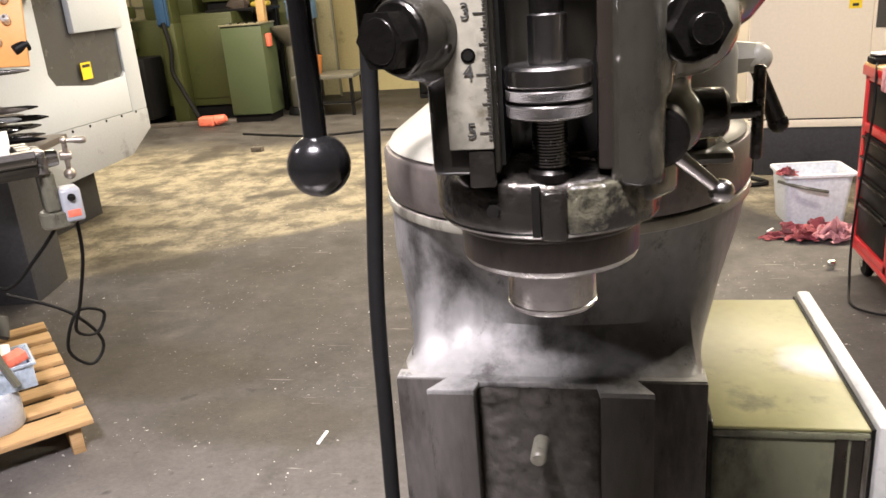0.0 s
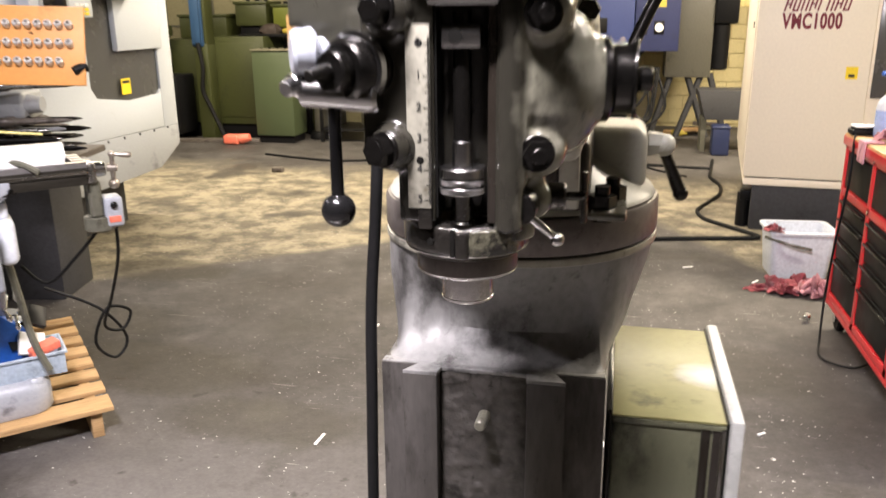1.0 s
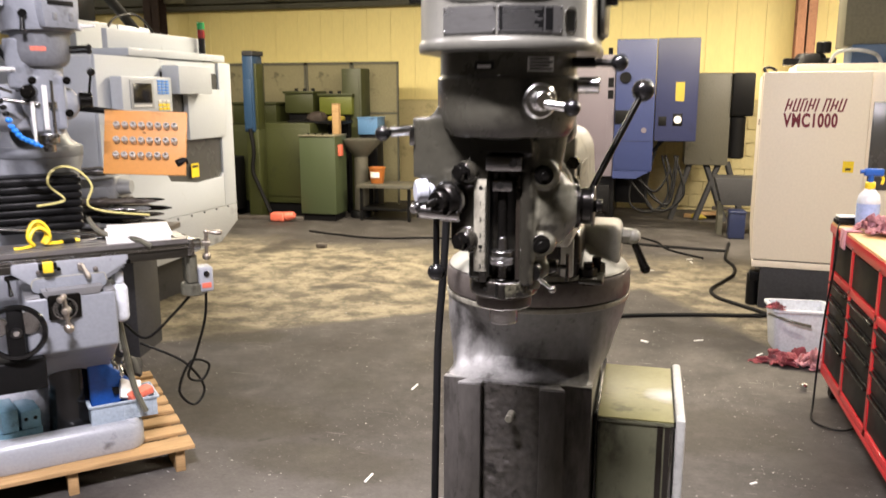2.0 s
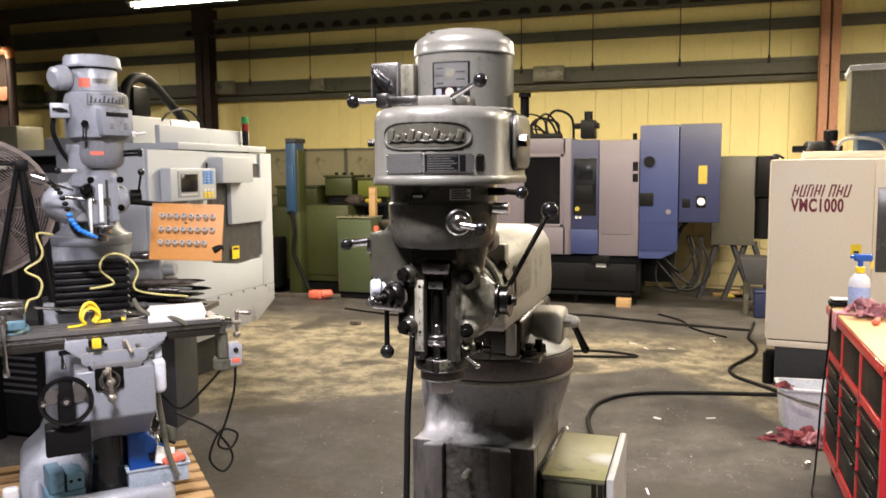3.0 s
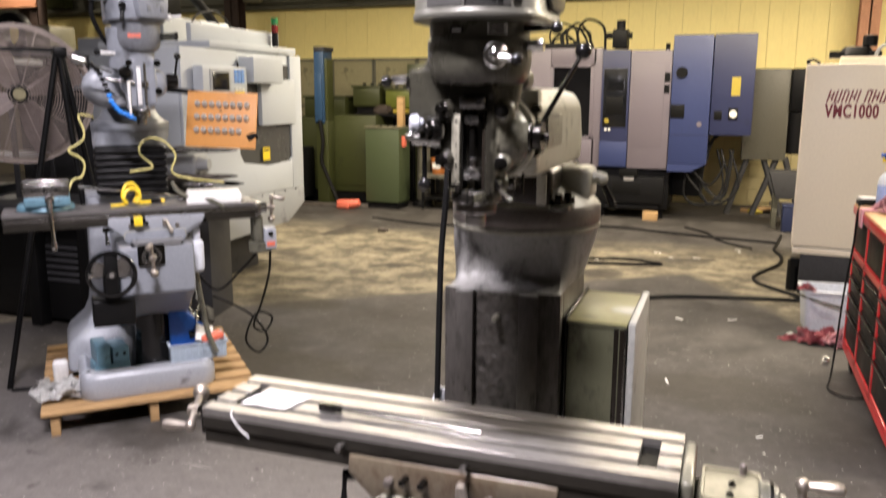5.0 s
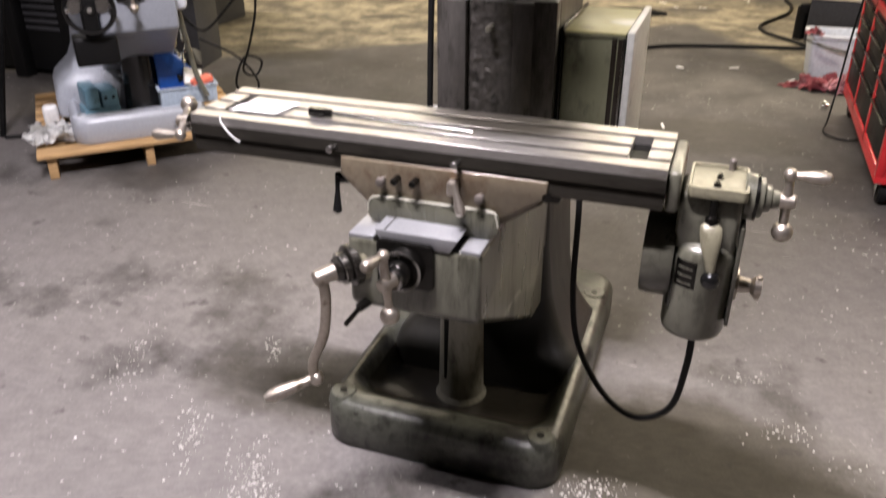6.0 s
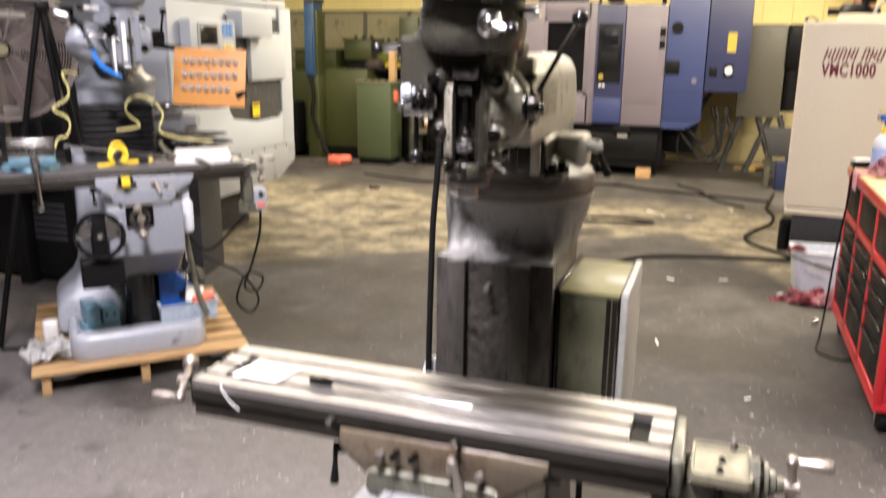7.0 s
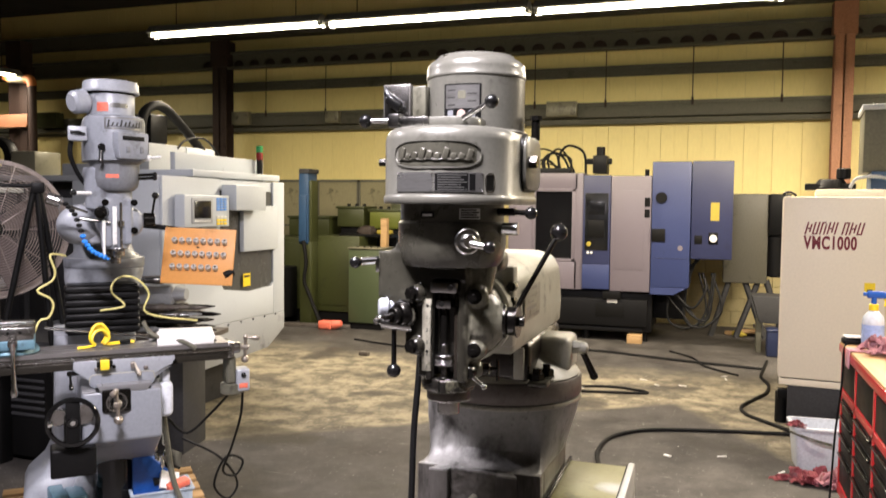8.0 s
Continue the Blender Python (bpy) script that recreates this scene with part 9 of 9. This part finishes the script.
# the maker's mark: plain slanted strokes
for i in range(8):
    x = 0.172 + i * 0.0560
    for w, dx, z0, z1 in ((0.0125, 0.0, 0.0, 0.105), (0.0125, 0.030, 0.0 if i % 3 else 0.018, 0.105 if i % 2 else 0.088)):
        if i == 4 and dx:
            continue
        k = 0.24
        part("maker_stroke", Shape().prism([(x + dx + k * z0, z0), (x + dx + w + k * z0, z0), (x + dx + w + k * z1, z1), (x + dx + k * z1, z1)], 0.0, 0.0025, pose(0, 0.0, 1.672, 90, 0, 0)), M["maroon"], vm)
    if i != 4:
        z0 = (0.045, 0.0, 0.094)[i % 3]
        part("maker_link", Shape().prism([(x + 0.010 + 0.24 * z0, z0), (x + 0.033 + 0.24 * z0, z0), (x + 0.033 + 0.24 * (z0 + 0.012), z0 + 0.012), (x + 0.010 + 0.24 * (z0 + 0.012), z0 + 0.012)], 0.0, 0.0023, pose(0, 0.0, 1.672, 90, 0, 0)), M["maroon"], vm)
cu = bpy.data.curves.new("model_lettering", "FONT")
cu.body, cu.size, cu.extrude, cu.offset, cu.space_character = "VMC1000", 0.150, 0.0012, 0.0055, 1.12
t = new("model_lettering", cu)
cu.materials.append(M["maroon"])
t.parent = vm
t.matrix_local = pose(0.172, -0.0015, 1.552, 90, 0, 0) @ Matrix.Diagonal((0.60, 1, 1, 1))
t["label"] = "maroon model lettering"
# things on its roof
rt = part("roof_tray", Shape().box(0.25, 1.6, 0.3, 1.6, 1.99, 2.06, 0.01), M["vmc"], vm)
tm = thing("tool_changer", "dark tool changer motor on the roof of the machining center", "motor", VM @ pose(0.38, 0.7, 2.06))
part("motor", Shape().cyl((0.0, 0, 0), (0.0, 0, 0.10), 0.15, 0.12, 24, 0.02).box(-0.22, 0.2, -0.1, 0.12, 0.0, 0.06, 0.01).cyl((0.1, 0, 0.1), (0.1, 0, 0.2), 0.06, seg=16, bevel=0.01), M["lathe_dark"], tm)
part("cable_loop", Shape().tube([(0.15, -0.1, 0.02), (0.2, -0.12, 0.1), (0.35, -0.12, 0.12), (0.5, -0.1, 0.08), (0.55, -0.08, 0.0)], 0.015, 8), M["cnc_lower"], tm)
hd = thing("spindle_head", "dark grey spindle head cover above the machining center", "machine cover", VM @ pose(0.95, 1.0, 2.06))
part("cover", Shape().box(-0.32, 0.8, -0.3, 0.4, 0.16, 0.75, 0.01), M["girt"], hd)
part("cover_rim", Shape().box(-0.34, 0.82, -0.32, 0.42, 0.72, 0.77, 0.006), M["cnc_lower"], hd)
part("blue_block", Shape().box(-0.25, 0.8, -0.32, 0.3, 0.0, 0.17, 0.01), M["steel_blue"], hd)
single("roof_hook", Shape().tube([(0.02, 0.2, 1.99), (0.0, 0.2, 2.02), (0.05, 0.2, 2.03), (0.1, 0.2, 2.0)], 0.012, 8), M["dark_steel"], "small dark hook on the cabinet roof", "hook", VM)

# ---------------------------------------------------------------- tool chest
chest = thing("tool_chest", "red rolling tool chest with black drawers and a wooden top", "tool chest", pose(1.455, 3.15, 0))
CY0, CY1, CW = -0.80, 0.80, 0.55
part("body", Shape().box(0.02, CW, CY0 + 0.01, CY1 - 0.01, 0.155, 1.03, 0.004), M["red"], chest, "red enamelled chest body")
part("end_panel", Shape().box(0.03, CW - 0.03, CY1 - 0.012, CY1, 0.2, 1.0, 0.003), M["drawer"], chest)
for y in (CY0, -0.27, 0.27, CY1 - 0.045):
    part("frame_post", Shape().box(0.0, 0.035, y, y + 0.045, 0.155, 1.03, 0.004), M["red"], chest)
for z in (0.155, 0.74, 0.985):
    part("frame_rail", Shape().box(0.0, 0.03, CY0 + 0.046, CY1 - 0.046, z, z + 0.045, 0.004), M["red"], chest)
for k, (a, b) in enumerate(((CY0 + 0.05, -0.275), (-0.22, 0.265), (0.32, CY1 - 0.05))):
    part("drawer", Shape().box(0.004, 0.03, a, b, 0.795, 0.975, 0.004), M["drawer"], chest, "black drawer front")
    for z0, z1 in ((0.21, 0.40), (0.41, 0.52), (0.53, 0.63), (0.64, 0.73)):
        d = part("drawer", Shape().box(0.004, 0.03, a, b, z0, z1, 0.004), M["drawer"], chest, "black drawer front")
        part("pull", Shape().box(-0.014, 0.006, a + 0.01, b - 0.01, z1 - 0.02, z1 - 0.006, 0.003), M["dark_steel"], d, "dark drawer pull")
for y in (CY0 + 0.02, -0.25, 0.29, CY1 - 0.02):
    for z in (0.76, 1.0):
        part("rivet", Shape().cyl((0.0, y, z), (-0.004, y, z), 0.009, seg=10), M["chrome"], chest)
part("worktop", Shape().box(-0.01, CW + 0.02, CY0 - 0.02, CY1 + 0.01, 1.032, 1.068, 0.005), M["bench_wood"], chest, "worn wooden worktop")
part("top_lip", Shape().box(-0.014, -0.008, CY0 - 0.02, CY1 + 0.01, 1.01, 1.055, 0.002), M["red"], chest)
part("bottom_rail", Shape().box(0.0, CW, CY0, CY1, 0.125, 0.155, 0.006), M["red"], chest)
for x in (0.06, CW - 0.07):
    for y in (CY0 + 0.08, CY1 - 0.1):
        w = part("caster", Shape().cyl((x - 0.022, y, 0.06), (x + 0.022, y, 0.06), 0.06, seg=24, bevel=0.01), M["black_rubber"], chest, "black rubber caster")
        part("fork", Shape().box(x - 0.03, x + 0.03, y - 0.03, y + 0.03, 0.10, 0.13, 0.006).box(x - 0.034, x - 0.027, y - 0.02, y + 0.02, 0.05, 0.11, 0.003), M["chrome"], w)
single("blue_waste_bin", Shape().prism(rounded(-0.18, 0.18, -0.12, 0.12, 0.04), 0.0, 0.30, None, 0.01), M["blue_plastic"], "blue plastic bin hooked beside the tool chest", "bin", pose(1.80, 2.205, 0.17))

# on the worktop
sb = thing("spray_bottle", "blue spray bottle with a blue and yellow trigger", "spray bottle", pose(1.60, 3.82, 1.068) @ Matrix.Scale(1.28, 4))
part("bottle", Shape().lathe([(0.0, 0.0), (0.045, 0.0), (0.048, 0.01), (0.048, 0.11), (0.042, 0.14), (0.02, 0.165), (0.016, 0.18)], 28), M["clear_blue"], sb)
part("shoulder", Shape().lathe([(0.0485, 0.105), (0.0485, 0.112), (0.0425, 0.142), (0.0205, 0.167)], 28, None, False), M["milky"], sb)
part("collar", Shape().cyl((0, 0, 0.168), (0, 0, 0.20), 0.021, seg=20, bevel=0.003), M["yellow"], sb)
part("trigger_head", Shape().box(-0.03, 0.05, -0.012, 0.012, 0.225, 0.26, 0.008, 3).cyl((0, 0, 0.20), (0, 0, 0.23), 0.012, seg=16), M["blue_plastic"], sb)
part("trigger", Shape().tube([(0.035, 0, 0.235), (0.05, 0, 0.215), (0.045, 0, 0.19)], 0.006, 8), M["yellow"], sb)
part("nozzle", Shape().cyl((-0.03, 0, 0.245), (-0.045, 0, 0.245), 0.009, seg=14), M["blue_plastic"], sb)


def crumple(w, d, h, seed, n=30):
    """A bunched cloth: a sheet pushed into folds."""
    s = Shape()
    o = Vector((seed * 3.7, seed * 1.3, seed * 2.1))
    vs = []
    for j in range(n + 1):
        row = []
        for i in range(n + 1):
            u, v = 2 * i / n - 1, 2 * j / n - 1
            q = Vector((u * 2.1, v * 2.1, 0)) + o
            e = noise.noise_vector(q * 1.1)
            f = noise.noise_vector(q * 2.3)
            fall = max(0.0, 1 - (u * u + v * v) ** 0.5 * 0.72)
            z = h * (0.15 + 1.5 * abs(noise.noise(q * 1.5)) + 0.6 * abs(noise.noise(q * 3.1))) * (0.25 + fall)
            row.append(s.bm.verts.new((w * (u * 0.8 + e.x * 0.75 + f.x * 0.3), d * (v * 0.8 + e.y * 0.75 + f.y * 0.3), max(z, 0.004))))
        vs.append(row)
    for j in range(n):
        for i in range(n):
            s.bm.faces.new((vs[j][i], vs[j][i + 1], vs[j + 1][i + 1], vs[j + 1][i]))
    bmesh.ops.solidify(s.bm, geom=s.bm.faces, thickness=0.003)
    return s


single("crumpled_wrap", crumple(0.15, 0.11, 0.09, 5), M["bag"], "crumpled white plastic wrap on the pallet", "plastic wrap", pose(-2.165, 1.725, 0.141, 0, 0, 45) @ pose(-0.45, 0.18, 0.0), sharp=70)
single("shop_rag", crumple(0.11, 0.14, 0.07, 3), M["rag_pink"], "faded pink shop rag bunched on the worktop", "rag", pose(1.60, 3.55, 1.0735), sharp=70)
single("hanging_rag", Shape().box(-0.008, 0.0, -0.05, 0.06, -0.10, 0.0, 0.003).box(-0.008, 0.08, -0.05, 0.06, 0.0, 0.008, 0.003), M["rag_pink"], "faded pink rag hanging over the worktop edge", "rag", pose(1.441, 3.6, 1.072))
single("charger_box", Shape().box(-0.06, 0.06, -0.05, 0.05, 0, 0.03, 0.006).box(-0.05, 0.05, -0.035, 0.04, 0.03, 0.04, 0.003), M["drawer"], "black charger box at the worktop corner", "charger", pose(1.505, 3.88, 1.069))
single("white_pad", Shape().box(-0.05, 0.05, -0.04, 0.04, 0, 0.008, 0.002), M["paper"], "white pad lying on the charger", "pad", pose(1.505, 3.88, 1.110, 0, 0, 8))
hm = thing("screwdriver", "red handled screwdriver on the worktop", "screwdriver", pose(1.58, 3.25, 1.0855, 0, 0, 70))
part("handle", Shape().turned((0, 0, 0), (0.11, 0, 0), [(0.01, 0), (0.017, 0.1), (0.015, 0.4), (0.017, 0.8), (0.01, 1)], 16), M["coral"], hm)
part("blade", Shape().cyl((0.11, 0, 0), (0.22, 0, -0.008), 0.004, seg=8), M["chrome"], hm)
single("charging_lead", Shape().tube([(1.47, 3.86, 1.078), (1.438, 3.75, 1.04), (1.425, 3.70, 0.85), (1.40, 3.70, 0.55), (1.39, 3.72, 0.25), (1.36, 3.60, 0.05), (1.33, 3.45, 0.012), (1.38, 3.35, 0.012), (1.46, 3.32, 0.012), (1.54, 3.38, 0.012)], 0.006, 8, 6), M["black_rubber"],
       "black cord hanging down the tool chest", "cord")
single("caster_lock", Shape().ball((0, 0, 0.03), 0.025, 14, 0.8).cyl((0, 0, 0), (0, 0, 0.02), 0.02, seg=14), M["chrome"], "small chrome knob lying on the floor", "knob", pose(1.37, 3.95, 0))

# tub with rags
tub = thing("plastic_tub", "milky white plastic tub standing on the floor", "tub", pose(1.45, 4.86, 0, 0, 0, 4))
s = Shape()
rings = [ring3(-0.15, 0.19, -0.13, 0.13, 0.04, 0.0), ring3(-0.155, 0.195, -0.135, 0.135, 0.04, 0.01), ring3(-0.18, 0.22, -0.16, 0.16, 0.045, 0.30), ring3(-0.195, 0.235, -0.175, 0.175, 0.045, 0.302), ring3(-0.195, 0.235, -0.175, 0.175, 0.045, 0.318),
         ring3(-0.17, 0.21, -0.15, 0.15, 0.04, 0.318), ring3(-0.145, 0.185, -0.125, 0.125, 0.04, 0.02)]
part("tub_wall", s.loft(rings), M["milky"], tub)
single("red_rag", crumple(0.06, 0.05, 0.04, 8, 18), M["rag"], "pink red rag lying over the tub rim", "rag", pose(1.29, 4.72, 0.3185), sharp=70)
for i, (x, y, w, d, h, z) in enumerate(((1.42, 4.52, 0.17, 0.12, 0.08, 0.002), (1.50, 4.44, 0.13, 0.10, 0.09, 0.004), (1.34, 4.46, 0.12, 0.09, 0.06, 0.003))):
    single("red_rag", crumple(w, d, h, 21 + i), (M["rag"], M["rag_pink"], M["rag"])[i], "pink red rag bunched on the floor", "rag", pose(x, y, z, 0, 0, 40 * i), "rags on the floor", sharp=70)
single("flat_rag", crumple(0.10, 0.06, 0.02, 29), M["rag"], "flat pink red rag on the floor", "rag", pose(1.22, 4.48, 0.002), sharp=70)
single("steel_chips", Shape().tube([(1.25, 4.75, 0.27), (1.38, 4.66, 0.25), (1.52, 4.66, 0.22)], 0.01, 8), M["drive_grey"], "dark cable lying over the tub", "cable")

# paint chips and shavings, gathered in loose drifts
random.seed(77)
chips = Shape()
DRIFTS = ((-1.05, 0.14, 0.20, 110), (-0.63, -0.10, 0.13, 110), (-0.34, -0.25, 0.17, 330), (-0.62, 0.37, 0.07, 60), (1.04, 0.48, 0.10, 60), (0.52, 0.06, 0.10, 120), (0.94, 0.73, 0.08, 30), (-1.6, -0.3, 0.5, 60),
          (0.72, 0.0, 0.15, 130), (1.25, 0.40, 0.2, 40), (1.1, 1.2, 0.5, 40), (-1.6, 1.0, 0.7, 40), (-0.9, 1.9, 0.7, 30), (1.2, 2.2, 0.5, 25))
for dx, dy, spread, count in DRIFTS:
    lean = radians(-65 if dx < 0 else 20)
    for k in range(count):
        u, v = random.gauss(0, 0.62) * spread, random.gauss(0, 0.24) * spread
        px, py = dx + u * math.cos(lean) - v * math.sin(lean), dy + u * math.sin(lean) + v * math.cos(lean)
        w = 0.0011 + 0.0042 * random.random() ** 3
        n, ph = random.choice((4, 5, 6)), random.uniform(0, 6)
        ring = [(px + w * random.uniform(0.6, 1.3) * math.cos(ph + 2 * math.pi * i / n), py + w * random.uniform(0.6, 1.3) * math.sin(ph + 2 * math.pi * i / n)) for i in range(n)]
        z0, tip = 0.0012, random.uniform(0, 0.0015)
        lo = [chips.bm.verts.new((x, y, z0)) for x, y in ring]
        hi = [chips.bm.verts.new((x, y, z0 + 0.0012 + (tip if i % 2 else 0))) for i, (x, y) in enumerate(ring)]
        chips.bm.faces.new(hi)
        for i in range(n):
            chips.bm.faces.new((lo[i], lo[(i + 1) % n], hi[(i + 1) % n], hi[i]))
single("paint_chips", chips, M["chip"], "pale paint chips and shavings scattered on the concrete", "debris", kind="stuff", sharp=10)

# floor cables
single("floor_cable", Shape().tube([(0.02, 4.0, 0.015), (-0.06, 4.3, 0.015), (-0.11, 4.64, 0.015), (-0.05, 5.05, 0.015), (0.2, 5.35, 0.015), (0.7, 5.52, 0.015), (1.2, 5.62, 0.015), (1.37, 5.68, 0.02), (1.2, 5.95, 0.015), (1.02, 6.2, 0.015), (0.99, 6.5, 0.015), (1.12, 6.85, 0.015), (1.25, 7.2, 0.015), (1.29, 7.6, 0.015), (1.24, 8.0, 0.015), (1.3, 8.5, 0.015), (1.36, 9.0, 0.015)], 0.017, 8, 6),
       M["black_rubber"], "thick black cable snaking over the floor", "cable")
single("floor_cable", Shape().tube([(1.28, 8.48, 0.015), (0.6, 8.6, 0.015), (-0.12, 8.8, 0.015), (-0.7, 8.95, 0.015), (-1.5, 8.9, 0.015)], 0.017, 8, 6), M["black_rubber"], "black cable across the far floor", "cable")
single("floor_cable", Shape().tube([(-0.75, 6.75, 0.013), (-0.3, 6.9, 0.013), (0.05, 6.82, 0.013), (0.09, 6.74, 0.013), (-0.1, 6.68, 0.013), (-0.5, 6.6, 0.013), (-0.8, 6.55, 0.013)], 0.014, 8, 6), M["black_rubber"], "black cable loop behind the mill", "cable")
single("floor_cable", Shape().tube([(0.2, 9.3, 0.013), (0.5, 8.9, 0.013), (0.65, 8.4, 0.013), (1.0, 8.0, 0.013)], 0.012, 8, 6), M["black_rubber"], "black cable trailing from the lathe", "cable")
single("floor_cable", Shape().tube([(-4.0, 8.6, 0.013), (-3.0, 8.3, 0.013), (-2.2, 8.5, 0.013), (-1.4, 8.3, 0.013)], 0.014, 8, 6), M["black_rubber"], "black cable before the green cabinets", "cable")
single("floor_cable", Shape().tube([(-3.2, 1.75, 0.013), (-2.95, 1.9, 0.013), (-2.8, 1.95, 0.013), (-2.6, 2.0, 0.013)], 0.010, 8, 6), M["black_rubber"], "black cable beside the pallet", "cable")
random.seed(3)
for i in range(16):
    x, y = random.uniform(-1.8, 1.3), random.uniform(2.0, 8.0)
    l = random.uniform(0.015, 0.05)
    single("swarf_chip", Shape().box(-l, l, -0.006, 0.006, 0, 0.005, 0.001), M["paper"], "pale chip lying on the floor", "chip", pose(x, y, 0.0, 0, 0, random.uniform(0, 180)), "chips on the floor")
single("swarf_chip", Shape().box(-0.03, 0.03, -0.012, 0.012, 0, 0.008, 0.002), M["paper"], "pale chip lying on the floor", "chip", pose(0.40, 4.73, 0.0, 0, 0, -30), "chips on the floor")
single("floor_block", Shape().box(-0.06, 0.06, -0.04, 0.04, 0, 0.05, 0.006), M["ring_iron"], "small brown block on the far floor", "block", pose(-3.4, 7.6, 0))

# ---------------------------------------------------------------- siding panels of the back wall
def panel(w, z0, z1):
    s = Shape().box(0.0015, w - 0.0015, -0.03, 0.0, z0, z1, 0.003, 1)
    s.box(w * 0.5 - 0.012, w * 0.5 + 0.012, -0.0325, -0.029, z0, z1, 0.001, 1)
    return mesh_from("siding_panel", s, M["siding"])


PW = 0.42
lo, mid, hi = panel(PW, 1.72, 3.26), panel(PW, 3.30, 4.06), panel(PW, 4.10, ROOF)
for i in range(int((HALL_X1 - HALL_X0) / PW)):
    for me in (lo, mid, hi):
        p = new("siding_panel", me)
        p.parent = wall_north
        p.location = (HALL_X0 + i * PW, HALL_Y1, 0)
# block courses under the siding
def block_mesh(w):
    return mesh_from("wall_block", Shape().box(0.004, w - 0.004, -0.03, 0.0, 0.004, 0.199, 0.004, 1), M["block"])


bm_full = block_mesh(0.4)
for r in range(8):
    for i in range(17):
        p = new("wall_block", bm_full)
        p.parent = wall_north
        p.location = (-0.2 + i * 0.4 + (0.2 if r % 2 else 0.0), HALL_Y1, 0.05 + r * 0.203)
